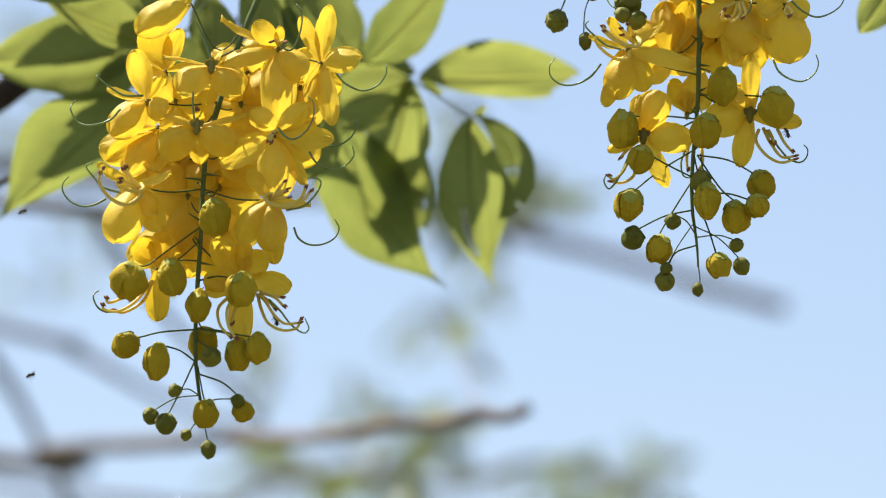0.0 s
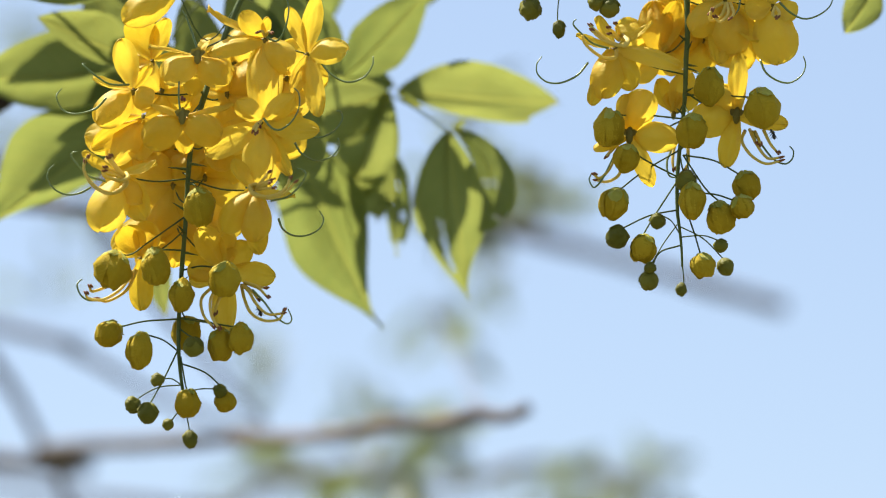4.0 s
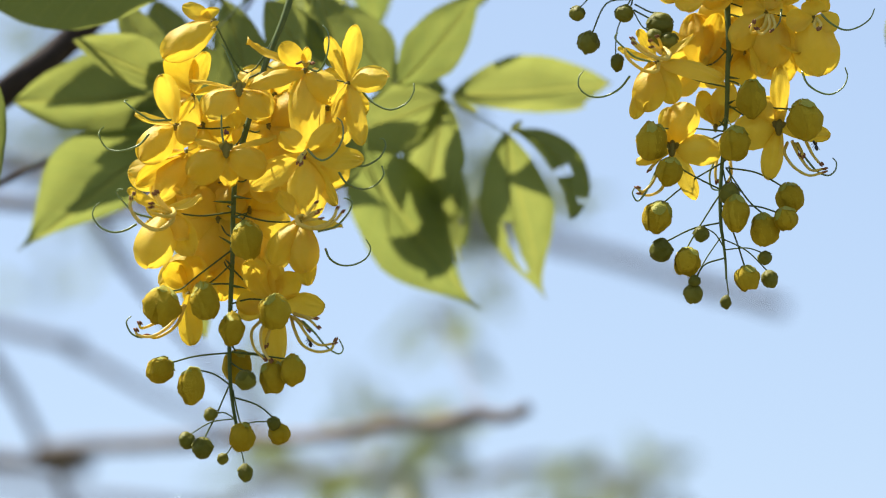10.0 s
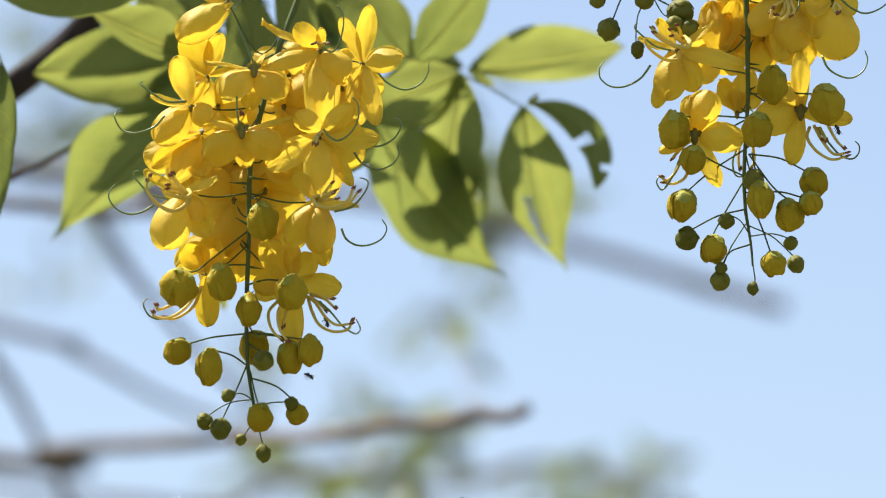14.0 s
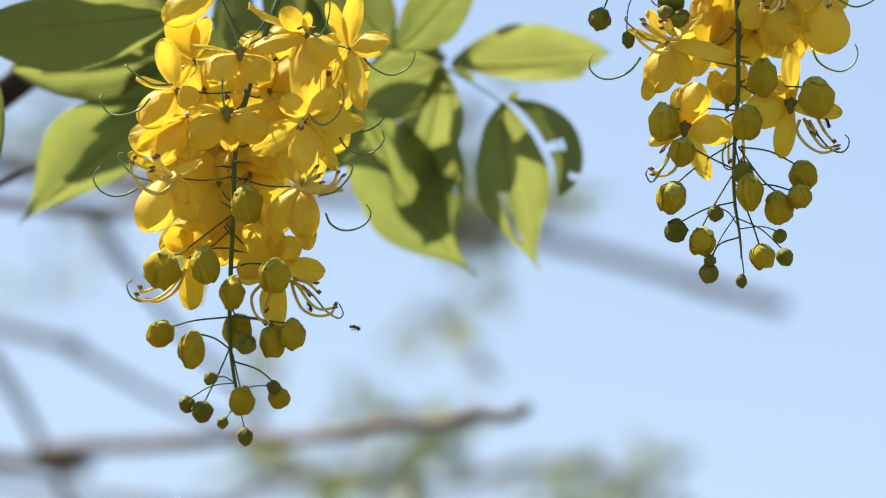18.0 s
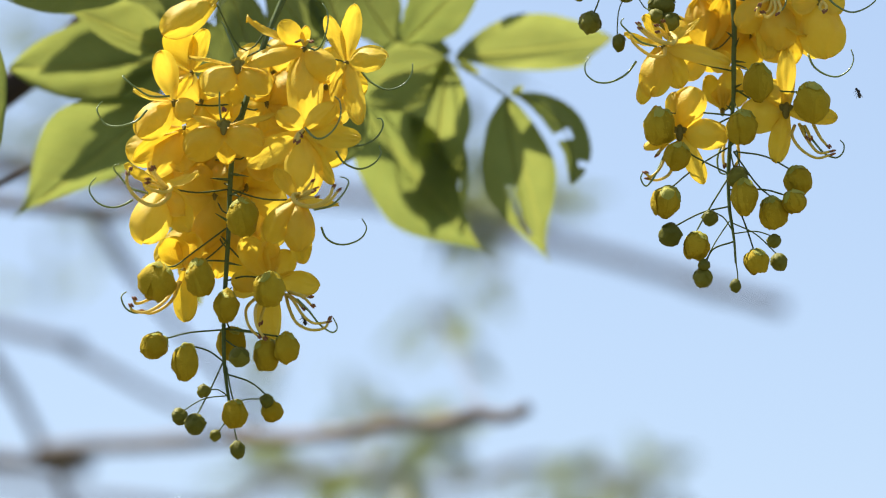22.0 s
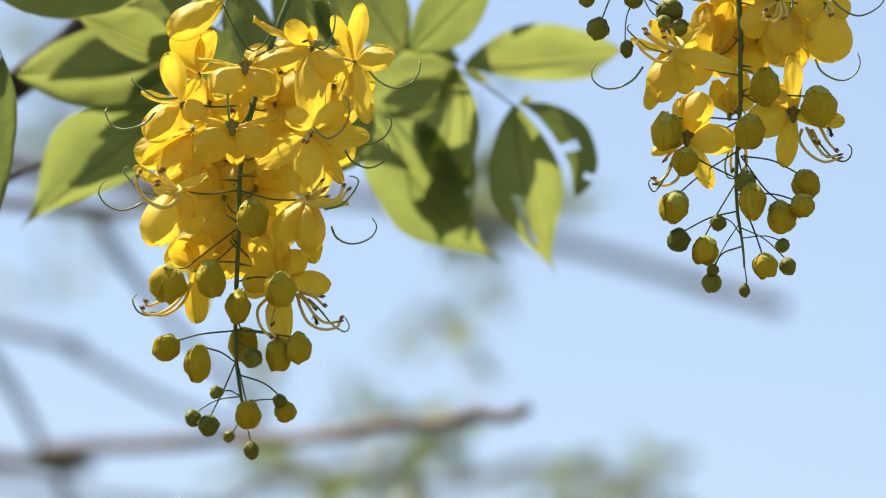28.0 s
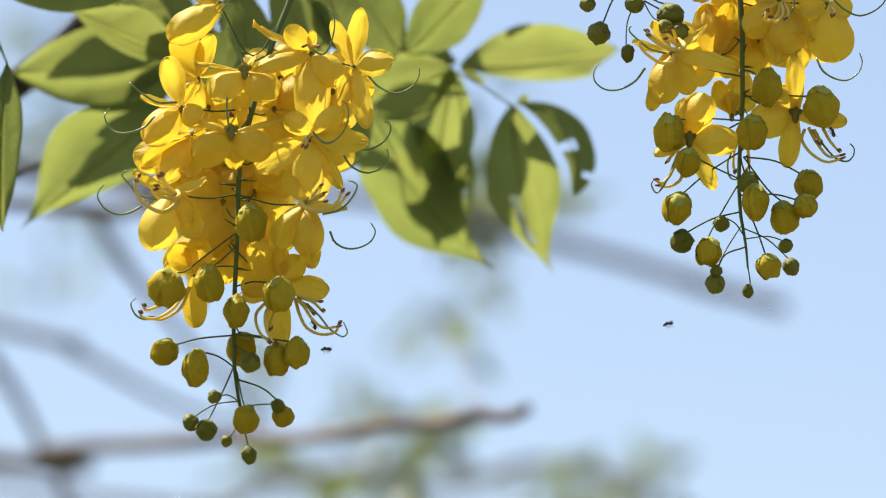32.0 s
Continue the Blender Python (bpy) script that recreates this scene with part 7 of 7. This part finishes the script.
    fly(bee_three, [(0, -0.0732, 2.1771, 1.9314, 60, 10), (0.5, -0.0754, 2.1771, 1.9344, 60, 10), (1, -0.0759, 2.1771, 1.9339, 60, 10), (1.5, -0.0850, 2.1771, 1.9401, 60, 10), (2, -0.0717, 2.1771, 1.9292, 60, 10), (2.5, -0.0919, 2.1771, 1.9413, 60, 10), (3, -0.0846, 2.1771, 1.9345, 60, 10), (3.5, -0.0833, 2.1771, 1.9367, 60, 10), (4, -0.0804, 2.1771, 1.9356, 60, 10), (4.5, -0.0831, 2.1771, 1.9365, 60, 10), (5, -0.0779, 2.1771, 1.9346, 60, 10), (5.5, -0.0782, 2.1771, 1.9346, 60, 10), (6, -0.0721, 2.1771, 1.9302, 60, 10), (6.5, -0.0729, 2.1771, 1.9335, 60, 10), (7, -0.0736, 2.1771, 1.9299, 60, 10), (7.5, -0.0716, 2.1771, 1.9342, 60, 10), (8, -0.0729, 2.1771, 1.9375, 60, 10), (8.5, -0.0722, 2.1771, 1.9341, 60, 10), (9, -0.0618, 2.1771, 1.9290, 60, 10), (9.5, -0.0654, 2.1771, 1.9342, 60, 10), (10, -0.0584, 2.1771, 1.9219, 60, 10), (10.5, -0.0619, 2.1771, 1.9282, 60, 10), (11, -0.0567, 2.1771, 1.9313, 60, 10), (11.5, -0.0571, 2.1771, 1.9273, 60, 10), (12, -0.0572, 2.1771, 1.9288, 60, 10), (12.5, -0.0544, 2.1771, 1.9312, 60, 10), (13, -0.0509, 2.1771, 1.9278, 60, 10), (13.5, -0.0541, 2.1771, 1.9323, 60, 10), (14, -0.0510, 2.1771, 1.9307, 60, 10), (14.5, -0.0529, 2.1771, 1.9309, 60, 10), (15, -0.0515, 2.1771, 1.9313, 60, 10), (15.5, -0.0558, 2.1771, 1.9338, 60, 10), (16, -0.0522, 2.1771, 1.9335, 60, 10), (16.5, -0.0541, 2.1771, 1.9351, 60, 10), (17, -0.0514, 2.1771, 1.9308, 60, 10), (17.5, -0.0533, 2.1771, 1.9324, 60, 10), (18, -0.0584, 2.1771, 1.9377, 60, 10), (18.5, -0.0620, 2.1771, 1.9298, 60, 10), (19, -0.0562, 2.1771, 1.9320, 60, 10), (19.5, -0.0563, 2.1771, 1.9329, 60, 10), (20, -0.0627, 2.1771, 1.9296, 60, 10), (20.5, -0.0584, 2.1771, 1.9303, 60, 10), (21, -0.0555, 2.1771, 1.9343, 60, 10), (21.5, -0.0601, 2.1771, 1.9316, 60, 10), (22, -0.0608, 2.1771, 1.9316, 60, 10), (22.5, -0.0580, 2.1771, 1.9349, 60, 10), (23, -0.0584, 2.1771, 1.9321, 60, 10), (23.5, -0.0612, 2.1771, 1.9316, 60, 10), (24, -0.0585, 2.1771, 1.9338, 60, 10), (24.5, -0.0560, 2.1771, 1.9322, 60, 10), (25, -0.0608, 2.1771, 1.9333, 60, 10), (25.5, -0.0571, 2.1771, 1.9315, 60, 10), (26, -0.0547, 2.1771, 1.9305, 60, 10), (26.5, -0.0577, 2.1771, 1.9314, 60, 10), (27, -0.0530, 2.1771, 1.9296, 60, 10), (27.5, -0.0538, 2.1771, 1.9297, 60, 10), (28, -0.0558, 2.1771, 1.9317, 60, 10), (28.5, -0.0574, 2.1771, 1.9303, 60, 10), (29, -0.0553, 2.1771, 1.9284, 60, 10), (29.5, -0.0586, 2.1771, 1.9293, 60, 10), (30, -0.0566, 2.1771, 1.9294, 60, 10), (30.5, -0.0579, 2.1771, 1.9301, 60, 10), (31, -0.0565, 2.1771, 1.9291, 60, 10), (31.5, -0.0577, 2.1771, 1.9297, 60, 10), (32, -0.0565, 2.1771, 1.9296, 60, 10)])
    fly(bee_four, [(0, 0.1520, 2.1771, 2.0159, 60, 10), (0.5, 0.1524, 2.1771, 2.0170, 60, 10), (1, 0.1556, 2.1771, 2.0174, 60, 10), (1.5, 0.1464, 2.1771, 2.0146, 60, 10), (2, 0.1496, 2.1771, 2.0167, 60, 10), (2.5, 0.1445, 2.1771, 2.0207, 60, 10), (3, 0.1470, 2.1771, 2.0148, 60, 10), (3.5, 0.1456, 2.1771, 2.0144, 60, 10), (4, 0.1458, 2.1771, 2.0153, 60, 10), (4.5, 0.1459, 2.1771, 2.0163, 60, 10), (5, 0.1495, 2.1771, 2.0161, 60, 10), (5.5, 0.1483, 2.1771, 2.0176, 60, 10), (6, 0.1525, 2.1771, 2.0132, 60, 10), (6.5, 0.1555, 2.1771, 2.0106, 60, 10), (7, 0.1575, 2.1771, 2.0163, 60, 10), (7.5, 0.1553, 2.1771, 2.0204, 60, 10), (8, 0.1539, 2.1771, 2.0165, 60, 10), (8.5, 0.1603, 2.1771, 2.0150, 60, 10), (9, 0.1686, 2.1771, 2.0138, 60, 10), (9.5, 0.1627, 2.1771, 2.0129, 60, 10), (10, 0.1645, 2.1771, 2.0102, 60, 10), (10.5, 0.1691, 2.1771, 2.0125, 60, 10), (11, 0.1716, 2.1771, 2.0131, 60, 10), (11.5, 0.1667, 2.1771, 2.0134, 60, 10), (12, 0.1711, 2.1771, 2.0153, 60, 10), (12.5, 0.1734, 2.1771, 2.0149, 60, 10), (13, 0.1737, 2.1771, 2.0124, 60, 10), (13.5, 0.1746, 2.1771, 2.0173, 60, 10), (14, 0.1744, 2.1771, 2.0174, 60, 10), (14.5, 0.1729, 2.1771, 2.0146, 60, 10), (15, 0.1728, 2.1771, 2.0159, 60, 10), (15.5, 0.1725, 2.1771, 2.0173, 60, 10), (16, 0.1758, 2.1771, 2.0175, 60, 10), (16.5, 0.1743, 2.1771, 2.0194, 60, 10), (17, 0.1733, 2.1771, 2.0173, 60, 10), (17.5, 0.1694, 2.1771, 2.0197, 60, 10), (18, 0.1700, 2.1771, 2.0204, 60, 10), (18.5, 0.1692, 2.1771, 2.0158, 60, 10), (19, 0.1696, 2.1771, 2.0166, 60, 10), (19.5, 0.1687, 2.1771, 2.0171, 60, 10), (20, 0.1680, 2.1771, 2.0176, 60, 10), (20.5, 0.1688, 2.1771, 2.0162, 60, 10), (21, 0.1706, 2.1751, 2.0146, 60, 10), (21.5, 0.1820, 2.1711, 2.0154, 60, 10), (22, 0.1833, 2.1711, 2.0326, 60, 10), (22.5, 0.1717, 2.1731, 2.0167, 60, 10), (23, 0.1711, 2.1751, 2.0156, 60, 10), (24, 0.1683, 2.1771, 2.0187, 60, 10), (24.5, 0.1703, 2.1771, 2.0176, 60, 10), (25, 0.1691, 2.1771, 2.0178, 60, 10), (25.5, 0.1704, 2.1771, 2.0172, 60, 10), (26, 0.1704, 2.1771, 2.0171, 60, 10), (26.5, 0.1701, 2.1771, 2.0170, 60, 10), (27, 0.1734, 2.1771, 2.0157, 60, 10), (27.5, 0.1719, 2.1771, 2.0160, 60, 10), (28, 0.1711, 2.1771, 2.0163, 60, 10), (28.5, 0.1707, 2.1771, 2.0147, 60, 10), (29, 0.1723, 2.1771, 2.0149, 60, 10), (29.5, 0.1687, 2.1771, 2.0152, 60, 10), (30, 0.1708, 2.1771, 2.0155, 60, 10), (30.5, 0.1705, 2.1771, 2.0156, 60, 10), (31, 0.1705, 2.1771, 2.0160, 60, 10), (31.5, 0.1700, 2.1771, 2.0160, 60, 10), (32, 0.1721, 2.1771, 2.0163, 60, 10)])


motions()
